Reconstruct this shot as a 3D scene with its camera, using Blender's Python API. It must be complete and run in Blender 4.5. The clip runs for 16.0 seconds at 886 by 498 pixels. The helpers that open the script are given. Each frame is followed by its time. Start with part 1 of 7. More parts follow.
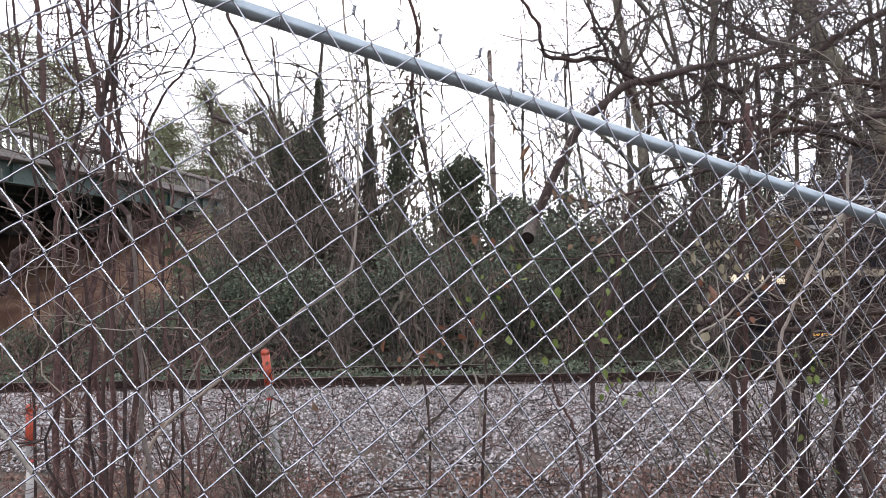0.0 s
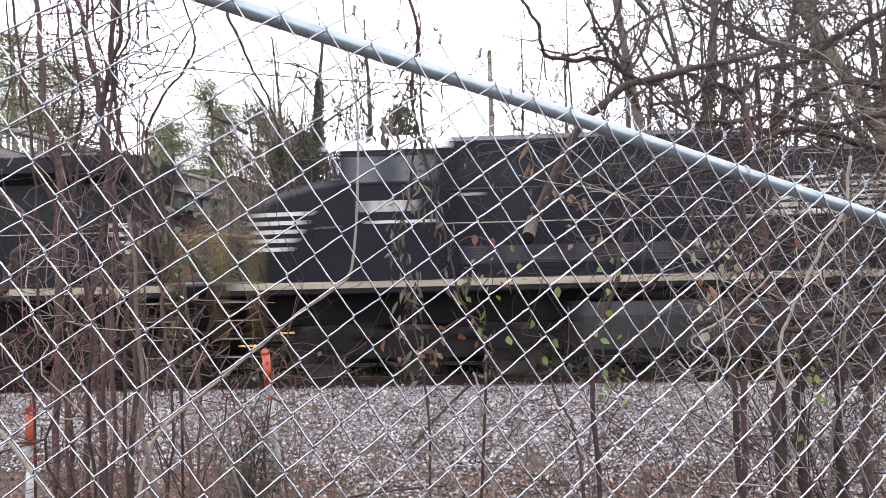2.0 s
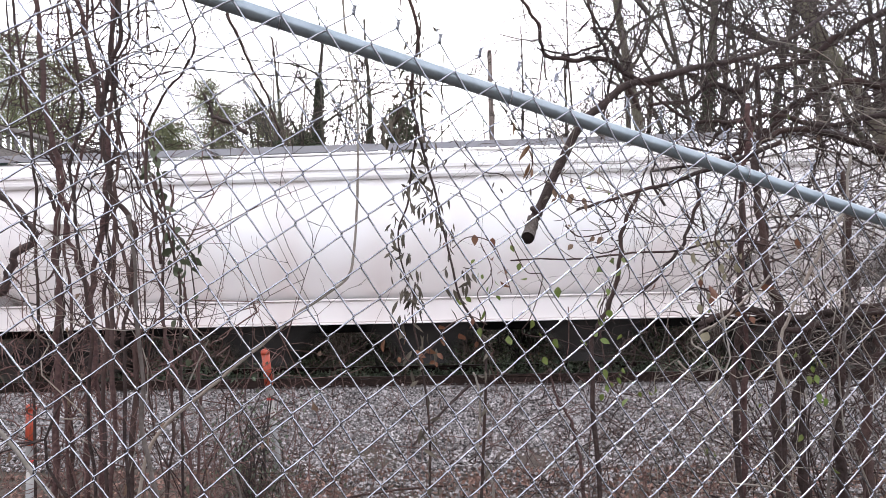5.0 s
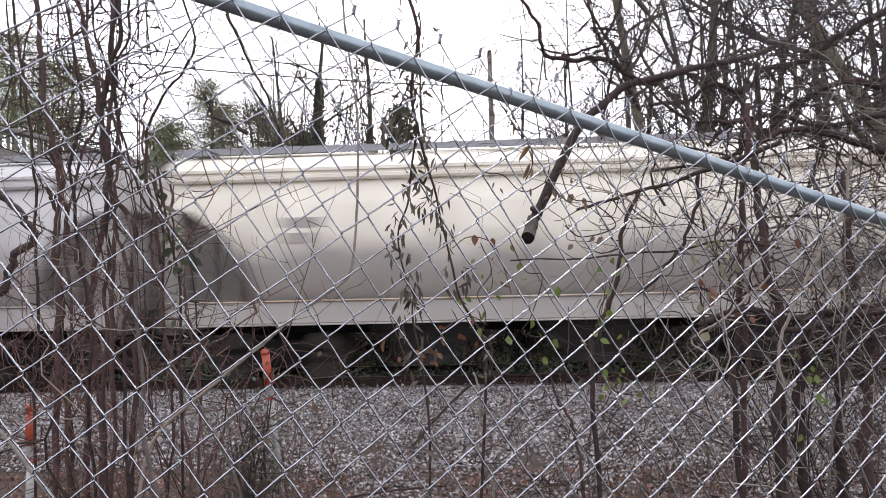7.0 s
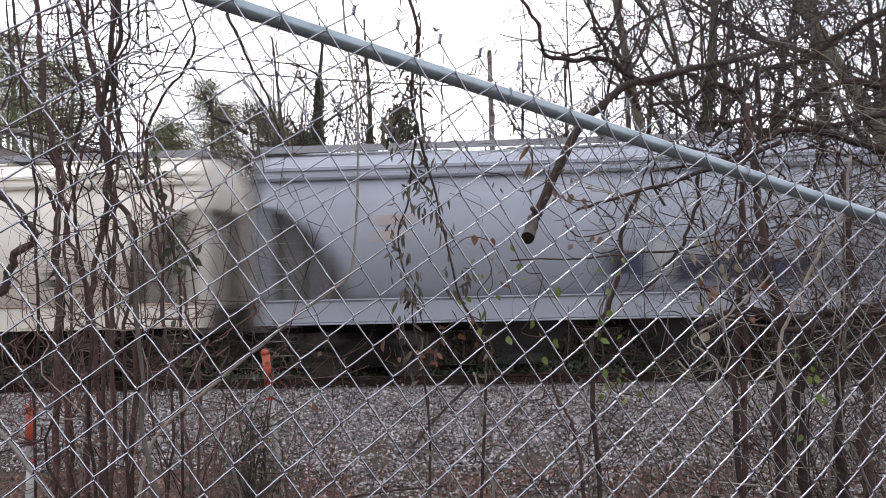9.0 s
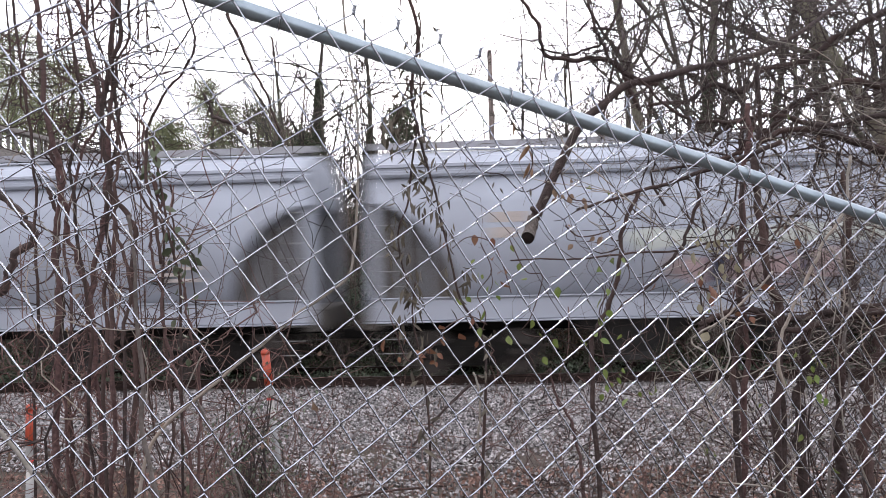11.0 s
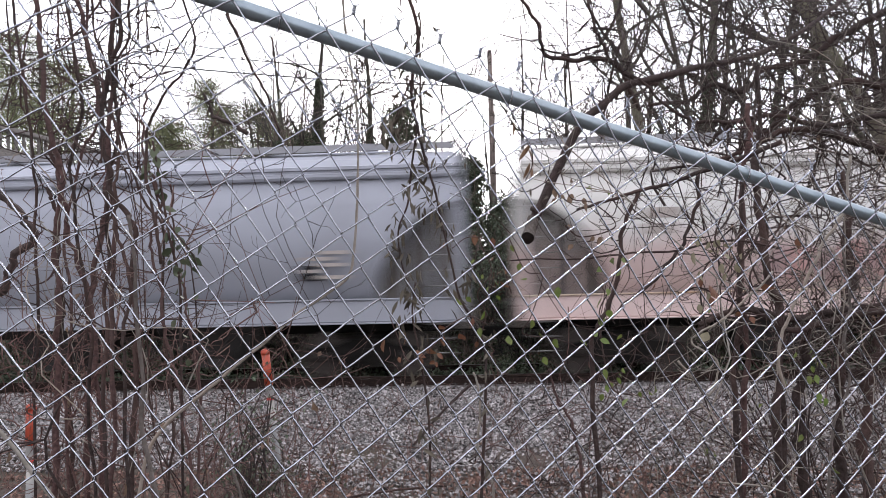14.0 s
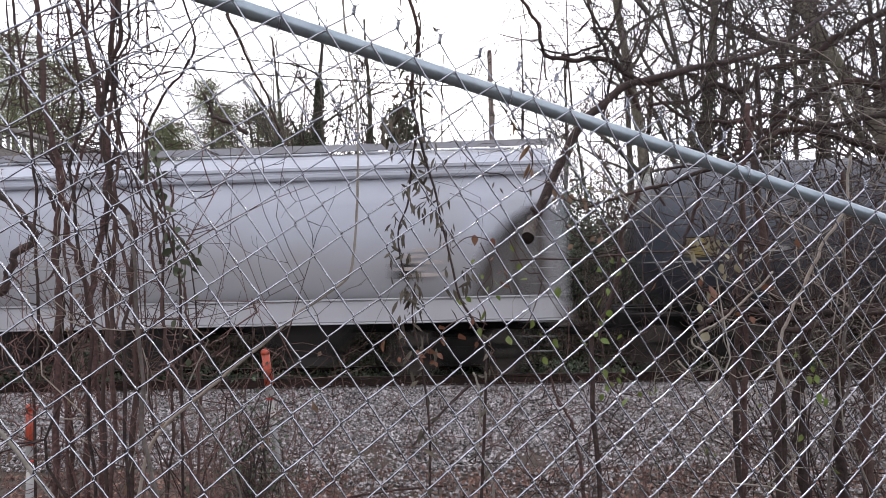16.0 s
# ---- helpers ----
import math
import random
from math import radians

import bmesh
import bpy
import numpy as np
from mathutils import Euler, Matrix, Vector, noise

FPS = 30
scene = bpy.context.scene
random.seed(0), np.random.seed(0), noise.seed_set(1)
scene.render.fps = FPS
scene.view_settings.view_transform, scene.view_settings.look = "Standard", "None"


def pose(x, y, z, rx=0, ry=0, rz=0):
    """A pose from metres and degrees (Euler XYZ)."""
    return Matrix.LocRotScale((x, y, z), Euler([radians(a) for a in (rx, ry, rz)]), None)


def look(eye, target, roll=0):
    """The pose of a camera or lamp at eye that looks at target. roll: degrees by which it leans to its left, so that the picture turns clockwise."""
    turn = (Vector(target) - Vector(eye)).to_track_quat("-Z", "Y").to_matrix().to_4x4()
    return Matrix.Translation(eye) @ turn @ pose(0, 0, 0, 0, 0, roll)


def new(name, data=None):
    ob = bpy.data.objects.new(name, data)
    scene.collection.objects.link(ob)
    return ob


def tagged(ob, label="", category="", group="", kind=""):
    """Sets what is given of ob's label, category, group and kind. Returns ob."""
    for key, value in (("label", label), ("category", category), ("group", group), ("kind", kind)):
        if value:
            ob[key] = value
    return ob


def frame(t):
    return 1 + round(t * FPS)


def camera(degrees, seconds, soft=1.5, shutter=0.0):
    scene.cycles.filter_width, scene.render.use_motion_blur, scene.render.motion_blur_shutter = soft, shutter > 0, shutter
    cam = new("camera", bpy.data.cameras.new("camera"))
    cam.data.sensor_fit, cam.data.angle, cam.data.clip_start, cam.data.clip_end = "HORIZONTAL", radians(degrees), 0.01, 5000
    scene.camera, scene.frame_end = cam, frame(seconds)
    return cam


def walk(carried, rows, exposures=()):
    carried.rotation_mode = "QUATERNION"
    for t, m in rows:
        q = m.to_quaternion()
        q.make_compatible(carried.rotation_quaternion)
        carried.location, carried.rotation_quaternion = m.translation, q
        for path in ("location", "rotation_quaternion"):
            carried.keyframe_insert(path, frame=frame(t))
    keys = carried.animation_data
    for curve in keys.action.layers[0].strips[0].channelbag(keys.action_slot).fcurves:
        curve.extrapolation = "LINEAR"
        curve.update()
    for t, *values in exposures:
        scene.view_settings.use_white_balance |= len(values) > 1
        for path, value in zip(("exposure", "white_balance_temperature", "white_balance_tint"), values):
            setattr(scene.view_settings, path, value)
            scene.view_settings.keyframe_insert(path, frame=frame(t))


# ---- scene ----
FOV, EYE = 62.0, (0.0, 0.0, 2.285)
YAW, PITCH, ROLL = radians(2.891), radians(1.11), -1.433
SPEED = 17.014          # train, metres a second, towards -x
TRACK = 15.81           # y of the track's centre line; z = 0 is the top of the rails

cam = camera(FOV, 16.0, soft=0.6, shutter=0.75)
aim = (EYE[0] - math.sin(YAW) * math.cos(PITCH) * 10, EYE[1] + math.cos(YAW) * math.cos(PITCH) * 10, EYE[2] + math.sin(PITCH) * 10)
STAND = look(EYE, aim, ROLL)
walk(cam, [(0.0, STAND), (16.0, STAND)], exposures=[(0.0, -0.1), (0.35, -0.12), (1.0, 0.28), (1.5, 0.38), (3.7, 0.48), (4.2, 0.42), (4.8, 0.0), (5.4, -0.32), (6.3, -0.38), (7.0, -0.45), (7.5, -0.6), (8.5, -0.75), (9.0, -0.6), (11.3, -0.2), (11.7, -0.28), (12.5, -0.75), (13.0, -0.95), (13.6, -0.6), (14.0, -0.45), (14.5, -0.4), (15.0, -0.55), (15.5, -0.5), (16.0, -0.52)])

# ---------------------------------------------------------------- light
world = bpy.data.worlds.new("overcast")
scene.world = world
world.use_nodes = True
wn, wl = world.node_tree.nodes, world.node_tree.links
wn.clear()
SUN_EL, SUN_AZ = radians(19), radians(-3)     # low sun behind thin cloud, beyond the track
sky = wn.new("ShaderNodeTexSky")
sky.sky_type = "NISHITA"
sky.sun_disc = False
sky.sun_elevation, sky.sun_rotation = SUN_EL, SUN_AZ
sky.air_density, sky.dust_density, sky.ozone_density = 1.0, 4.0, 1.0
hs = wn.new("ShaderNodeHueSaturation")
hs.inputs["Saturation"].default_value = 0.22
cloud = wn.new("ShaderNodeMix")
cloud.data_type = "RGBA"
cloud.inputs[0].default_value = 0.75
cloud.inputs[7].default_value = (23.0, 23.2, 26.0, 1)
bg = wn.new("ShaderNodeBackground")
bg.inputs["Strength"].default_value = 0.15
wo = wn.new("ShaderNodeOutputWorld")
wl.new(sky.outputs[0], hs.inputs["Color"])
wl.new(hs.outputs[0], cloud.inputs[6])
wl.new(cloud.outputs[2], bg.inputs[0])
wl.new(bg.outputs[0], wo.inputs[0])
sun = new("sun", bpy.data.lights.new("sun", "SUN"))
sun.data.energy, sun.data.angle, sun.data.color = 1.2, radians(12), (1.0, 0.97, 0.93)
sun_dir = Vector((math.sin(SUN_AZ) * math.cos(SUN_EL), math.cos(SUN_AZ) * math.cos(SUN_EL), math.sin(SUN_EL)))
sun.matrix_world = look(sun_dir * 50, (0, 0, 0))

# ---------------------------------------------------------------- materials


def mat(name, c1, c2, rough=0.7, metal=0.0, scale=6.0, bump=0.3, stain=None, stain_scale=0.8, stain_amt=0.5, island=0.0, rand=0.0, spec=0.4, coat=0.0, stretch=(1, 1, 1), trans=0.0):
    """Two scales of variation: fine grain between c1 and c2, broad stains towards 'stain'."""
    m = bpy.data.materials.new(name)
    m.use_nodes = True
    n, l = m.node_tree.nodes, m.node_tree.links
    p = n["Principled BSDF"]
    tc = n.new("ShaderNodeTexCoord")
    mp = n.new("ShaderNodeMapping")
    mp.inputs["Scale"].default_value = stretch
    l.new(tc.outputs["Object"], mp.inputs[0])
    nz = n.new("ShaderNodeTexNoise")
    nz.inputs["Scale"].default_value, nz.inputs["Detail"].default_value, nz.inputs["Roughness"].default_value = scale, 6, 0.65
    l.new(mp.outputs[0], nz.inputs["Vector"])
    rp = n.new("ShaderNodeValToRGB")
    rp.color_ramp.elements[0].position, rp.color_ramp.elements[1].position = 0.3, 0.7
    rp.color_ramp.elements[0].color, rp.color_ramp.elements[1].color = (*c1, 1), (*c2, 1)
    l.new(nz.outputs["Fac"], rp.inputs[0])
    col = rp.outputs[0]
    if stain:
        n2 = n.new("ShaderNodeTexNoise")
        n2.inputs["Scale"].default_value, n2.inputs["Detail"].default_value = stain_scale, 4
        l.new(mp.outputs[0], n2.inputs["Vector"])
        mr = n.new("ShaderNodeMapRange")
        mr.inputs[1].default_value, mr.inputs[2].default_value, mr.inputs[4].default_value = 0.42, 0.72, stain_amt
        l.new(n2.outputs["Fac"], mr.inputs[0])
        mx = n.new("ShaderNodeMix")
        mx.data_type = "RGBA"
        l.new(mr.outputs[0], mx.inputs[0])
        l.new(col, mx.inputs[6])
        mx.inputs[7].default_value = (*stain, 1)
        col = mx.outputs[2]
    for amount, socket, node in ((island, "Random Per Island", "ShaderNodeNewGeometry"), (rand, "Random", "ShaderNodeObjectInfo")):
        if amount:
            g = n.new(node)
            v = n.new("ShaderNodeMapRange")
            v.inputs[3].default_value, v.inputs[4].default_value = 1 - amount, 1 + amount
            l.new(g.outputs[socket], v.inputs[0])
            mu = n.new("ShaderNodeHueSaturation")
            l.new(v.outputs[0], mu.inputs["Value"])
            l.new(col, mu.inputs["Color"])
            col = mu.outputs[0]
    l.new(col, p.inputs["Base Color"])
    p.inputs["Roughness"].default_value, p.inputs["Metallic"].default_value = rough, metal
    p.inputs["Specular IOR Level"].default_value = spec
    p.inputs["Coat Weight"].default_value = coat
    if trans:
        t = n.new("ShaderNodeBsdfTranslucent")
        l.new(col, t.inputs[0])
        ms = n.new("ShaderNodeMixShader")
        ms.inputs[0].default_value = trans
        l.new(p.outputs[0], ms.inputs[1])
        l.new(t.outputs[0], ms.inputs[2])
        l.new(ms.outputs[0], n["Material Output"].inputs[0])
    if bump:
        b = n.new("ShaderNodeBump")
        b.inputs["Strength"].default_value, b.inputs["Distance"].default_value = bump, 0.02
        l.new(nz.outputs["Fac"], b.inputs["Height"])
        l.new(b.outputs[0], p.inputs["Normal"])
    return m


M = dict(
    wire=mat("galvanised wire", (0.26, 0.27, 0.30), (0.42, 0.43, 0.465), 0.22, 0.95, 60, 0.15, (0.20, 0.19, 0.18), 9, 0.5, rand=0.12),
    pipe=mat("galvanised pipe", (0.2098, 0.2530, 0.2826), (0.3031, 0.3541, 0.3812), 0.36, 0.7, 24, 0.08, (0.30, 0.32, 0.33), 4, 0.6, stretch=(1, 1, 1)),
    bark_vine=mat("vine bark", (0.016, 0.011, 0.0098), (0.050, 0.037, 0.034), 0.9, 0, 40, 0.5, (0.085, 0.05, 0.042), 2, 0.6, island=0.6, spec=0.15),
    bark_pale=mat("pale dry vine", (0.1377, 0.1205, 0.0992), (0.2214, 0.2017, 0.1778), 0.85, 0, 50, 0.4, (0.22, 0.16, 0.12), 3, 0.6, island=0.3),
    bark_grey=mat("grey-brown vine", (0.055, 0.046, 0.041), (0.14, 0.120, 0.107), 0.9, 0, 50, 0.5, (0.07, 0.055, 0.048), 3, 0.6, island=0.3, spec=0.15),
    bark_red=mat("reddish stems", (0.036, 0.020, 0.019), (0.105, 0.062, 0.056), 0.85, 0, 40, 0.4, (0.07, 0.05, 0.045), 2, 0.6, island=0.65, spec=0.15),
    bark_rust=mat("rust-red dry stems", (0.06, 0.030, 0.027), (0.165, 0.100, 0.088), 0.85, 0, 40, 0.3, (0.10, 0.075, 0.062), 2, 0.6, island=0.5, spec=0.15),
    bark_tree=mat("tree bark", (0.0272, 0.0221, 0.0187), (0.0756, 0.0646, 0.0536), 0.95, 0, 14, 0.8, (0.10, 0.11, 0.07), 1.2, 0.6, stretch=(1, 1, 0.25), spec=0.15),
    bark_limb=mat("broken limb bark", (0.0220, 0.0140, 0.0125), (0.0560, 0.0370, 0.0330), 0.9, 0, 30, 0.7, (0.05, 0.035, 0.03), 5, 0.6),
    cutwood=mat("rotten wood end", (0.10, 0.07, 0.05), (0.24, 0.18, 0.13), 0.9, 0, 30, 0.5),
    twig_pale=mat("grey-brown canes", (0.075, 0.058, 0.050), (0.175, 0.140, 0.118), 0.9, 0, 8, 0.0, island=0.35, spec=0.15),
    hollow=mat("rotten hollow", (0.010, 0.008, 0.007), (0.022, 0.017, 0.014), 1.0, 0, 30, 0.5, spec=0.05),
    bark_moss=mat("mossy grey bark", (0.075, 0.066, 0.05), (0.19, 0.17, 0.13), 0.95, 0, 14, 0.8, (0.07, 0.085, 0.035), 1.2, 0.7, stretch=(1, 1, 0.3), spec=0.15),
    twig=mat("bare twigs", (0.0340, 0.0280, 0.0270), (0.0730, 0.0630, 0.0570), 0.9, 0, 8, 0.0, island=0.3, spec=0.15),
    # ivy and privet tones are lifted to include the sun's veiling haze
    ivy=mat("ivy leaves", (0.036, 0.045, 0.027), (0.105, 0.118, 0.074), 0.5, 0, 3, 0.0, (0.03, 0.032, 0.02), 0.6, 0.5, island=0.45, spec=0.15, trans=0.12),
    bush=mat("privet leaves", (0.0554, 0.0747, 0.0487), (0.1596, 0.1833, 0.1310), 0.5, 0, 2, 0.0, (0.045, 0.05, 0.03), 0.5, 0.5, island=0.5, spec=0.15, trans=0.15),
    brownleaf=mat("dry brown leaves", (0.085, 0.052, 0.037), (0.195, 0.133, 0.088), 0.8, 0, 20, 0.0, island=0.4, trans=0.2),
    redleaf=mat("red autumn leaves", (0.0881, 0.0270, 0.0171), (0.1652, 0.0898, 0.0490), 0.7, 0, 20, 0.0, island=0.3, trans=0.3),
    witherleaf=mat("withered dark leaves", (0.0455, 0.0390, 0.0312), (0.1105, 0.0936, 0.0715), 0.8, 0, 20, 0.0, island=0.35, spec=0.15, trans=0.1),
    paleleaf=mat("pale drying leaves", (0.1260, 0.1050, 0.0630), (0.2205, 0.1995, 0.1365), 0.7, 0, 20, 0.0, island=0.3, trans=0.3),
    podleaf=mat("brown seed pods", (0.10, 0.055, 0.03), (0.2, 0.12, 0.07), 0.7, 0, 20, 0.0, island=0.3, trans=0.1),
    litter=mat("leaf litter", (0.115, 0.066, 0.053), (0.25, 0.160, 0.128), 0.85, 0, 20, 0.0, island=0.5, spec=0.15),
    greenleaf=mat("yellow-green leaves", (0.0564, 0.0867, 0.0156), (0.1387, 0.1561, 0.0416), 0.6, 0, 20, 0.0, island=0.3, trans=0.4),
    freshleaf=mat("fresh green leaves", (0.070, 0.110, 0.020), (0.150, 0.190, 0.050), 0.55, 0, 20, 0.0, island=0.3, trans=0.4),
    # needles lighter than life: aerial haze is mixed into their colour
    needle=mat("pine needles", (0.0939, 0.1124, 0.0605), (0.2683, 0.2724, 0.1553), 0.7, 0, 2, 0.0, island=0.4, spec=0.15, trans=0.1),
    stone=mat("ballast stone", (0.11, 0.103, 0.101), (0.35, 0.325, 0.318), 0.9, 0, 9, 0.3, (0.09, 0.075, 0.07), 1.2, 0.5, island=0.85, spec=0.2),
    ballast=mat("ballast bed", (0.045, 0.041, 0.039), (0.17, 0.158, 0.153), 0.95, 0, 34, 1.0, (0.24, 0.20, 0.18), 0.9, 0.4, spec=0.15),
    soil=mat("leaf-strewn soil", (0.0393, 0.0300, 0.0248), (0.1035, 0.0838, 0.0714), 0.95, 0, 18, 0.9, (0.06, 0.055, 0.035), 0.5, 0.6, spec=0.15),
    clay=mat("orange clay", (0.05, 0.019, 0.009), (0.085, 0.035, 0.017), 0.95, 0, 5, 0.8, (0.24, 0.15, 0.09), 0.4, 0.7),
    rail=mat("rusty rail", (0.0130, 0.0076, 0.0060), (0.0280, 0.0170, 0.0130), 0.8, 0.2, 20, 0.3, (0.042, 0.027, 0.023), 2, 0.6, spec=0.2),
    railhead=mat("worn rail head", (0.07, 0.06, 0.055), (0.12, 0.105, 0.095), 0.6, 0.5, 20, 0.05),
    tie=mat("weathered tie", (0.025, 0.021, 0.017), (0.063, 0.052, 0.044), 0.95, 0, 14, 0.8, rand=0.25, stretch=(1, 0.2, 1)),
    black=mat("black loco paint", (0.0052, 0.0056, 0.0078), (0.0100, 0.0098, 0.0138), 0.42, 0, 5, 0.05, (0.019, 0.018, 0.021), 0.5, 0.8, spec=0.1),
    roofblack=mat("sooty roof", (0.015, 0.015, 0.017), (0.028, 0.028, 0.030), 0.5, 0, 5, 0.1),
    # base near black: the shade under the train is in this colour; dust stains over it
    darkgear=mat("shade-dark dusty running gear", (0.0030, 0.0030, 0.0024), (0.0108, 0.0096, 0.0090), 0.8, 0.1, 8, 0.3, (0.026, 0.022, 0.019), 1.2, 0.6, spec=0.12),
    # near black, so intake screens look like shaded recesses
    screen=mat("radiator screen", (0.003, 0.003, 0.004), (0.008, 0.008, 0.010), 0.8, 0, 60, 0.4),
    sillstripe=mat("worn cream stripe", (0.2040, 0.1744, 0.1214), (0.3162, 0.2762, 0.2081), 0.7, 0, 8, 0.1, (0.25, 0.19, 0.13), 1.4, 0.7),
    white=mat("white lettering paint", (0.330, 0.318, 0.290), (0.415, 0.402, 0.372), 0.6, 0, 6, 0.05, (0.42, 0.40, 0.37), 1.2, 0.6),
    yellow=mat("yellow safety paint", (0.1800, 0.1260, 0.0150), (0.2340, 0.1740, 0.0360), 0.6, 0, 8, 0.1, (0.30, 0.22, 0.08), 3, 0.5),
    redpaint=mat("red marker", (0.45, 0.03, 0.03), (0.6, 0.06, 0.05), 0.5, 0, 8, 0.0),
    glass=mat("dark cab glass", (0.030, 0.034, 0.040), (0.052, 0.057, 0.065), 0.12, 0, 4, 0.0, spec=0.4),
    steel=mat("wheel steel", (0.0350, 0.0280, 0.0245), (0.0700, 0.0595, 0.0525), 0.55, 0.6, 10, 0.2),
    concrete=mat("old concrete", (0.115, 0.104, 0.098), (0.185, 0.172, 0.162), 0.9, 0, 6, 0.4, (0.16, 0.14, 0.12), 0.6, 0.8, rand=0.1),
    girder=mat("green girder paint", (0.016, 0.042, 0.037), (0.030, 0.064, 0.057), 0.6, 0, 5, 0.1, (0.09, 0.09, 0.07), 0.5, 0.7),
    asphalt=mat("asphalt", (0.04, 0.04, 0.04), (0.07, 0.07, 0.07), 0.9, 0, 20, 0.4),
    orange=mat("orange plastic", (0.2500, 0.0291, 0.0115), (0.3144, 0.0465, 0.0196), 0.5, 0, 12, 0.05, (0.50, 0.12, 0.07), 3, 0.6),
    markwhite=mat("white plastic", (0.1730, 0.1730, 0.1674), (0.2176, 0.2176, 0.2120), 0.5, 0, 12, 0.05, (0.42, 0.38, 0.33), 4, 0.6),
    pole=mat("utility pole wood", (0.09, 0.07, 0.06), (0.2, 0.16, 0.14), 0.95, 0, 12, 0.5, stretch=(1, 1, 0.1)),
    cable=mat("cable", (0.05, 0.05, 0.05), (0.08, 0.08, 0.08), 0.7, 0, 5, 0.0),
    lamp=mat("pale street lamp metal", (0.5, 0.52, 0.54), (0.6, 0.62, 0.64), 0.5, 0.3, 5, 0.0),
)



def glow(name, colour, strength):
    m = bpy.data.materials.new(name)
    m.use_nodes = True
    p = m.node_tree.nodes["Principled BSDF"]
    p.inputs["Base Color"].default_value = (*colour, 1)
    p.inputs["Emission Color"].default_value = (*colour, 1)
    p.inputs["Emission Strength"].default_value = strength
    return m


M["headlight"] = glow("lit ditch light", (1.0, 0.82, 0.6), 5.0)
M["steplight"] = glow("lit amber step light", (1.0, 0.5, 0.1), 2.5)

# ---------------------------------------------------------------- mesh kit


class Mesh:
    """Collects vertices and faces for one mesh."""

    def __init__(self):
        self.v, self.f, self.smooth = [], [], []

    def add(self, verts, faces, smooth=False):
        o = len(self.v)
        self.v += [tuple(q) for q in verts]
        self.f += [tuple(i + o for i in q) for q in faces]
        self.smooth += [smooth] * len(faces)
        return self

    def box(self, x0, x1, y0, y1, z0, z1, b=0.015):
        """A box with chamfered edges."""
        lo, hi = (x0, y0, z0), (x1, y1, z1)
        b = min(b, *((hi[k] - lo[k]) * 0.45 for k in range(3)))
        ids, verts = {}, []
        for s in ((a, c, d) for a in (0, 1) for c in (0, 1) for d in (0, 1)):
            for ax in range(3):
                q = [(hi[k] if s[k] else lo[k]) + (0 if k == ax else (-b if s[k] else b)) for k in range(3)]
                ids[s, ax] = len(verts)
                verts.append(q)
        faces = []
        for ax in range(3):
            u, w = (ax + 1) % 3, (ax + 2) % 3
            for side in (0, 1):
                ring = []
                for cu, cw in ((0, 0), (1, 0), (1, 1), (0, 1)):
                    s = [0, 0, 0]
                    s[ax], s[u], s[w] = side, cu, cw
                    ring.append(ids[tuple(s), ax])
                faces.append(ring if side else ring[::-1])
            for cu in (0, 1):
                for cw in (0, 1):
                    s0, s1 = [0, 0, 0], [0, 0, 0]
                    s0[u], s0[w], s1[u], s1[w], s1[ax] = cu, cw, cu, cw, 1
                    q = [ids[tuple(s0), u], ids[tuple(s1), u], ids[tuple(s1), w], ids[tuple(s0), w]]
                    faces.append(q if cu == cw else q[::-1])
        for s in ((a, c, d) for a in (0, 1) for c in (0, 1) for d in (0, 1)):
            q = [ids[s, 0], ids[s, 1], ids[s, 2]]
            faces.append(q if sum(s) % 2 else q[::-1])
        return self.add(verts, faces)

    def tube(self, pts, rad, sides=6, caps=True, smooth=True):
        """A tube along pts; rad is one radius or one for each point."""
        p = np.asarray(pts, float)
        n = len(p)
        r = np.full(n, rad) if np.isscalar(rad) else np.asarray(rad, float)
        t = np.gradient(p, axis=0)
        t /= np.maximum(np.linalg.norm(t, axis=1), 1e-9)[:, None]
        ref = np.array((0.0, 0.0, 1.0)) if abs(t[:, 2]).mean() < 0.8 else np.array((1.0, 0.0, 0.0))
        u = np.cross(t, ref)
        u /= np.maximum(np.linalg.norm(u, axis=1), 1e-9)[:, None]
        w = np.cross(t, u)
        a = np.arange(sides) * 2 * math.pi / sides
        ring = p[:, None] + r[:, None, None] * (np.cos(a)[None, :, None] * u[:, None] + np.sin(a)[None, :, None] * w[:, None])
        faces = [(i * sides + k, i * sides + (k + 1) % sides, (i + 1) * sides + (k + 1) % sides, (i + 1) * sides + k) for i in range(n - 1) for k in range(sides)]
        if caps:
            faces += [tuple(range(sides))[::-1], tuple((n - 1) * sides + k for k in range(sides))]
        return self.add(ring.reshape(-1, 3), faces, smooth)

    def loft(self, rings, caps=True, smooth=False):
        """Closed rings of equal count joined in order."""
        k = len(rings[0])
        verts = [q for r in rings for q in r]
        faces = [(i * k + j, i * k + (j + 1) % k, (i + 1) * k + (j + 1) % k, (i + 1) * k + j) for i in range(len(rings) - 1) for j in range(k)]
        if caps:
            faces += [tuple(range(k))[::-1], tuple((len(rings) - 1) * k + j for j in range(k))]
        return self.add(verts, faces, smooth)

    def leaves(self, centres, size, rng, fold=0.25, droop=False, wide=0.36):
        """Small folded leaves: four corners each, random turn."""
        c = np.asarray(centres, float)
        n = len(c)
        if not n:
            return self
        d = rng.normal(size=(n, 3))
        if droop:
            d[:, 2] = -abs(d[:, 2]) * 2.2 - 0.6
        d /= np.linalg.norm(d, axis=1)[:, None]
        e = np.cross(d, rng.normal(size=(n, 3)))
        e /= np.linalg.norm(e, axis=1)[:, None]
        s = size * rng.uniform(0.6, 1.35, n)[:, None]
        up = np.cross(d, e) * s * fold
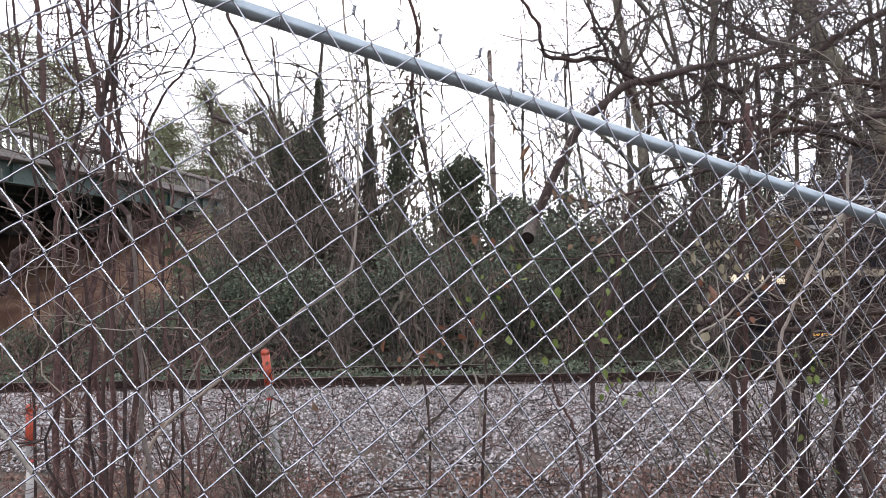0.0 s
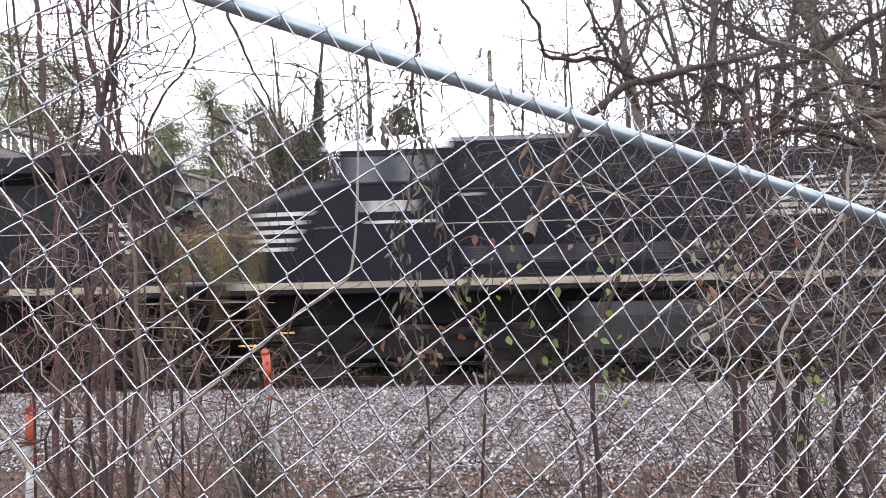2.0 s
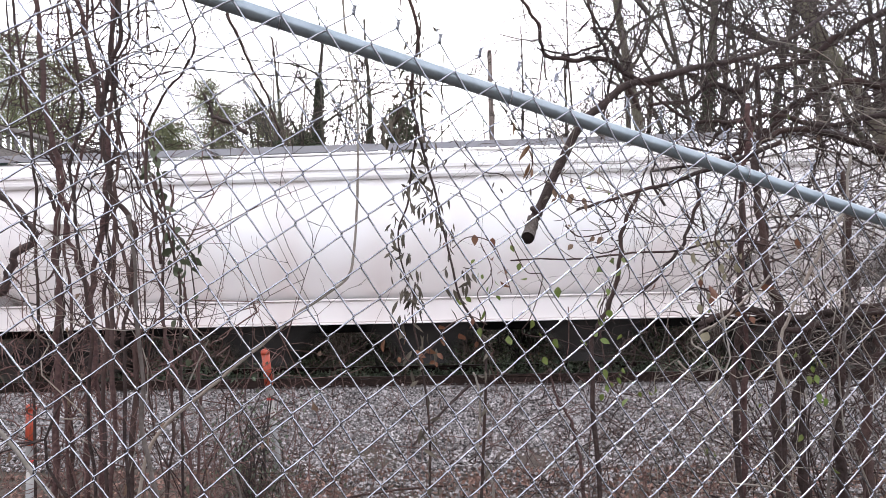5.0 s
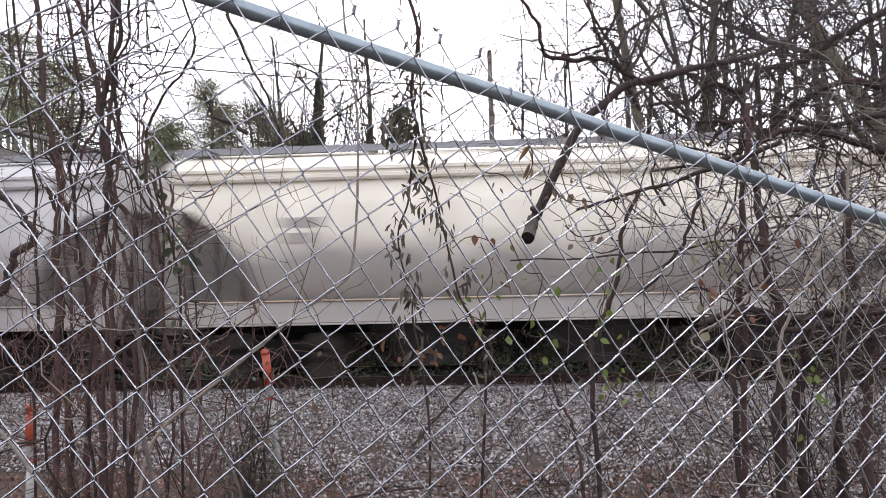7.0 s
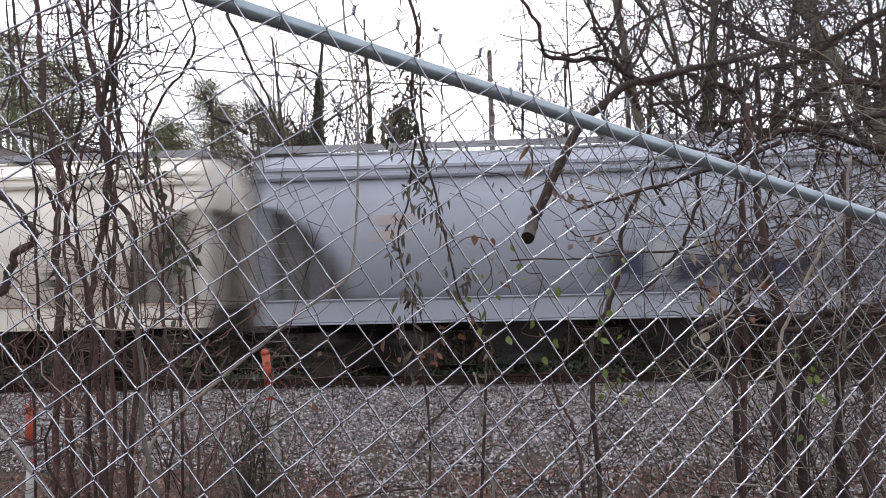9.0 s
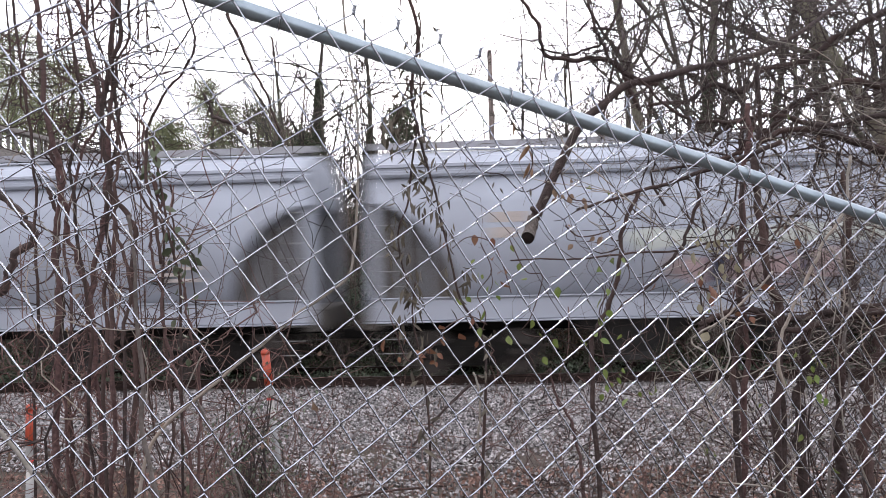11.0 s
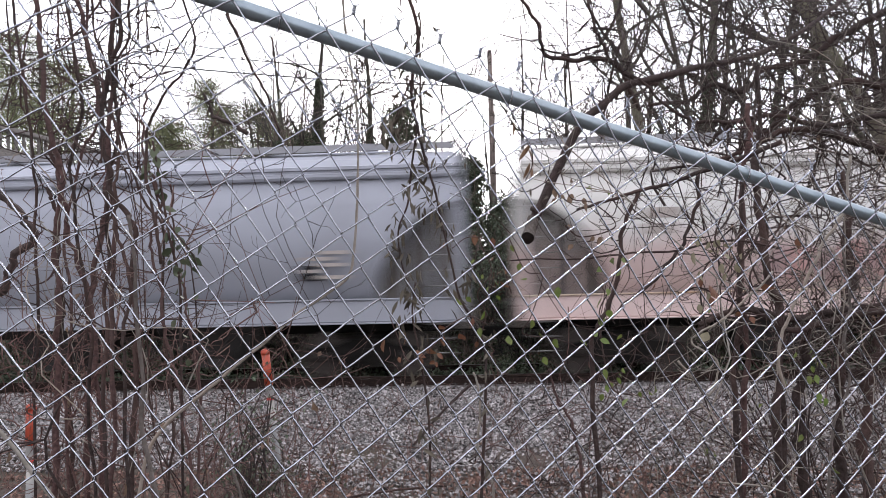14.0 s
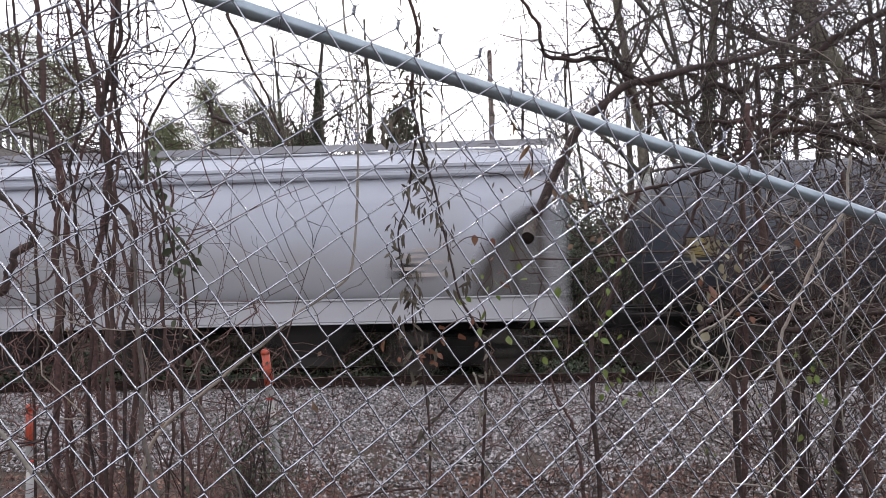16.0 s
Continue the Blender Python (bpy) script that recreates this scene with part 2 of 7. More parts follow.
        q = np.stack([c - d * s * 0.55, c + e * s * wide + up, c + d * s * 0.6, c - e * s * wide + up], 1).reshape(-1, 3)
        faces = []
        for i in range(0, 4 * n, 4):
            faces += [(i, i + 1, i + 2), (i, i + 2, i + 3)]
        return self.add(q.tolist(), faces)

    def ovate(self, base, d, e, size, wide, fold):
        """One leaf with a tip, a midrib and curved halves."""
        d, e = np.asarray(d, float), np.asarray(e, float)
        up = np.cross(d, e)
        rows = ((0.0, 0.05), (0.22, 0.78), (0.45, 1.0), (0.72, 0.66), (1.0, 0.03))
        v = []
        for t, w in rows:
            c = np.asarray(base) + d * size * t - up * size * 0.18 * t * t
            s = e * size * wide * w
            lift = up * size * wide * w * fold
            v += [c - s + lift, c, c + s + lift]
        f = []
        for k in range(4):
            a = 3 * k
            f += [(a, a + 1, a + 4, a + 3), (a + 1, a + 2, a + 5, a + 4)]
        return self.add(v, f, True)

    def data(self, name, material):
        me = bpy.data.meshes.new(name)
        me.from_pydata(self.v, [], self.f)
        me.polygons.foreach_set("use_smooth", self.smooth)
        me.materials.append(material)
        me.update()
        return me


def part(name, mesh, material, parent=None, label=""):
    data = mesh.data(name, material) if isinstance(mesh, Mesh) else mesh
    ob = new(name, data)
    if parent:
        ob.parent = parent
    if label:
        tagged(ob, label)
    return ob


def thing(name, label, category, group="", kind="", at=None):
    ob = new(name)
    if at is not None:
        ob.matrix_basis = at
    return tagged(ob, label, category, group, kind)


def solid(name, mesh, material, label, category, group="", kind=""):
    return tagged(part(name, mesh, material), label, category, group, kind)


def wander(a, b, n, jitter, rng, sag=0.0):
    """A winding line from a to b: a few random bends, joined smoothly."""
    a, b = np.asarray(a, float), np.asarray(b, float)
    k = max(4, n // 2)
    s = np.linspace(0, 1, k)[:, None]
    off = np.cumsum(rng.normal(size=(k, 3)), axis=0)
    off -= s * off[-1] + (1 - s) * off[0]
    q = a + (b - a) * s + off * jitter * np.linalg.norm(b - a) / math.sqrt(k)
    q[:, 2] -= sag * 4 * (s * (1 - s))[:, 0]
    p = np.vstack([2 * q[0] - q[1], q, 2 * q[-1] - q[-2]])
    u = np.linspace(0, k - 1 - 1e-6, n)
    i = u.astype(int)
    t = (u - i)[:, None]
    p0, p1, p2, p3 = p[i], p[i + 1], p[i + 2], p[i + 3]
    return 0.5 * (2 * p1 + (p2 - p0) * t + (2 * p0 - 5 * p1 + 4 * p2 - p3) * t * t + (3 * p1 - p0 - 3 * p2 + p3) * t ** 3)


def spline(pts, n):
    """A smooth line through a few control points."""
    p = np.asarray(pts, float)
    p = np.vstack([2 * p[0] - p[1], p, 2 * p[-1] - p[-2]])
    out = []
    k = len(p) - 3
    for u in np.linspace(0, k - 1e-6, n):
        i = int(u)
        t = u - i
        a, b, c, d = p[i:i + 4]
        out.append(0.5 * (2 * b + (c - a) * t + (2 * a - 5 * b + 4 * c - d) * t * t + (3 * b - a - 3 * c + d) * t ** 3))
    return np.array(out)

# ---------------------------------------------------------------- ground and track


def ground_z(x, y):
    """Height of the ground: a bank under the fence, a flat verge, the ballast bed, and rising ground beyond."""
    if y < 10.6:
        z = np.interp(y, (-40, 0.3, 1.4, 4.0, 7.5, 10.6), (0.8, 0.75, 0.62, 0.0, -0.5, -0.62))
    else:
        z = np.interp(y, (10.6, 13.9, 14.4, 17.3, 17.8, 19.2, 22, 40, 90, 300, 1500), (-0.62, -0.26, -0.21, -0.21, -0.28, -0.6, -0.3, 0.6, 1.5, 3, 6))
    if y > 20:
        s = 1 - min(1, max(0, x + 18.0) / 6.0)          # embankment that carries the road to the bridge
        # ground added higher on the left, closing off light below the bridge
        if x < -29:
            s *= 1 + min(1.6, (-29 - x) * 0.25)
        z = max(z, np.interp(y, (21, 30, 38, 46, 50, 53), (-0.5, 0.5, 2.2, 2.9, 4.0, 6.2)) * s)
        z = min(z, 6.2) if y < 100 else z
    return float(z)


def build_ground():
    ys = sorted(set([-60, -20, -5, 0, 1.0, 2] + [3 + 0.5 * i for i in range(34)] + [13.9, 14.4, 17.3, 17.8, 19.2] + [20 + 1.5 * i for i in range(24)] + [60, 75, 100, 160, 300, 700, 1500]))
    xs = sorted(set([-1500, -700, -400, -200, -120, -80, -60, 1500, 700, 400, 200, 120, 80, 60] + [-50 + 1.25 * i for i in range(81)]))
    vs = []
    for y in ys:
        for x in xs:
            near = 1 if abs(x) < 60 and -5 < y < 60 and not 13.5 < y < 18 else 0
            vs.append((x, y, ground_z(x, y) + near * 0.10 * noise.noise((x * 0.8, y * 0.8, 1.3))))
    k = len(xs)
    fs = [(j * k + i, j * k + i + 1, (j + 1) * k + i + 1, (j + 1) * k + i) for j in range(len(ys) - 1) for i in range(k - 1)]
    solid("ground", Mesh().add(vs, fs, True), M["soil"], "brown soil verge strewn with dead leaves", "ground", kind="structure")

    # ballast bed laid over the soil
    prof = [(10.75, -0.66), (11.6, -0.50), (12.6, -0.36), (13.7, -0.235), (14.4, -0.19), (17.2, -0.19), (17.9, -0.26), (19.0, -0.56)]
    bx = [-330, -100, -40] + [-20 + 0.8 * i for i in range(51)] + [40, 100, 330]
    vs, k = [], len(prof)
    for x in bx:
        for j, (y, z) in enumerate(prof):
            e = 0.5 * noise.noise((x * 0.45, y, 7.7)) if j == 0 else 0
            vs.append((x, y + e, z + (0.03 * noise.noise((x, y, 3.1)) if j else -0.03)))
    fs = [(i * k + j, (i + 1) * k + j, (i + 1) * k + j + 1, i * k + j + 1) for i in range(len(bx) - 1) for j in range(k - 1)]
    solid("ballast_bed", Mesh().add(vs, fs, True), M["ballast"], "grey crushed-stone ballast bed under the railway track", "ballast", kind="structure")
    rng = np.random.default_rng(5)
    count = 76000
    x, y = rng.uniform(-10.5, 9.0, count), 10.45 + 4.2 * rng.uniform(0, 1, count) ** 0.85
    x[:2600], y[:2600] = rng.uniform(-9, 9, 2600), rng.uniform(14.9, 16.9, 2600)
    x[2600:13000], y[2600:13000] = rng.uniform(-3.2, 8.0, 10400), 10.8 - 3.6 * rng.uniform(0, 1, 10400) ** 1.4      # stones rolled down the verge
    z = np.where(y > 11, np.interp(y, [q[0] for q in prof], [q[1] for q in prof]), -9.0)
    low = y < 12.6
    z[low] = np.maximum(z[low], [ground_z(a, b) + 0.10 * noise.noise((a * 0.8, b * 0.8, 1.3)) + 0.01 for a, b in zip(x[low], y[low])])
    size = rng.uniform(0.014, 0.034, count)
    corner = np.array([(1, 0, 0), (-1, 0, 0), (0, 1, 0), (0, -1, 0), (0, 0, 0.8), (0, 0, -0.8)])
    body = corner[None] * rng.uniform(0.65, 1.35, (count, 1, 3)) + rng.normal(size=(count, 6, 3)) * 0.17
    turn = rng.uniform(0, 2 * math.pi, count)
    ca, sa = np.cos(turn)[:, None], np.sin(turn)[:, None]
    body = np.stack([body[:, :, 0] * ca + body[:, :, 1] * sa, body[:, :, 1] * ca - body[:, :, 0] * sa, body[:, :, 2]], 2) * size[:, None, None]
    body += np.stack([x, y, z + size * rng.uniform(0.1, 0.9, count)], 1)[:, None]
    faces = np.array([(0, 2, 4), (2, 1, 4), (1, 3, 4), (3, 0, 4), (2, 0, 5), (1, 2, 5), (3, 1, 5), (0, 3, 5)])
    m = Mesh().add(body.reshape(-1, 3).tolist(), (faces[None] + 6 * np.arange(count)[:, None, None]).reshape(-1, 3).tolist())
    solid("ballast_stones", m, M["stone"], "loose grey and white crushed ballast stones", "gravel", kind="stuff")
    m = Mesh()
    c = [(x, y, ground_z(x, y) + rng.uniform(0.0, 0.05)) for x, y in zip(rng.uniform(-8.5, 8, 11000), 4.0 + 6.3 * rng.uniform(0, 1, 11000) ** 0.8)]
    m.leaves(c, 0.07, rng)
    solid("fallen_leaves", m, M["litter"], "dry brown leaves fallen on the verge", "leaves", kind="stuff")


def rail_mesh(y, x0, x1):
    prof = [(-0.076, -0.186), (0.076, -0.186), (0.076, -0.174), (0.012, -0.155), (0.009, -0.05), (0.036, -0.038), (0.036, -0.006), (0.028, 0.0), (-0.028, 0.0), (-0.036, -0.006), (-0.036, -0.038), (-0.009, -0.05), (-0.012, -0.155), (-0.076, -0.174)]
    return Mesh().loft([[(x, y + a, z) for a, z in prof] for x in (x0, x1)])


def build_track():
    for s in (-0.753, 0.753):
        root = thing("rail", "rusty brown steel rail on wooden sleepers", "rail", "rails of the track")
        part("rail_profile", rail_mesh(TRACK + s, -330, 330), M["rail"], root)
        part("running_surface", Mesh().box(-330, 330, TRACK + s - 0.027, TRACK + s + 0.027, 0.0005, 0.0035, 0.001), M["railhead"], root, "worn bright running surface")
    tie = Mesh().box(-0.115, 0.115, -1.3, 1.3, -0.17, 0.0, 0.012).data("sleeper", M["tie"])
    plate = Mesh().box(-0.09, 0.09, -0.17, 0.17, 0.0, 0.013, 0.004).data("tie_plate", M["rail"])
    for i in range(66):
        x = -17.5 + i * 0.53
        root = tagged(part("sleeper", tie, None), "weathered dark wooden railway sleeper in ballast", "sleeper", "sleepers under the rails")
        root.matrix_basis = pose(x, TRACK, -0.203)
        for s in (-0.753, 0.753):
            part("tie_plate", plate, None, root).matrix_basis = pose(0, s, 0)


build_ground()
build_track()

# ---------------------------------------------------------------- chain-link fence
F_O = np.array((-0.35177, 1.01475, 2.40796))      # one knot of the mesh
F_A = np.array((0.036372, 0.017650, 0.028452))    # to the next knot, up to the side
F_B = np.array((0.026165, 0.006850, -0.045811))   # to the next knot, down to the side
F_N = np.cross(F_A + F_B, F_A - F_B)
F_N /= np.linalg.norm(F_N)                        # towards the camera's side


SLACK_I = (-0.0114, 0.0598, -0.0149, -0.0770, 0.1742, 0.0196, 0.0077, -0.1345, 0.1292, 0.0153)
SLACK_J = (-0.0376, -0.1085, 0.0479, 0.2396, 0.1157, 0.0834, -0.1077, -0.1097, 0.0203, -0.0283)


def knot(i, j, slack=True):
    """Place of a knot; the mesh hangs slack, so its rows bow a little."""
    if slack:
        u, v = min(2.1, max(-0.9, (i + j) / 20)), min(0.9, max(-1.7, (i - j) / 10))
        q = (1, u, v, u * u, u * v, v * v, u ** 3, u * u * v, u * v * v, v ** 3)
        i, j = i + sum(a * b for a, b in zip(SLACK_I, q)), j + sum(a * b for a, b in zip(SLACK_J, q))
    return F_O + i * F_A + j * F_B


def build_fence():
    if F_N[1] > 0:
        sign = -1
    else:
        sign = 1
    nrm = F_N * sign
    root = thing("chain_link_fence", "galvanised chain-link fence with a sloping top rail", "fence")
    U, V = F_A + F_B, F_A - F_B
    uh, vh = U / np.linalg.norm(U), V / np.linalg.norm(V)
    rng = np.random.default_rng(11)
    r = 0.00140
    top, bottom = 8, -36
    for c in range(-34, 72):
        pts = []
        # knots of this wire alternate between column c and column c - 1
        for s in range(top, bottom, -1):
            col = c if (c - s) % 2 == 0 else c - 1
            i, j = (col + s) / 2, (col - s) / 2
            right = col == c
            q = knot(i, j) + rng.normal(size=3) * 0.0007 + nrm * 0.0
            hook = uh * (0.0030 if right else -0.0030)
            pts.append((q + hook, right))
        line = []
        for (q0, r0), (q1, r1) in zip(pts, pts[1:]):
            front = 1.0 if r0 else -1.0       # strands that fall to one side lie in front, the others behind
            for t in (0.06, 0.16, 0.35, 0.5, 0.65, 0.84, 0.94):
                bulge = 0.0026 * math.sin(math.pi * t) ** 0.45
                sway = vh * (0.0010 * math.sin(2 * math.pi * t))
                line.append(q0 + (q1 - q0) * t + nrm * front * bulge + sway)
        wire = Mesh().tube(line, r, 6)
        # twisted end above the rail
        if c % 2 == 0:
            base = line[0]
            tw = [base + vh * 0.015 * k / 10 + (uh * math.cos(k * 1.9) + nrm * math.sin(k * 1.9)) * 0.0028 for k in range(11)]
            tw2 = [base + vh * 0.015 * k / 10 - (uh * math.cos(k * 1.9) + nrm * math.sin(k * 1.9)) * 0.0028 for k in range(11)]
            wire.tube(tw + [tw[-1] + uh * 0.006 + vh * 0.007], r * 0.9, 5)
            wire.tube(tw2 + [tw2[-1] - uh * 0.006 + vh * 0.007], r * 0.9, 5)
        part("mesh_wire", wire, M["wire"], root)
    # top rail behind the mesh, on the row of knots with i - j = 7
    a0, a1 = knot(-13.5, -20.5, False), knot(39.5, 32.5, False)
    back = -nrm * (0.0125 + 0.0045) - vh * 0.0045
    part("top_rail", Mesh().tube([a0 + back + (a1 - a0) * k / 12 for k in range(13)], 0.0124, 20), M["pipe"], root, "galvanised steel top rail pipe")
    for c in (-23, -11, 1, 12, 26, 37, 49, 61):
        k0 = knot((c + 7) / 2, (c - 7) / 2, False) + back
        ring = [k0 + (vh * math.cos(t) + nrm * math.sin(t)) * 0.0150 + uh * 0.004 * t / 6 for t in np.linspace(0, 6.6, 18)]
        part("tie_wire", Mesh().tube(ring, 0.0015, 5), M["wire"], root)
    for e in (a0, a1):
        foot = e + back
        low = Mesh().tube([(foot[0], foot[1] + 0.05, foot[2] + 0.05), (foot[0], foot[1] + 0.05, 0.2)], 0.024, 14)
        part("fence_post", low, M["pipe"], root)
    return root


build_fence()

# ---------------------------------------------------------------- train parts


def wheelset_mesh(radius):
    """Two flanged wheels and an axle along y."""
    m = Mesh()
    for s in (-1, 1):
        y = s * 0.753
        prof = [(-0.075, 0.10), (-0.075, radius * 0.80), (-0.072, radius), (0.045, radius + 0.004), (0.052, radius + 0.026), (0.075, radius + 0.024), (0.078, radius * 0.80), (0.03, radius * 0.72), (0.02, 0.22), (0.075, 0.14), (0.075, 0.10)]
        rings = []
        for k in range(20):
            a = k * math.pi / 10
            rings.append([(r * math.cos(a), y - s * d, r * math.sin(a)) for d, r in prof])
        n = len(prof)
        vs = [q for r in rings for q in r]
        fs = [(i * n + j, i * n + j + 1, ((i + 1) % 20) * n + j + 1, ((i + 1) % 20) * n + j) for i in range(20) for j in range(n - 1)]
        m.add(vs, fs, False)
    m.tube([(0, -1.08, 0), (0, 1.08, 0)], 0.085, 10)
    for s in (-1, 1):     # end cap with bolts
        m.tube([(0, s * 1.06, 0), (0, s * 1.14, 0)], 0.11, 10)
        for k in range(3):
            a = k * 2.094
            m.tube([(0.06 * math.cos(a), s * 1.13, 0.06 * math.sin(a)), (0.06 * math.cos(a), s * 1.16, 0.06 * math.sin(a))], 0.018, 6)
    return m


WHEEL_LOCO = wheelset_mesh(0.53).data("wheelset", M["steel"])
WHEEL_CAR = wheelset_mesh(0.457).data("wheelset", M["steel"])
ROLLING = []              # wheelset, its place on the car, its radius, the car


def side_plate(m, outline, y0, y1):
    """A plate cut to an outline in x, z and extruded across y."""
    m.loft([[(x, y0, z) for x, z in outline], [(x, y1, z) for x, z in outline]])


def add_wheelset(root, x, radius):
    w = part("wheelset", WHEEL_LOCO if radius > 0.5 else WHEEL_CAR, None, root)
    w.matrix_basis = pose(x, 0, radius + 0.004)
    ROLLING.append((w, x, radius, root))


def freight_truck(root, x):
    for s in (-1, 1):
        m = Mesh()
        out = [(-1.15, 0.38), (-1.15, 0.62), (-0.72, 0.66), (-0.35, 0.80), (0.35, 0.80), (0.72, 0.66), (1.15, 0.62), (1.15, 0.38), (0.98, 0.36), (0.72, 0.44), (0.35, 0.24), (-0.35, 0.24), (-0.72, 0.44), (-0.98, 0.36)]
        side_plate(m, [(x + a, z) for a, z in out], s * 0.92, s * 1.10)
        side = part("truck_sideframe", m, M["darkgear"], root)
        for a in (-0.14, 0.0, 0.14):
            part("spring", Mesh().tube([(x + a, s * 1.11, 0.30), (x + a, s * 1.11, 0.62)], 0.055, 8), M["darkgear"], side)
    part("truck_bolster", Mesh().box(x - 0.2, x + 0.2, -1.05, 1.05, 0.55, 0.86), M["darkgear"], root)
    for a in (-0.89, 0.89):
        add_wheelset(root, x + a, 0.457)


def loco_truck(root, x):
    for s in (-1, 1):
        m = Mesh()
        out = [(-2.45, 0.62), (-2.45, 0.86), (-1.9, 1.08), (-0.9, 1.12), (-0.6, 0.98), (0.6, 0.98), (0.9, 1.12), (1.9, 1.08), (2.45, 0.86), (2.45, 0.62), (1.4, 0.58), (0.95, 0.44), (-0.95, 0.44), (-1.4, 0.58)]
        side_plate(m, [(x + a, z) for a, z in out], s * 1.08, s * 1.26)
        part("truck_sideframe", m, M["darkgear"], root)
        for a in (-1.95, 0.0, 1.95):
            j = Mesh().box(x + a - 0.2, x + a + 0.2, s * 1.17 - 0.14, s * 1.17 + 0.14, 0.34, 0.74, 0.05)
            j.tube([(x + a - 0.28, s * 1.2, 0.55), (x + a - 0.28, s * 1.2, 0.95)], 0.06, 8).tube([(x + a + 0.28, s * 1.2, 0.55), (x + a + 0.28, s * 1.2, 0.95)], 0.06, 8)
            part("journal_box", j, M["darkgear"], root)
        for a in (-1.0, 1.0):
            part("brake_cylinder", Mesh().tube([(x + a - 0.25, s * 1.3, 0.92), (x + a + 0.25, s * 1.3, 0.92)], 0.11, 10), M["darkgear"], root)
    for a in (-1.95, 0.0, 1.95):
        add_wheelset(root, x + a, 0.53)
    part("traction_motor", Mesh().box(x - 1.7, x + 1.7, -0.6, 0.6, 0.25, 1.0, 0.1), M["darkgear"], root)


def coupler(root, x, d):
    m = Mesh().box(min(x, x + d * 0.75), max(x, x + d * 0.75), -0.08, 0.08, 0.72, 0.92, 0.03)
    m.box(min(x + d * 0.62, x + d * 0.98), max(x + d * 0.62, x + d * 0.98), -0.16, 0.16, 0.68, 0.98, 0.06)
    part("coupler", m, M["darkgear"], root)
    hose = spline([(x, -0.35, 0.85), (x + d * 0.35, -0.36, 0.45), (x + d * 0.8, -0.2, 0.35), (x + d * 1.0, 0.0, 0.5)], 12)
    part("brake_hose", Mesh().tube(hose, 0.022, 6), M["screen"], root)


def section(x, w, z0, z1, cut_w, cut_h):
    """A hood outline across the car with its upper edges cut off."""
    return [(x, -w, z0), (x, w, z0), (x, w, z1 - cut_h), (x, w - cut_w, z1), (x, -w + cut_w, z1), (x, -w, z1 - cut_h)]


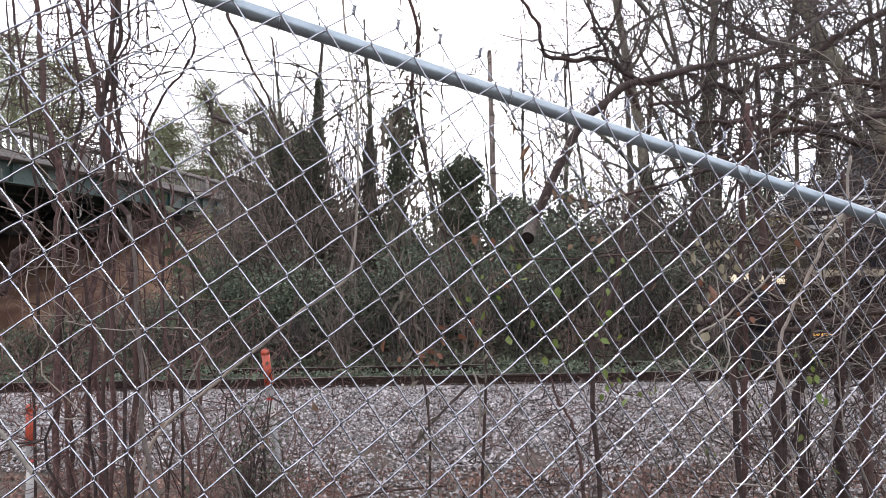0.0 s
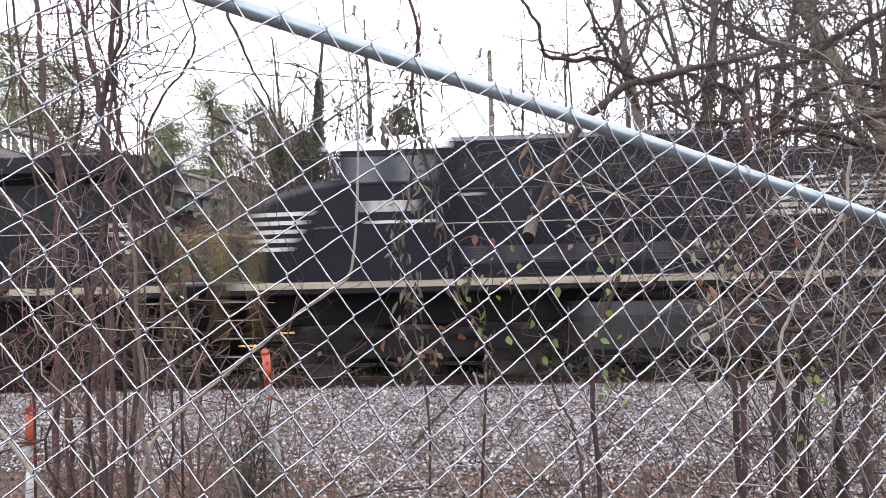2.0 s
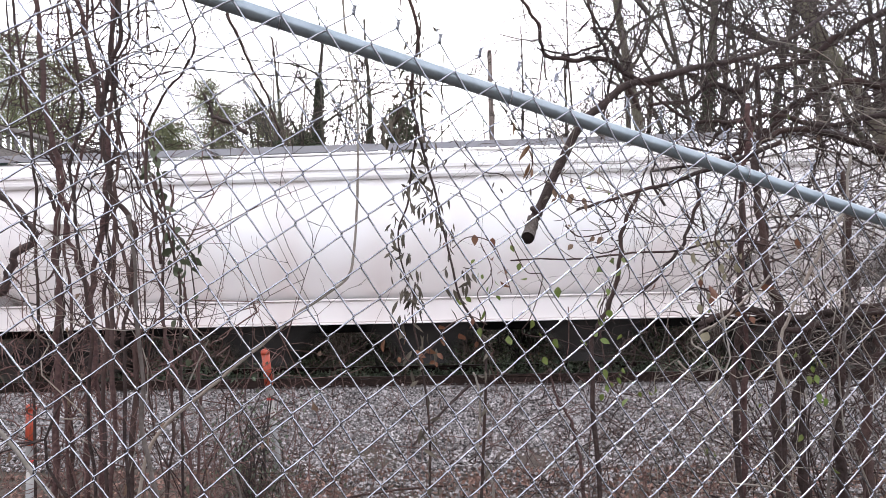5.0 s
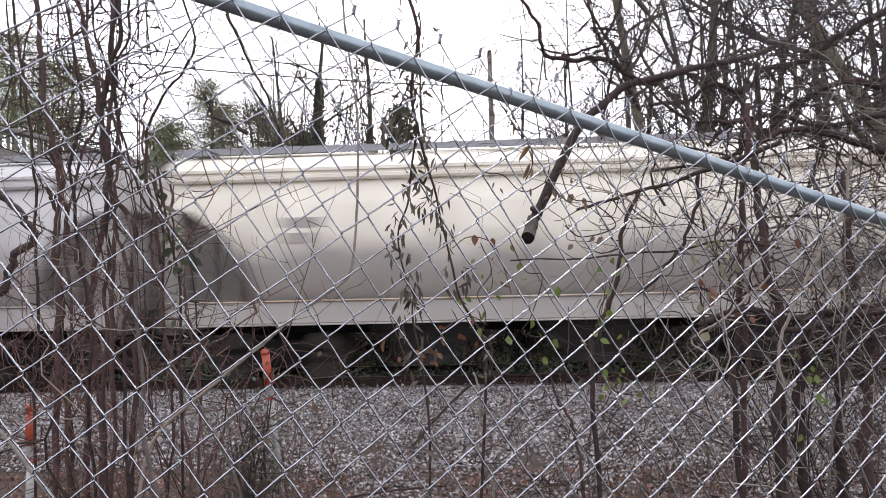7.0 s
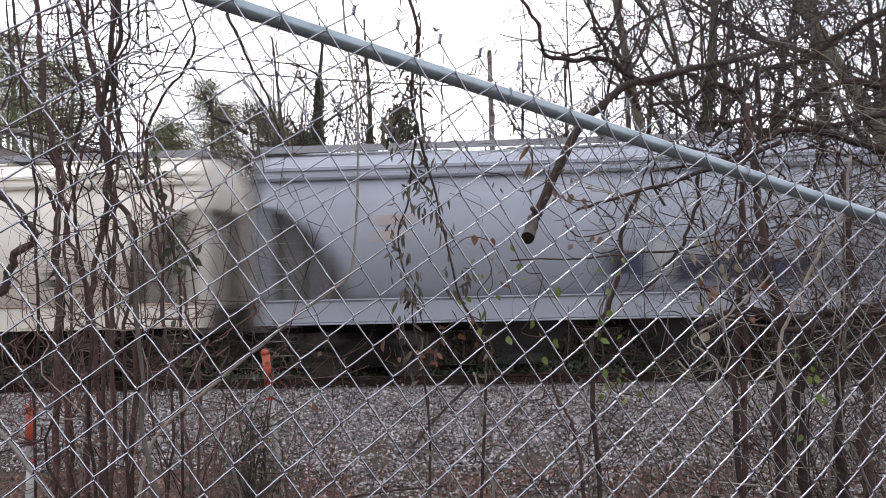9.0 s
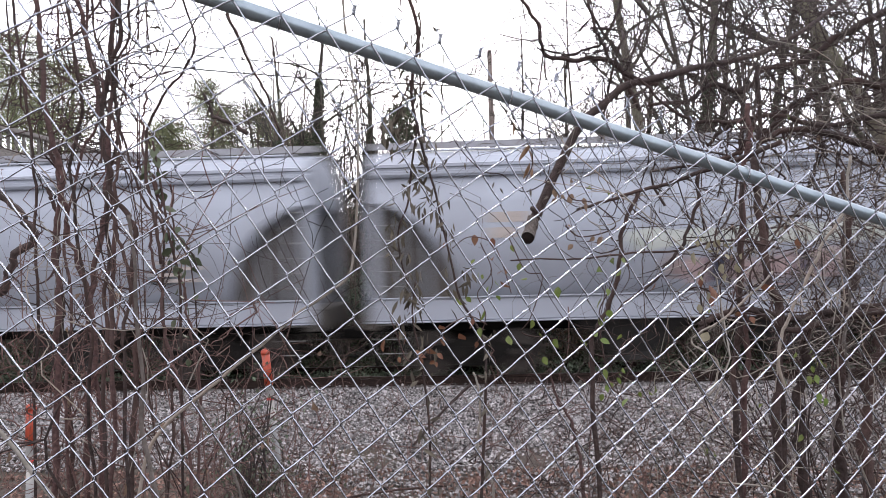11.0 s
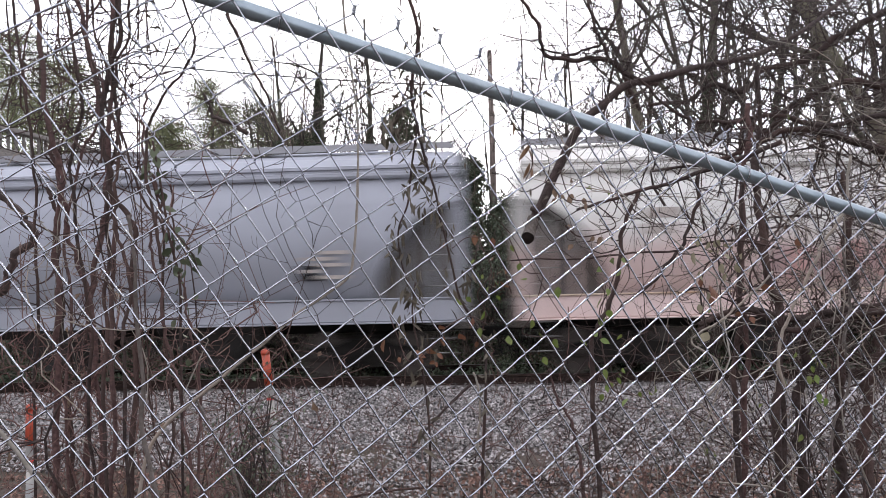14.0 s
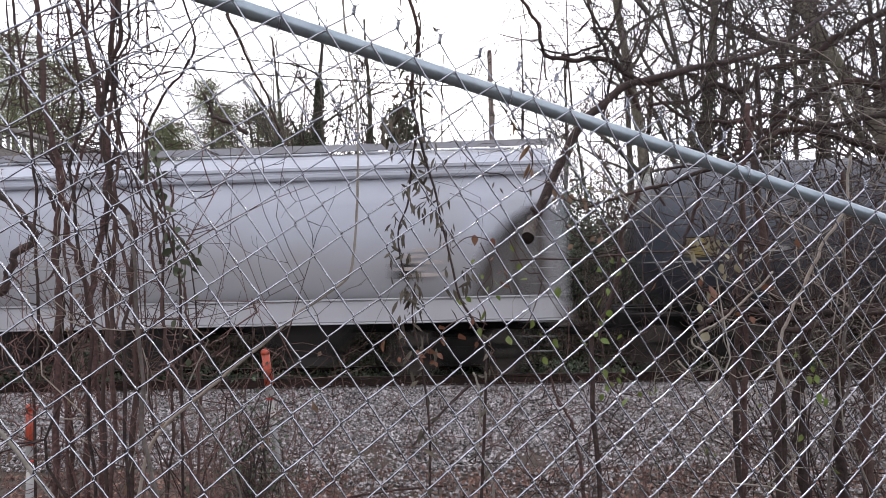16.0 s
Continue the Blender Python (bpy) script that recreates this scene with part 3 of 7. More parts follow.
def locomotive(label, low_end, low_top, logo, at, lead=False):
    """Six-axle road unit. x = 0 is the front edge of the cab roof, the long hood runs to x = 18.6."""
    L = thing("locomotive", label, "locomotive", "locomotives of the train", at=at)
    # frame and walkway
    part("underframe", Mesh().box(-2.4, 19.8, -1.45, 1.45, 1.72, 1.985, 0.03), M["black"], L)
    part("frame_box", Mesh().box(-2.0, 19.4, -0.75, 0.75, 1.05, 1.72, 0.03), M["darkgear"], L)
    for s in (-1, 1):
        part("sill_stripe", Mesh().box(-2.0, 19.5, *sorted((s * 1.451, s * 1.475)), 1.84, 1.975, 0.008), M["sillstripe"], L, "worn cream reflective stripe along the walkway")
    # cab and nose
    nose = []
    for x, w, top, low in ((-1.72, 0.62, 3.42, 2.0), (-1.70, 0.95, 3.55, 2.0), (-1.50, 1.20, 3.68, 2.0), (-0.6, 1.36, 3.92, 2.0), (0.02, 1.42, 4.02, 2.0)):
        nose.append(section(x, w, low, top, 0.16, 0.14))
    part("nose", Mesh().loft(nose), M["black"], L)
    cab = [section(x, 1.50, 1.985, 4.80, 0.52, 0.24) for x in (-0.02, 0.10, 2.2)]
    cab[0] = [(x + 0.06 * (z < 4.1), y, z) for x, y, z in cab[0]]
    cabo = part("cab", Mesh().loft(cab), M["black"], L)
    roof = Mesh()
    for s in (-1, 1):
        roof.add([(-0.06, s * 1.515, 4.56), (2.22, s * 1.515, 4.56), (2.22, s * 0.97, 4.815), (-0.06, s * 0.97, 4.815), (-0.06, s * 1.515, 4.53), (2.22, s * 1.515, 4.53)], [(0, 1, 2, 3) if s < 0 else (3, 2, 1, 0), (4, 5, 1, 0) if s < 0 else (0, 1, 5, 4)])
    roof.box(-0.06, 2.22, -0.98, 0.98, 4.806, 4.83, 0.01)
    part("cab_roof", roof, M["roofpale"], L, "cab roof, pale grey for the sky's reflection")
    part("air_conditioner", Mesh().box(0.6, 1.6, -0.5, 0.5, 4.83, 4.99, 0.05), M["roofpale"], L)
    for s in (-1, 1):
        for x0, x1 in ((0.28, 1.02), (1.16, 2.0)):
            fr = Mesh()
            y0, y1 = sorted((s * 1.503, s * 1.535))
            z0, z1, e = 3.86, 4.46, 0.045
            fr.box(x0, x1, y0, y1, z0, z0 + e, 0.006).box(x0, x1, y0, y1, z1 - e, z1, 0.006).box(x0, x0 + e, y0, y1, z0 + e, z1 - e, 0.006).box(x1 - e, x1, y0, y1, z0 + e, z1 - e, 0.006)
            wf = part("cab_window", fr, M["screen"], L)
            part("pane", Mesh().box(x0 + e, x1 - e, *sorted((s * 1.503, s * 1.512)), z0 + e, z1 - e, 0.002), M["glass"], wf)
        # windscreen half
        part("windscreen", Mesh().box(-0.03, 0.0, *sorted((s * 0.12, s * 1.1)), 4.1, 4.5, 0.004), M["glass"], L)
        # road number as plain bars
        x = 0.62
        for w in (0.15, 0.18, 0.16, 0.18):
            part("number_bar", Mesh().box(x, x + w, *sorted((s * 1.503, s * 1.508)), 3.32, 3.54, 0.001), M["white"], L)
            x += w + 0.09
        part("lettering_bar", Mesh().box(0.75, 1.95, *sorted((s * 1.503, s * 1.508)), 3.09, 3.15, 0.001), M["white"], L)
        # stripes that sweep round the nose
        for k in range(5):
            z = 3.34 - 0.175 * k
            ln = 0.95 - 0.11 * k
            x1 = -1.50 + ln
            w0 = 1.205
            w1 = 1.205 + (x1 + 1.50) * 0.178 + 0.004
            q = [(-1.712, s * 0.80), (-1.70, s * 0.962), (-1.50, s * (w0 + 0.006)), (x1, s * (w1 + 0.003))]
            m = Mesh()
            m.add([(a, b, z - 0.04) for a, b in q] + [(a + (0.05 if i == 3 else 0), b, z + 0.04) for i, (a, b) in enumerate(q)], [(i, i + 1, i + 5, i + 4) if s < 0 else (i + 4, i + 5, i + 1, i) for i in range(3)])
            part("nose_stripe", m, M["white"], L)
    # hoods
    part("equipment_hood", Mesh().loft([section(x, 1.12, 1.985, 4.86, 0.3, 0.14) for x in (2.201, 2.3, 8.2)]), M["black"], L)
    part("engine_hood", Mesh().loft([section(x, 1.06, 1.985, low_top, 0.28, 0.14) for x in (8.201, low_end)]), M["black"], L)
    part("radiator_hood", Mesh().loft([section(x, 1.12, 1.985, 4.30, 0.02, 0.02) for x in (low_end + 0.001, 18.55, 18.68)]), M["black"], L)
    part("radiator_top", Mesh().loft([[(x, y, z) for y, z in ((-1.12, 4.10), (1.12, 4.10), (1.50, 4.30), (1.50, 4.62), (1.30, 4.74), (-1.30, 4.74), (-1.50, 4.62), (-1.50, 4.30))] for x in (low_end + 1.2, 18.66)]), M["black"], L)
    part("radiator_step", Mesh().loft([section(x, 1.25, 4.2, 4.70, 0.2, 0.1) for x in (low_end, low_end + 1.199)]), M["black"], L)
    for s in (-1, 1):
        for k in range(4):
            x0 = low_end + 1.4 + k * (18.3 - low_end - 1.5) / 4
            x1 = x0 + (18.3 - low_end - 1.5) / 4 - 0.08
            # flat black screen: shade under the radiator overhang is painted in
            part("intake_screen", Mesh().box(x0, x1, *sorted((s * 1.122, s * 1.14)), 3.15, 4.09, 0.006), M["screen"], L)
        # hood doors with seams, latches and louvres
        x = 2.45
        while x < low_end - 0.75:
            w = 0.72
            face = 1.122 if x < 8.0 - w else 1.062
            if not 8.2 - w < x < 8.2:
                d = part("hood_door", Mesh().box(x, x + w - 0.03, *sorted((s * face, s * (face + 0.014))), 2.15, 4.15 if x > 8 else 4.35, 0.006), M["black"], L)
                if x < 7:
                    lm = Mesh().box(x + 0.09, x + w - 0.13, *sorted((s * (face + 0.012), s * (face + 0.018))), 2.26, 2.61, 0.002)
                    for k in range(6):
                        z = 2.28 + 0.055 * k
                        lm.box(x + 0.1, x + w - 0.14, *sorted((s * (face + 0.014), s * (face + 0.03))), z, z + 0.028, 0.004)
                    part("louvre_panel", lm, M["roofblack"], d)
                part("latch", Mesh().box(x + w - 0.1, x + w - 0.06, *sorted((s * (face + 0.014), s * (face + 0.03))), 3.0, 3.14, 0.006), M["roofblack"], d)
                if x < 7.4:
                    # inset vent high on the hood, with a small pale notice under some of them
                    part("hood_vent", Mesh().box(x + 0.06, x + w - 0.09, *sorted((s * (face + 0.0145), s * (face + 0.024))), 3.84, 4.30, 0.006), M["screen"], d)
                    if int(x * 10) % 3 == 0:
                        part("notice", Mesh().box(x + 0.12, x + 0.40, *sorted((s * (face + 0.0145), s * (face + 0.018))), 3.62, 3.68, 0.001), M["white"], d)
            x += w
        part("hood_seam", Mesh().box(2.3, low_end - 0.1, *sorted((s * 1.137, s * 1.165)), 3.74, 3.77, 0.006), M["roofblack"], L)
        # emblem in plain shapes: long stripes, a block and bars
        face = 1.079
        ox = logo
        fx = (lambda a: ox + a) if s < 0 else (lambda a: ox + 4.4 - a)     # reads the same way on both sides
        for k in range(6):
            z = 3.83 - 0.13 * k
            q = [(fx(-0.05 * k), z - 0.085), (fx(2.15 - 0.11 * k), z - 0.085), (fx(2.2 - 0.11 * k), z), (fx(0.05 - 0.05 * k), z)]
            part("emblem_stripe", Mesh().add([(a, s * face, c) for a, c in q], [(0, 1, 2, 3)]), M["white"], L)
        blk = [(2.75, 3.86), (4.35, 3.86), (4.28, 3.55), (4.15, 3.12), (2.45, 3.12), (2.62, 3.32), (3.1, 3.38), (2.85, 3.6)]
        part("emblem_block", Mesh().add([(fx(a), s * face, z) for a, z in blk], [tuple(range(8))[::-1]]), M["white"], L)
        for z0, z1, a, b in ((2.80, 3.0, 2.35, 4.2), (2.52, 2.72, 2.3, 4.1)):
            part("emblem_bar", Mesh().box(*sorted((fx(a), fx(b))), *sorted((s * face, s * (face + 0.003))), z0, z1, 0.001), M["white"], L)
        for k in range(4):
            z = 3.22 - 0.18 * k
            part("end_stripe", Mesh().box(18.15 + 0.09 * k, 18.69, *sorted((s * 1.121, s * 1.126)), z - 0.045, z + 0.045, 0.001), M["white"], L)
        # handrail
        rail = Mesh().tube([(-0.3, s * 1.42, 3.02), (0.0, s * 1.47, 3.06), (19.4, s * 1.47, 3.06), (19.6, s * 1.47, 2.9)], 0.013, 6)
        part("handrail", rail, M["sillstripe"], L, "thin pale walkway handrail")
        for k in range(11):
            x = 2.6 + 1.65 * k
            part("stanchion", Mesh().tube([(x, s * 1.47, 1.97), (x, s * 1.47, 3.06)], 0.016, 5), M["black"], L)
        # end platforms: yellow stanchions, steps
        for xe, d in ((-2.3, 1), (19.65, -1)):
            for a in (0.0, 0.75):
                part("grab_post", Mesh().tube([(xe + d * a, s * 1.48, 0.9), (xe + d * a, s * 1.48, 2.95), (xe + d * a + d * 0.06, s * 1.42, 3.02)], 0.028, 8), M["yellow"], L, "yellow grab post")
            for k in range(4):
                z = 0.55 + 0.36 * k
                st = part("step", Mesh().box(*sorted((xe + d * 0.02, xe + d * 0.70)), *sorted((s * 1.12, s * 1.46)), z - 0.03, z, 0.006), M["darkgear"], L)
                part("step_edge", Mesh().box(*sorted((xe + d * 0.02, xe + d * 0.70)), *sorted((s * 1.461, s * 1.475)), z - 0.025, z + 0.002, 0.004), M["rungs"], st)
            part("step_well", Mesh().box(*sorted((xe + d * 0.71, xe + d * 0.76)), *sorted((s * 1.0, s * 1.46)), 0.5, 1.72, 0.01), M["darkgear"], L)
    for s in (-1, 1):
        dl = part("ditch_light", Mesh().tube([(-2.40, s * 0.95, 1.80), (-2.52, s * 0.95, 1.80)], 0.12, 14), M["darkgear"], L)
        if lead:
            part("lens", Mesh().tube([(-2.52, s * 0.95, 1.80), (-2.56, s * 0.95, 1.80)], [0.10, 0.07], 14), M["headlight"], dl, "lit warm lens")
        part("step_light", Mesh().box(-1.80, -1.70, *sorted((s * 1.30, s * 1.36)), 0.72, 0.76, 0.01), M["steplight"], L, "lit amber step light")
    for xe, d in ((-2.42, -1), (19.82, 1)):
        part("pilot_plate", Mesh().box(*sorted((xe, xe + d * 0.06)), -1.42, 1.42, 0.55, 1.95, 0.02), M["black"], L)
        pl = Mesh()
        pl.loft([[(xe + d * a, -1.35, z) for a, z in ((0.06, 0.2), (0.45, 0.14), (0.35, 0.3), (0.12, 0.62))], [(xe + d * a, 1.35, z) for a, z in ((0.06, 0.2), (0.45, 0.14), (0.35, 0.3), (0.12, 0.62))]])
        part("plough", pl, M["darkgear"], L)
        part("end_rail", Mesh().tube([(xe, -1.1, 1.95), (xe, -1.1, 3.0), (xe, 1.1, 3.0), (xe, 1.1, 1.95)], 0.025, 6), M["yellow"], L, "yellow end handrail")
        coupler(L, xe, d * 0.42)
    # roof gear
    part("exhaust_stack", Mesh().box(low_end - 1.75, low_end - 1.2, -0.35, 0.35, low_top, low_top + 0.44, 0.03), M["roofblack"], L)
    part("horn", Mesh().tube([(5.0, 0.2, 4.98), (5.6, 0.2, 5.0)], [0.03, 0.09], 8).box(5.0, 5.1, 0.1, 0.3, 4.86, 5.0), M["roofblack"], L)
    fan = Mesh()
    for x in (low_end + 2.2, low_end + 3.9):
        fan.tube([(x, 0, 4.74), (x, 0, 4.82)], 0.62, 20)
    part("roof_fan", fan, M["roofblack"], L)
    # fuel tank, air reservoirs, trucks
    tank = [(-1.1, 0.36), (1.1, 0.36), (1.36, 0.55), (1.44, 1.2), (1.36, 1.46), (-1.36, 1.46), (-1.44, 1.2), (-1.36, 0.55)]
    part("fuel_tank", Mesh().loft([[(x, y * (0.97 if e else 1), z) for y, z in tank] for x, e in ((4.75, 1), (4.85, 0), (12.3, 0), (12.4, 1))]), M["tankgrey"], L, "dusty grey fuel tank")
    for s in (-1, 1):
        part("air_reservoir", Mesh().tube([(4.9, s * 1.2, 1.6), (11.6, s * 1.2, 1.6)], 0.10, 10), M["darkgear"], L)
    loco_truck(L, 1.55)
    loco_truck(L, 15.75)
    return L


# pale tone paints in the sky's reflection on the slanted cab roof
M["roofpale"] = mat("pale cab roof", (0.55, 0.55, 0.57), (0.72, 0.72, 0.73), 0.55, 0, 5, 0.1, (0.25, 0.24, 0.24), 1, 0.6)
M["tankgrey"] = mat("dusty tank", (0.011, 0.0105, 0.0105), (0.022, 0.021, 0.0205), 0.75, 0, 5, 0.1, (0.028, 0.026, 0.024), 0.8, 0.6)


def hopper_paint(name, c, grime, low=None, low_amt=0.0, streak=0.5):
    """Faded car paint: vertical rain streaks, grime that thickens in patches low on the side, and a patch colour of its own."""
    m = mat(name, tuple(v * 0.93 for v in c), c, 0.55, 0, 2.2, 0.06, grime, 0.7, streak, stretch=(1.6, 1, 0.16), spec=0.45)
    n, l = m.node_tree.nodes, m.node_tree.links
    p = n["Principled BSDF"]
    col = p.inputs["Base Color"].links[0].from_socket
    tc = n.new("ShaderNodeTexCoord")
    sx = n.new("ShaderNodeSeparateXYZ")
    l.new(tc.outputs["Object"], sx.inputs[0])
    nz = n.new("ShaderNodeTexNoise")
    nz.inputs["Scale"].default_value, nz.inputs["Detail"].default_value = 0.9, 5
    l.new(tc.outputs["Object"], nz.inputs["Vector"])
    ma = n.new("ShaderNodeMath")
    ma.operation = "MULTIPLY_ADD"
    ma.inputs[1].default_value = 1.6
    l.new(nz.outputs["Fac"], ma.inputs[0])
    sub = n.new("ShaderNodeMath")
    sub.operation = "SUBTRACT"
    l.new(ma.outputs[0], sub.inputs[0])
    l.new(sx.outputs[2], sub.inputs[1])
    ma.inputs[2].default_value = 2.25
    mr = n.new("ShaderNodeMapRange")
    mr.inputs[1].default_value, mr.inputs[2].default_value, mr.inputs[4].default_value = 0.0, 0.7, low_amt or 0.35
    l.new(sub.outputs[0], mr.inputs[0])
    mx = n.new("ShaderNodeMix")
    mx.data_type = "RGBA"
    l.new(mr.outputs[0], mx.inputs[0])
    l.new(col, mx.inputs[6])
    mx.inputs[7].default_value = (*(low or grime), 1)
    l.new(mx.outputs[2], p.inputs["Base Color"])
    return m


CAR_Y = [(1.60, 1.17), (1.75, 1.28), (2.0, 1.41), (2.3, 1.51), (2.6, 1.575), (2.9, 1.60), (3.2, 1.595), (3.5, 1.56), (3.75, 1.49), (3.98, 1.40)]


def car_end(z, reach):
    """How far in from the end the side sheet starts at height z."""
    if z > 3.5:
        return 0.62
    u = (z - 1.6) / 1.9
    return 0.62 + reach * max(0.0, 1 - u ** 2.0) ** 0.62


def covered_hopper(label, paint, at, length=17.95, reach=1.65, graffiti=None, wedge=False, board="grating", rust=False):
    """Covered hopper, x from coupler face to coupler face, z up from the rail."""
    H = thing("covered_hopper", label, "freight wagon", "covered hoppers of the train", at=at)
    n = length
    rings = []
    levels = [1.60, 1.75, 1.95, 2.2, 2.45, 2.7, 2.9, 3.1, 3.25, 3.38, 3.46, 3.50, 3.6, 3.98]
    for z in levels:
        w = float(np.interp(z, [q[0] for q in CAR_Y], [q[1] for q in CAR_Y]))
        e = car_end(z, reach) if not wedge else 0.62 + max(0, (3.5 - z) / 1.9) * reach
        a, b = e, n - e
        rings.append([(a, -w, z)] + [(a + (b - a) * k / 12, -w, z) for k in range(1, 12)] + [(b, -w, z), (b, w, z), (a, w, z)])
    shell, cnt = Mesh(), len(rings)
    near, far = [r[:13] for r in rings], [[r[14], r[13]] for r in rings]
    for rows, wd in ((near, 13), (far, 2)):
        vs = [q for r in rows for q in r]
        fs = [(i * wd + j, i * wd + j + 1, (i + 1) * wd + j + 1, (i + 1) * wd + j) for i in range(cnt - 1) for j in range(wd - 1)]
        shell.add(vs, fs if wd == 13 else [f[::-1] for f in fs], True)
    for a, b, rev in ((0, 14, True), (12, 13, False)):
        vs = [q for r in rings for q in (r[a], r[b])]
        fs = [(2 * i, 2 * i + 1, 2 * i + 3, 2 * i + 2) for i in range(cnt - 1)]
        shell.add(vs, [f[::-1] for f in fs] if rev else fs, True)
    part("body", shell, paint, H)
    # roof with two eave mouldings
    roofp = [(1.43, 3.975), (1.50, 3.981), (1.535, 4.03), (1.535, 4.09), (1.50, 4.11), (1.50, 4.15), (1.545, 4.17), (1.545, 4.23), (1.50, 4.25), (1.36, 4.38), (1.05, 4.51), (0.62, 4.60)]
    full = [(-y, z) for y, z in roofp] + [(y, z) for y, z in roofp[::-1]]
    part("roof", Mesh().loft([[(x, y, z) for y, z in full[::-1]] for x in (0.62, 0.75, n - 0.75, n - 0.62)]), paint, H)
    for k in range(4):
        x = n * (0.16 + 0.68 * k / 3)
        part("roof_hatch", Mesh().box(x - n * 0.09, x + n * 0.09, -0.3, 0.3, 4.60, 4.70, 0.03), paint, H)
    for s in (-1, 1):
        rb = Mesh()
        rb.box(0.55, n - 0.55, *sorted((s * 0.45, s * 1.0)), 4.70, 4.735, 0.006)
        for k in range(10):
            x = 0.8 + (n - 1.6) * k / 9
            rb.box(x - 0.025, x + 0.025, *sorted((s * 0.5, s * 0.95)), 4.50, 4.70, 0.005)
        part("running_board", rb, M[board], H, "grey steel grating walkway" if board == "grating" else "cream-painted walkway")
        part("board_edge", Mesh().box(0.55, n - 0.55, *sorted((s * 1.0, s * 1.02)), 4.60 if board == "grating" else 4.56, 4.74 if board == "grating" else 4.80, 0.005), M[board], H)
        # side sill with flanges
        sl = Mesh().box(0.55, n - 0.55, *sorted((s * 1.40, s * 1.49)), 1.17, 1.60, 0.02)
        part("side_sill", sl, paint, H)
        part("sill_flange", Mesh().box(0.55, n - 0.55, *sorted((s * 1.36, s * 1.55)), 1.138, 1.168, 0.006), paint, H)
        part("sill_flange", Mesh().box(0.55, n - 0.55, *sorted((s * 1.36, s * 1.53)), 1.602, 1.63, 0.006), M["rustedge"] if rust else paint, H, "rust-stained flange" if rust else "")
        for xe, d in ((0.55, 1), (n - 0.55, -1)):
            part("corner_post", Mesh().box(*sorted((xe, xe + d * 0.2)), *sorted((s * 1.34, s * 1.46)), 1.63, 4.2, 0.01), paint, H)
            lad = Mesh()
            for k in range(7):
                z = 1.85 + 0.3 * k
                lad.tube([(xe + d * 0.2, s * 1.5, z), (xe + d * 0.66, s * 1.5, z)], 0.011, 5)
            for k in range(3):
                z = 0.55 + 0.28 * k
                lad.tube([(xe + d * 0.2, s * 1.5, z), (xe + d * 0.66, s * 1.5, z)], 0.013, 5)
            lad.tube([(xe + d * 0.2, s * 1.5, 0.55), (xe + d * 0.2, s * 1.5, 3.75)], 0.012, 5).tube([(xe + d * 0.66, s * 1.5, 0.55), (xe + d * 0.66, s * 1.5, 3.75)], 0.012, 5)
            part("ladder", lad, M["rungs"], H)
            part("brace", Mesh().tube([(xe + d * 0.9, s * 1.25, 1.63), (xe + d * 0.9, s * 1.25, 2.6)], 0.05, 6), M["endgrey"], H)
        # stencilled data as plain bars
        rng = np.random.default_rng(int(n * 10) + 3)
        for k in range(5):
            x, z = n - 3.4 - 0.3 * (k % 2), 2.55 - 0.12 * k
            part("stencil_bar", Mesh().box(x, x + rng.uniform(0.35, 0.7), *sorted((s * 1.597, s * 1.606)), z - 0.035, z + 0.035, 0.001), M["stencil"], H)
        for k in range(2):
            part("number_bar", Mesh().box(2.9, 3.7 - 0.2 * k, *sorted((s * 1.603, s * 1.61)), 3.05 - 0.3 * k, 3.25 - 0.3 * k, 0.001), M["stencil"], H)
        part("placard", Mesh().box(n * 0.79, n * 0.79 + 0.42, *sorted((s * 1.40, s * 1.52)), 2.0, 2.3, 0.004), M["screen"], H, "dark placard board")
        for x0, x1, z0, z1, count, mats in graffiti or ():
            grng = np.random.default_rng(int(x0 * 10))
            for k in range(count):
                gx, gw = x0 + (x1 - x0) * (k + 0.5) / count, (x1 - x0) / count * grng.uniform(0.5, 0.75)
                gz, gh = (z0 + z1) / 2 + grng.uniform(-0.12, 0.12) * (z1 - z0), (z1 - z0) / 2 * grng.uniform(0.75, 1.1)
                pts = []
                for a in np.linspace(0, 2 * math.pi, 13)[:-1]:
                    rr = grng.uniform(0.72, 1.15)
                    z = gz + gh * max(-1, min(1, 1.12 * rr * math.sin(a)))
                    w = float(np.interp(z, [q[0] for q in CAR_Y], [q[1] for q in CAR_Y])) + 0.005 + 0.001 * (k % 3)
                    pts.append((gx + gw * max(-1, min(1, 1.12 * rr * math.cos(a))), s * w, z))
                cw = float(np.interp(gz, [q[0] for q in CAR_Y], [q[1] for q in CAR_Y])) + 0.008 + 0.001 * (k % 3)
                part("sprayed_letter", Mesh().add(pts + [(gx, s * cw, gz)], [(q, (q + 1) % 12, 12) if s < 0 else ((q + 1) % 12, q, 12) for q in range(12)]), M[mats[k % len(mats)]], H, "sprayed paint shape")
    # end frames, centre sill, bays, trucks
    for xe, d in ((0.42, 1), (n - 0.42, -1)):
        part("end_sill", Mesh().box(*sorted((xe, xe + d * 0.25)), -1.45, 1.45, 1.0, 1.4, 0.02), M["endgrey"], H)
        for s in (-1, 1):
            web = [(0.3, 1.44), (2.1, 1.44), (1.9, 2.3), (1.4, 3.0), (0.7, 3.55), (0.3, 3.6)]
            m = Mesh()
            side_plate(m, [(xe + d * a, z) for a, z in (web if d * s < 0 else web[::-1])], s * 0.98, s * 1.02)
            part("end_web", m, M["endgrey"], H)
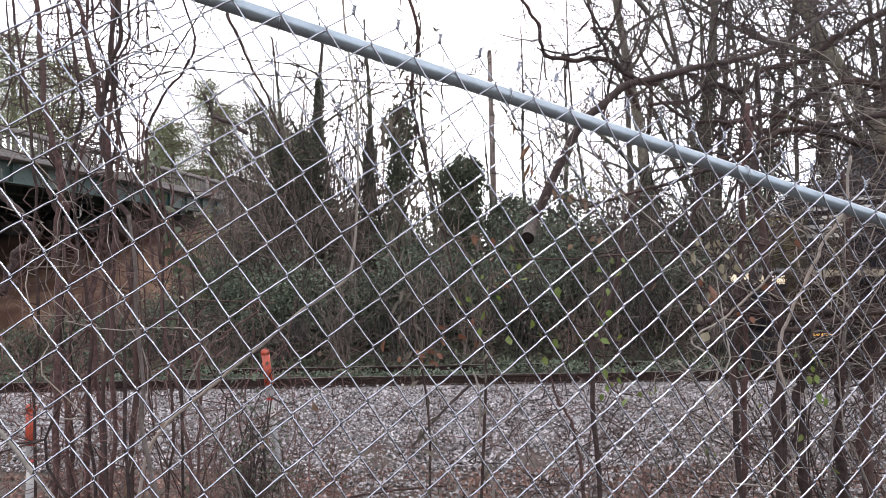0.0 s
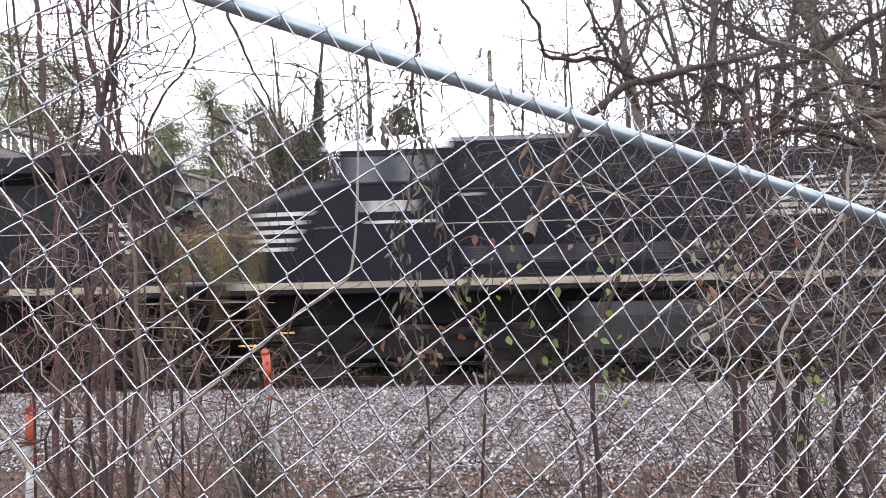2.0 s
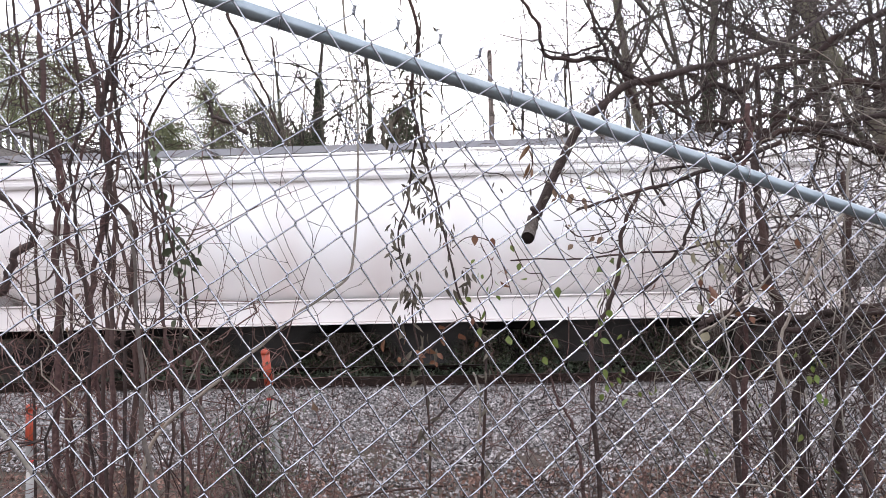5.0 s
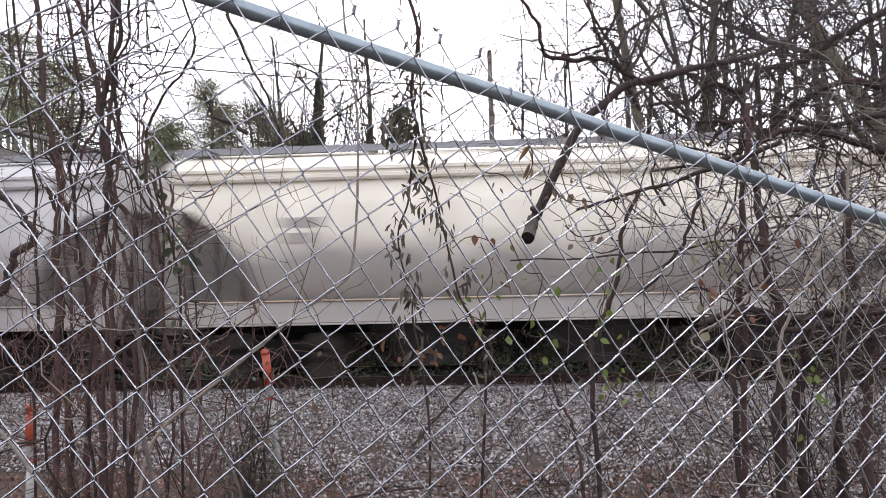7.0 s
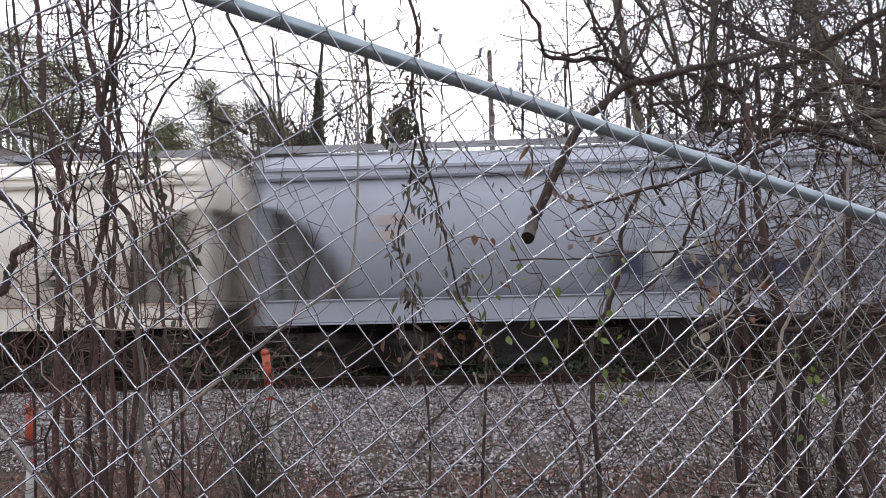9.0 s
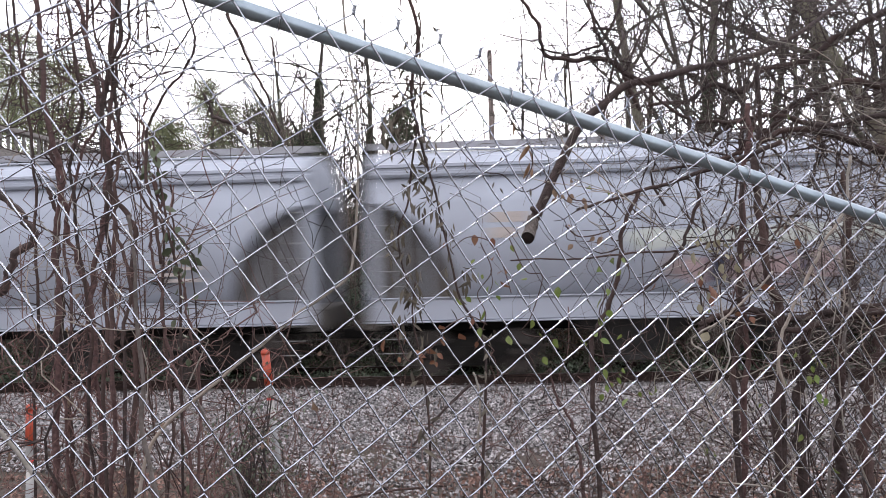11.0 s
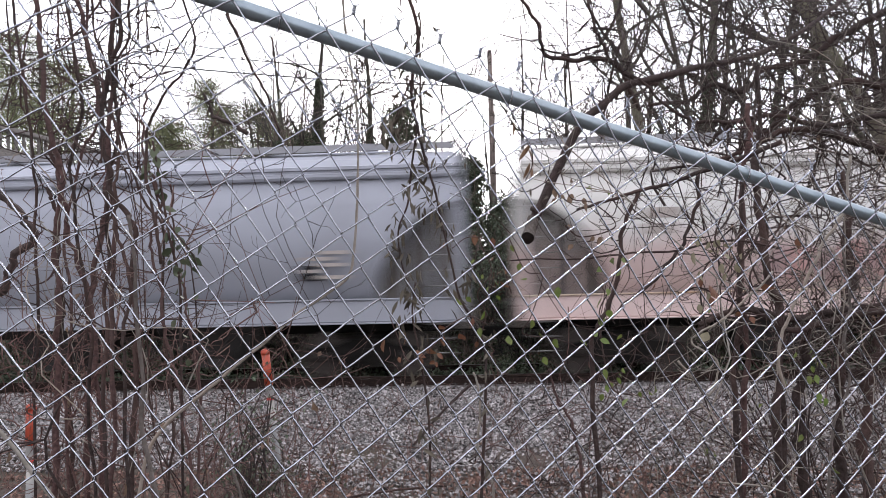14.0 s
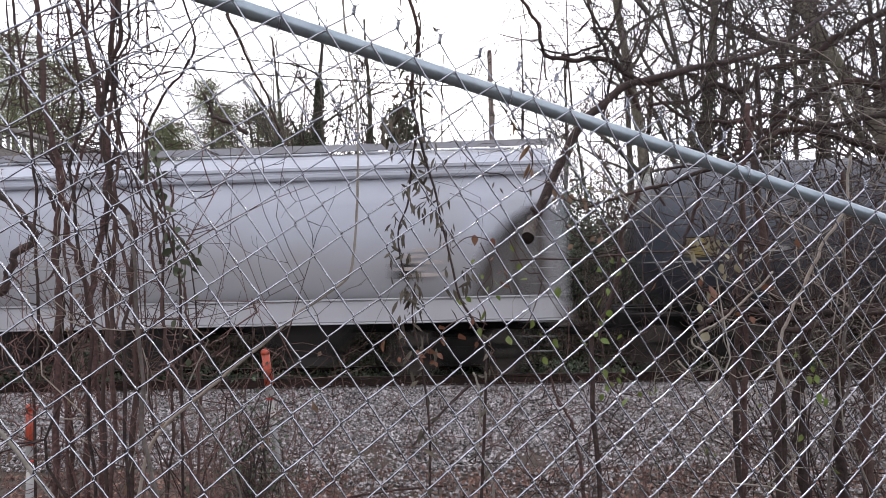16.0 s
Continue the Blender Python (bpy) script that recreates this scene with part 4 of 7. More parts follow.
            for a, top in ((0.75, 3.4), (1.25, 3.05)):
                part("web_post", Mesh().box(*sorted((xe + d * a - 0.045, xe + d * a + 0.045)), *sorted((s * 1.03, s * 1.12)), 1.44, top, 0.008), paint, H)
        part("end_plate", Mesh().box(*sorted((xe + d * 0.45, xe + d * 0.5)), -0.95, 0.95, 1.4, 3.5, 0.01), paint, H)
        part("end_platform", Mesh().box(*sorted((xe + d * 0.0, xe + d * 1.6)), -1.35, 1.35, 1.40, 1.44, 0.01), M["endgrey"], H)
        coupler(H, xe, -d * 0.44)
        freight_truck(H, xe + d * 2.15)
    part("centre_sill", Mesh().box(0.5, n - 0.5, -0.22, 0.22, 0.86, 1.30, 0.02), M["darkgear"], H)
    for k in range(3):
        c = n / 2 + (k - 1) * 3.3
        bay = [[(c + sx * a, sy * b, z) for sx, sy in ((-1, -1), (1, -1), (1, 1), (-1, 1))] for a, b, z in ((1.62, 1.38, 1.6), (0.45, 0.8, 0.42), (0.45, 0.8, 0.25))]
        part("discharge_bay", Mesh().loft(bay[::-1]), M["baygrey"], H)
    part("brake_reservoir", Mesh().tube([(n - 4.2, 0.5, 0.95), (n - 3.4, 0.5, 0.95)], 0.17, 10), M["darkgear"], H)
    return H


M["grating"] = mat("galvanised grating", (0.19, 0.19, 0.205), (0.29, 0.29, 0.305), 0.6, 0.4, 12, 0.2, (0.22, 0.2, 0.19), 1, 0.5)
M["boardcream"] = mat("rust-streaked cream walkway", (0.50, 0.42, 0.34), (0.70, 0.62, 0.53), 0.7, 0, 5, 0.1, (0.36, 0.22, 0.13), 0.8, 0.6)
# dark base paints in the shade of the end cavities; brown stains are grime
M["endgrey"] = mat("shade-dark grimy end frame", (0.050, 0.044, 0.040), (0.105, 0.095, 0.086), 0.75, 0, 5, 0.2, (0.09, 0.07, 0.055), 0.9, 0.7)
# bay colour holds the shade below the wagon as well as dirt
M["baygrey"] = mat("shade-dark dirty discharge bay", (0.012, 0.011, 0.010), (0.028, 0.026, 0.024), 0.8, 0, 5, 0.2, (0.032, 0.025, 0.02), 0.9, 0.5)
M["rustedge"] = mat("rust-stained flange", (0.30, 0.20, 0.13), (0.58, 0.52, 0.45), 0.8, 0, 1.5, 0.1, (0.34, 0.20, 0.11), 0.5, 0.7)
M["rungs"] = mat("worn grey rungs", (0.12, 0.115, 0.11), (0.2, 0.19, 0.18), 0.6, 0, 9, 0.0)
M["stencil"] = mat("faded stencil", (0.26, 0.22, 0.20), (0.38, 0.34, 0.31), 0.7, 0, 12, 0.0)
M["spray_dark"] = mat("dark spray paint", (0.02, 0.022, 0.04), (0.07, 0.07, 0.10), 0.5, 0, 3, 0.0)
M["spray_pink"] = mat("pink spray paint", (0.36, 0.25, 0.25), (0.44, 0.33, 0.32), 0.5, 0, 2, 0.0)
M["spray_pale"] = mat("pale spray paint", (0.36, 0.38, 0.34), (0.43, 0.44, 0.41), 0.5, 0, 2, 0.0)
M["spray_brown"] = mat("brown spray paint", (0.19, 0.14, 0.14), (0.30, 0.24, 0.23), 0.5, 0, 3, 0.0)
M["spray_red"] = mat("faded red spray paint", (0.46, 0.23, 0.21), (0.56, 0.34, 0.31), 0.5, 0, 2, 0.0)
M["spray_blue"] = mat("blue spray paint", (0.035, 0.045, 0.08), (0.08, 0.09, 0.14), 0.5, 0, 3, 0.0)
P_WHITE = hopper_paint("faded white car paint", (0.80, 0.79, 0.78), (0.52, 0.40, 0.36), low_amt=0.30)
P_PALE = hopper_paint("grey-white car paint", (0.51, 0.495, 0.485), (0.32, 0.29, 0.27), low=(0.30, 0.26, 0.245), low_amt=0.8)
P_CREAM = hopper_paint("cream car paint", (0.74, 0.68, 0.58), (0.42, 0.37, 0.30), low=(0.29, 0.265, 0.245), low_amt=0.9)
P_CREAM2 = hopper_paint("pale cream car paint", (0.72, 0.67, 0.59), (0.45, 0.40, 0.33), low_amt=0.4)
P_GREY = hopper_paint("blue-grey car paint", (0.31, 0.33, 0.375), (0.21, 0.21, 0.23), low_amt=0.4)
P_MID = hopper_paint("light blue-grey car paint", (0.37, 0.385, 0.43), (0.28, 0.27, 0.27), low=(0.30, 0.28, 0.26), low_amt=0.5)
P_DARK = hopper_paint("dark grey car paint", (0.30, 0.31, 0.35), (0.2, 0.2, 0.22), low_amt=0.4)
P_PINK = hopper_paint("cream paint with red overspray", (0.61, 0.595, 0.575), (0.42, 0.38, 0.33), low=(0.50, 0.33, 0.30), low_amt=0.7)


def tank_car(label, at):
    T = thing("tank_car", label, "freight wagon", at=at)
    R, zc, n = 1.53, 2.74, 15.2
    body = []
    for x, r in ((0.1, 0.25), (0.16, 0.6), (0.3, 1.0), (0.5, 1.30), (0.75, 1.46), (1.0, R), (n - 1.0, R), (n - 0.75, 1.46), (n - 0.5, 1.30), (n - 0.3, 1.0), (n - 0.16, 0.6), (n - 0.1, 0.25)):
        body.append([(x, r * math.cos(a), zc + r * math.sin(a)) for a in np.arange(28) * 2 * math.pi / 28])
    part("tank_shell", Mesh().loft(body, smooth=True), M["tankpaint"], T)
    for x in (1.3, n - 1.3):
        part("saddle", Mesh().box(x - 0.4, x + 0.4, -1.1, 1.1, 1.0, 2.0, 0.05), M["darkgear"], T)
        freight_truck(T, x)
    part("centre_sill", Mesh().box(-0.4, n + 0.4, -0.25, 0.25, 0.85, 1.25), M["darkgear"], T)
    for s in (-1, 1):
        part("running_board", Mesh().box(-0.3, n + 0.3, *sorted((s * 1.1, s * 1.56)), 1.16, 1.22, 0.01), M["darkgear"], T)
        part("side_rail", Mesh().tube([(0.0, s * 1.56, 2.2), (n, s * 1.56, 2.2)], 0.018, 6), M["rungs"], T)
        for x in np.linspace(0.2, n - 0.2, 8):
            part("rail_post", Mesh().tube([(x, s * 1.56, 1.22), (x, s * 1.56, 2.2)], 0.015, 5), M["darkgear"], T)
        part("end_board", Mesh().box(0.92, 1.20, *sorted((s * 1.50, s * 1.545)), 2.28, 2.66, 0.01), M["yellow"], T, "yellow end placard")
        part("data_panel", Mesh().box(1.9, 2.6, *sorted((s * 1.50, s * 1.535)), 2.36, 2.46, 0.004), M["white"], T)
    part("dome", Mesh().tube([(n / 2, 0, 4.2), (n / 2, 0, 4.62)], 0.5, 18), M["tankpaint"], T)
    for x, d in ((-0.42, -1), (n + 0.42, 1)):
        part("end_sill", Mesh().box(*sorted((x, x - d * 0.2)), -1.45, 1.45, 0.9, 1.25), M["darkgear"], T)
        coupler(T, x, d * 0.42)
    return T


M["tankpaint"] = mat("black tank paint", (0.024, 0.027, 0.036), (0.050, 0.055, 0.070), 0.42, 0, 4, 0.05, (0.085, 0.082, 0.085), 0.6, 0.6)

TRAIN = []


def put(car, x0, flip=False):
    TRAIN.append((car, x0, flip))


put(locomotive("black six-axle diesel locomotive leading with its cab", 11.4, 4.66, 8.25, pose(8.28, TRACK, 0), True), 8.28)
put(locomotive("black six-axle diesel locomotive with white emblem shapes", 13.75, 4.46, 8.82, pose(31.16, TRACK, 0)), 31.16)
put(locomotive("black six-axle diesel locomotive running long hood first", 13.75, 4.46, 8.7, pose(70.84, TRACK, 0, 0, 0, 180)), 70.84, True)
put(covered_hopper("white covered hopper wagon with wedge-shaped ends", P_WHITE, pose(73.55, TRACK, 0), 20.7, 1.7, wedge=True), 73.55)
CARS = (
    ("grey-white covered hopper wagon with grimy lower side", P_PALE, None),
    ("cream covered hopper wagon, lower side grimed", P_CREAM, None),
    ("pale cream covered hopper wagon", P_CREAM2, None),
    ("blue-grey covered hopper wagon with dark sprayed patches", P_GREY, [(7.4, 9.4, 1.72, 2.5, 5, ("spray_dark", "spray_blue", "spray_pale", "spray_dark")), (9.6, 11.3, 1.75, 2.35, 4, ("spray_blue", "spray_dark"))]),
    ("grey covered hopper wagon", P_GREY, None),
    ("blue-grey covered hopper wagon with pale and pink sprayed panels", P_GREY, [(5.6, 11.9, 2.5, 2.9, 7, ("spray_pale",)), (6.3, 9.5, 1.7, 2.38, 8, ("spray_brown", "spray_pink", "spray_dark", "spray_pink")), (11.0, 13.2, 1.7, 2.2, 5, ("spray_pink", "spray_pale"))]),
    ("clean white covered hopper wagon", P_WHITE, None),
    ("dark grey covered hopper wagon with faint stains", P_DARK, None),
    ("cream covered hopper wagon oversprayed red along its lower side", P_PINK, [(5.2, 8.4, 1.75, 2.5, 7, ("spray_pink", "spray_red")), (9.0, 12.6, 1.75, 2.35, 6, ("spray_red", "spray_pink"))]),
    ("light grey covered hopper wagon with a grimy lower side", P_MID, None),
)
edges = [94.36, 112.34, 130.29, 148.2, 166.31, 184.42, 202.53, 220.38, 238.4, 256.38, 274.33]
for k in range(10):
    label, paint, spray = CARS[k]
    n = edges[k + 1] - edges[k]
    put(covered_hopper(label, paint, pose(edges[k], TRACK, 0), n, 1.65, spray, False, "boardcream" if paint == P_WHITE else "grating", paint in (P_CREAM, P_CREAM2, P_PINK)), edges[k])
put(tank_car("black tank car with a yellow end placard", pose(275.35, TRACK, 0)), 275.35)


def motions():
    for car, x0, flip in TRAIN:
        turn = 180 if flip else 0
        walk(car, [(t, pose(x0 - SPEED * t, TRACK, 0, 0, 0, turn)) for t in (0.0, 4.0, 8.0, 12.0, 16.0)])
    start = {car.name: (x0, flip) for car, x0, flip in TRAIN}
    for wheel, x, radius, car in ROLLING:
        x0, flip = start[car.name]
        place = x0 + (-x if flip else x)
        t0, t1 = (place - 16) / SPEED, (place + 16) / SPEED
        k0, k1 = max(0, math.ceil(t0 * FPS)), min(480, math.floor(t1 * FPS))
        rate = SPEED / radius / FPS * (180 / math.pi) * (1 if flip else -1)
        rows = []
        if k0 > 0:
            rows.append((0.0, pose(x, 0, radius + 0.004)))
        for k in range(k0, k1 + 1):
            rows.append((k / FPS, pose(x, 0, radius + 0.004, 0, rate * (k - k0), 0)))
        if k1 < 480:
            rows.append((16.0, pose(x, 0, radius + 0.004, 0, rate * (k1 - k0), 0)))
        if len(rows) > 1:
            walk(wheel, rows)

# ---------------------------------------------------------------- bridge, pole, cables, markers
BX = -16.4            # face of the bridge, which crosses over the track


def build_bridge():
    B = thing("road_bridge", "old concrete road bridge on green steel girders with a balustrade", "bridge")
    # w is stretched on the unseen side so the deck darkens what lies below
    y0, y1, w = -6.0, 45.6, 18.5
    # the deck crosses the track a little askew
    B.matrix_basis = Matrix.Translation((-17.0, 25.4, 0)) @ pose(0, 0, 0, 0, 0, -3.87) @ Matrix.Translation((16.15, -25.4, 0))
    part("deck_slab", Mesh().box(BX - w, BX + 0.25, y0, y1, 6.50, 6.68, 0.03), M["concrete"], B, "stained concrete deck edge")
    part("roadway", Mesh().box(BX - w + 0.5, BX - 0.3, y0, y1, 6.684, 6.72, 0.01), M["asphalt"], B)
    for k in range(8):
        x = BX - 0.25 - k * 2.4
        g = Mesh().box(x - 0.015, x + 0.015, y0, y1, 5.70, 6.50, 0.004)
        g.box(x - 0.2, x + 0.2, y0, y1, 5.65, 5.70, 0.01).box(x - 0.18, x + 0.18, y0, y1, 6.45, 6.499, 0.01)
        for y in np.arange(20.5, y1 - 0.2, 2.0):
            g.box(x - 0.16, x + 0.16, y - 0.012, y + 0.012, 5.70, 6.45, 0.003)
        part("girder", g, M["girder"], B, "green painted steel girder")
    for x in (BX, BX - w + 0.25):
        part("kerb_beam", Mesh().box(x - 0.18, x + 0.18, y0, y1, 6.684, 6.84, 0.02), M["concrete"], B)
        part("top_rail", Mesh().box(x - 0.16, x + 0.16, y0, y1, 7.50, 7.68, 0.03), M["concrete"], B, "weathered concrete balustrade rail")
    bal = Mesh().loft([[(sx * a, sy * a, z) for sx, sy in ((-1, -1), (1, -1), (1, 1), (-1, 1))] for a, z in ((0.06, 6.84), (0.04, 6.92), (0.05, 7.2), (0.036, 7.42), (0.06, 7.5))]).data("baluster", M["concrete"])
    post = Mesh().box(-0.2, 0.2, -0.22, 0.22, 6.84, 7.72, 0.03).data("balustrade_post", M["concrete"])
    y, i = 19.0, 0
    while y < y1 - 0.3:
        if i % 14 == 0:
            part("balustrade_post", post, None, B).matrix_basis = pose(BX, y, 0)
        else:
            part("baluster", bal, None, B).matrix_basis = pose(BX, y, 0)
        y, i = y + 0.42, i + 1
    for y in (21.5,):
        for k in range(3):
            x = BX - 1.2 - k * 6.6
            part("pier_column", Mesh().tube([(x, y, -1.0), (x, y, 4.9)], 0.42, 16), M["concrete"], B, "stained concrete pier column")
        part("pier_cap", Mesh().box(BX - w + 0.6, BX - 0.1, y - 0.5, y + 0.5, 4.9, 5.64, 0.05), M["concrete"], B)
    part("abutment", Mesh().box(BX - w, BX + 0.1, 44.6, 47.5, 2.0, 5.64, 0.05), M["concrete"], B, "concrete abutment on the clay bank")
    part("approach_wall", Mesh().box(BX - w, BX - 2.2, 45.65, 70.0, 5.0, 6.6, 0.05), M["concrete"], B)
    # clay slope under the bridge
    vs, fs = [], []
    ys = np.linspace(22, 46.75, 16)
    xs = np.linspace(-36.0, -12.6, 16)
    for a in ys:
        for b in xs:
            side = max(0.0, min(1.0, (-12.6 - b) / 3.0))
            vs.append((b, a, float(np.interp(a, (22, 27, 35, 40, 46.8), (-0.45, 0.3, 2.5, 4.2, 4.9))) * (0.35 + 0.65 * side) + 0.16 * noise.noise((b * 0.7, a * 0.7, 0.4)) + 0.08))
    k = len(xs)
    for j in range(len(ys) - 1):
        for i in range(k - 1):
            fs.append((j * k + i, j * k + i + 1, (j + 1) * k + i + 1, (j + 1) * k + i))
    solid("clay_bank", Mesh().add(vs, fs, True), M["clay"], "bare orange clay bank below the bridge", "bank", kind="structure")


def build_poles():
    P = thing("utility_pole", "brown wooden utility pole beyond the trees", "utility pole")
    part("shaft", Mesh().tube([(0.64, 32, 0.0), (0.64, 32, 6.0), (0.62, 32, 11.5)], [0.17, 0.14, 0.11], 10), M["pole"], P)
    for a, b, sag, r in (((-30, 21, 12.4), (0.6, 32, 10.4), 0.6, 0.022), ((-30, 21.5, 12.0), (0.6, 32, 9.9), 0.65, 0.03), ((-30, 21.5, 9.8), (0.6, 32, 8.0), 0.6, 0.018), ((0.6, 32, 10.4), (34, 42, 11.5), 0.6, 0.02)):
        pts = [np.array(a) + (np.array(b) - np.array(a)) * t - np.array((0, 0, sag * 4 * t * (1 - t))) for t in np.linspace(0, 1, 26)]
        solid("overhead_cable", Mesh().tube(pts, r, 5), M["cable"], "sagging dark overhead cable", "cable", "overhead cables")
    S = thing("street_lamp", "pale metal street lamp standing on the bridge", "street lamp")
    part("column", Mesh().tube([(-16.8, 32, 6.7), (-16.8, 32, 11.8)], [0.09, 0.06], 10), M["lamp"], S)
    part("lamp_arm", Mesh().tube(spline([(-16.8, 32, 11.8), (-17.2, 32, 12.2), (-18.1, 32, 12.35)], 8), 0.04, 8), M["lamp"], S)
    part("lamp_head", Mesh().box(-18.8, -18.1, 31.86, 32.14, 12.27, 12.42, 0.04), M["lamp"], S)


def marker(x, y, top, ground, lean):
    P = thing("cable_marker_post", "orange and white plastic cable marker post in the verge", "marker post", "marker posts")
    d = Vector((lean, 0, 1)).normalized()
    o = Vector((x, y, top))
    q = lambda h: tuple(o - d * h)
    part("shaft", Mesh().tube([q(0.47), q(top - ground + 0.1)], [0.031, 0.034], 16), M["markwhite"], P)
    part("sleeve", Mesh().tube([q(0.045), q(0.345)], [0.039, 0.041], 18), M["orange"], P, "faded orange sleeve")
    part("dome_cap", Mesh().tube([q(0.055), q(0.03), q(0.012), q(0.002), q(0.0)], [0.044, 0.043, 0.035, 0.018, 0.004], 18), M["orange"], P)
    part("collar", Mesh().tube([q(0.345), q(0.355), q(0.455), q(0.475)], [0.038, 0.036, 0.036, 0.034], 18), M["markwhite"], P)
    part("label_band", Mesh().tube([q(0.46), q(0.485)], 0.0372, 18), M["redpaint"], P)


build_bridge()
build_poles()
marker(-2.06, 6.9, 1.52, -0.45, -0.095)
marker(-3.78, 6.0, 1.20, -0.35, 0.03)

# ---------------------------------------------------------------- plants


def grow(base, direct, length, radius, depth, rng, out, spread=0.6, up=0.15, kids=(3, 5), wob=0.10):
    """Branches by levels: out[level] gets (line, radii)."""
    n = max(5, int(length / 0.35) if depth < 3 else 5)
    n = min(n, 14)
    d = np.asarray(direct, float)
    d /= np.linalg.norm(d)
    p = np.asarray(base, float)
    line = [p.copy()]
    for _ in range(n):
        d = d + rng.normal(size=3) * wob + np.array((0, 0, up * 0.12))
        d /= np.linalg.norm(d)
        p = p + d * length / n
        line.append(p.copy())
    rad = np.linspace(radius, radius * 0.35, n + 1)
    out[depth].append((np.array(line), rad))
    if depth + 1 < len(out):
        for k in range(rng.integers(*kids)):
            t = rng.uniform(0.25, 0.98)
            i = int(t * n)
            side = rng.normal(size=3)
            side -= side @ d * d
            side /= np.linalg.norm(side)
            nd = (line[min(i + 1, n)] - line[i]) / (length / n) + side * spread * rng.uniform(0.6, 1.5) + np.array((0, 0, up))
            grow(line[i], nd, length * rng.uniform(0.38, 0.62), rad[i] * 0.55, depth + 1, rng, out, spread, up, kids, wob * 1.25)


def bare_tree(x, y, height, radius, lean, seed, label, levels=4, ivy=0.0, ivy_top=0.6, ivy_w=0.5, kids=(4, 7), first=0.3, min_r=0.011, cap=False, bark="bark_tree", group="bare trees beyond the track"):
    rng = np.random.default_rng(seed)
    z = ground_z(x, y) - 0.15
    T = thing("tree", label, "tree", group)
    out = [[] for _ in range(levels)]
    n = 12
    p, d = np.array((x, y, z)), np.array((lean[0], lean[1], 1.0))
    d /= np.linalg.norm(d)
    line = [p.copy()]
    for _ in range(n):
        d = d + rng.normal(size=3) * 0.035
        d /= np.linalg.norm(d)
        p = p + d * height / n
        line.append(p.copy())
    line = np.array(line)
    rad = radius * (1 - 0.78 * np.linspace(0, 1, n + 1)) * np.concatenate([[1.35, 1.08], np.ones(n - 1)])
    part("trunk", Mesh().tube(line, rad, 10), M[bark], T)
    for k in range(rng.integers(*kids) + 4):
        t = first + (0.97 - first) * (k + rng.uniform()) / 10
        i = min(n - 1, int(min(t, 0.98) * n))
        a = rng.uniform(0, 6.28)
        nd = np.array((math.cos(a), math.sin(a), rng.uniform(0.3, 1.2)))
        grow(line[i], nd, height * rng.uniform(0.18, 0.34), rad[i] * 0.5, 1, rng, out, 0.65, 0.25, (3, 6))
    twigs = Mesh()
    for lvl in range(1, levels):
        for ln, rd in out[lvl]:
            if lvl == 1:
                part("limb", Mesh().tube(ln, np.maximum(rd, min_r), 6, caps=False), M["bark_tree"], T)
            else:
                twigs.tube(ln, np.maximum(rd, min_r * (1.0 if lvl == 2 else 0.7)), 3, caps=False)
    if twigs.v:
        tagged(part("fine_growth", twigs, M["twig"], T), kind="stuff")
    if ivy:
        cnt = int(ivy * 1600)
        t = rng.uniform(0.0, ivy_top, cnt) ** 0.9
        i = np.clip((t * n).astype(int), 0, n - 1)
        f = (t * n - i)[:, None]
        c = line[i] * (1 - f) + line[i + 1] * f
        a = rng.uniform(0, 6.28, cnt)
        lump = 0.62 + 0.22 * np.sin(t * 31 + seed + 2 * np.sin(a)) + 0.2 * np.sin(t * 13 + seed * 2 + a) + 0.15 * np.sin(3 * a + t * 40)
        r = (0.10 + ivy_w * lump * (np.minimum(1, 14.0 * (1.03 - t / ivy_top)) * (0.45 + 0.75 * t / ivy_top) if cap else np.minimum(1, 4.5 * (1.03 - t / ivy_top)))) * np.sqrt(rng.uniform(0.15, 1, cnt))
        c = c + np.stack([np.cos(a) * r, np.sin(a) * r, rng.normal(size=cnt) * 0.12], 1)
        tagged(part("ivy", Mesh().leaves(c, 0.085, rng), M["ivy"], T, "dark green ivy clinging to the trunk"), kind="stuff")
    return T


def shrub(x, y, w, d, h, count, seed, leaf="bush", size=0.085, label="dense evergreen bush beside the track", stems=9, group="bushes beyond the track"):
    rng = np.random.default_rng(seed)
    z = ground_z(x, y)
    S = thing("bush", label, "bush", group)
    st = Mesh()
    tips = []
    for k in range(stems):
        tip = np.array((x + rng.uniform(-w, w) * 0.75, y + rng.uniform(-d, d) * 0.75, z + h * rng.uniform(0.65, 1.08)))
        ln = wander((x + rng.uniform(-w, w) * 0.3, y + rng.uniform(-d, d) * 0.3, z - 0.1), tip, 8, 0.07, rng)
        st.tube(ln, np.linspace(0.028, 0.006, 8), 4, caps=False)
        tips.append(ln)
        for _ in range(5):
            i = rng.integers(3, 8)
            e = ln[i] + rng.normal(size=3) * (w * 0.35, d * 0.35, h * 0.12) + (0, 0, 0.1 * h)
            l2 = wander(ln[i], e, 5, 0.1, rng)
            st.tube(l2, np.linspace(0.012, 0.004, 5), 3, caps=False)
            tips.append(l2)
    tagged(part("fine_growth", st, M["twig"], S), kind="stuff")
    per = count // len(tips)
    c = []
    for ln in tips:
        q = ln[rng.integers(1, len(ln), per)] + rng.normal(size=(per, 3)) * (0.16 * w + 0.05, 0.16 * d + 0.05, 0.10 * h + 0.03)
        c.append(q)
    c = np.concatenate(c)
    c[:, 2] = np.maximum(c[:, 2], z + 0.02)
    tagged(part("foliage", Mesh().leaves(c, size, rng), M[leaf], S), kind="stuff")
    return S


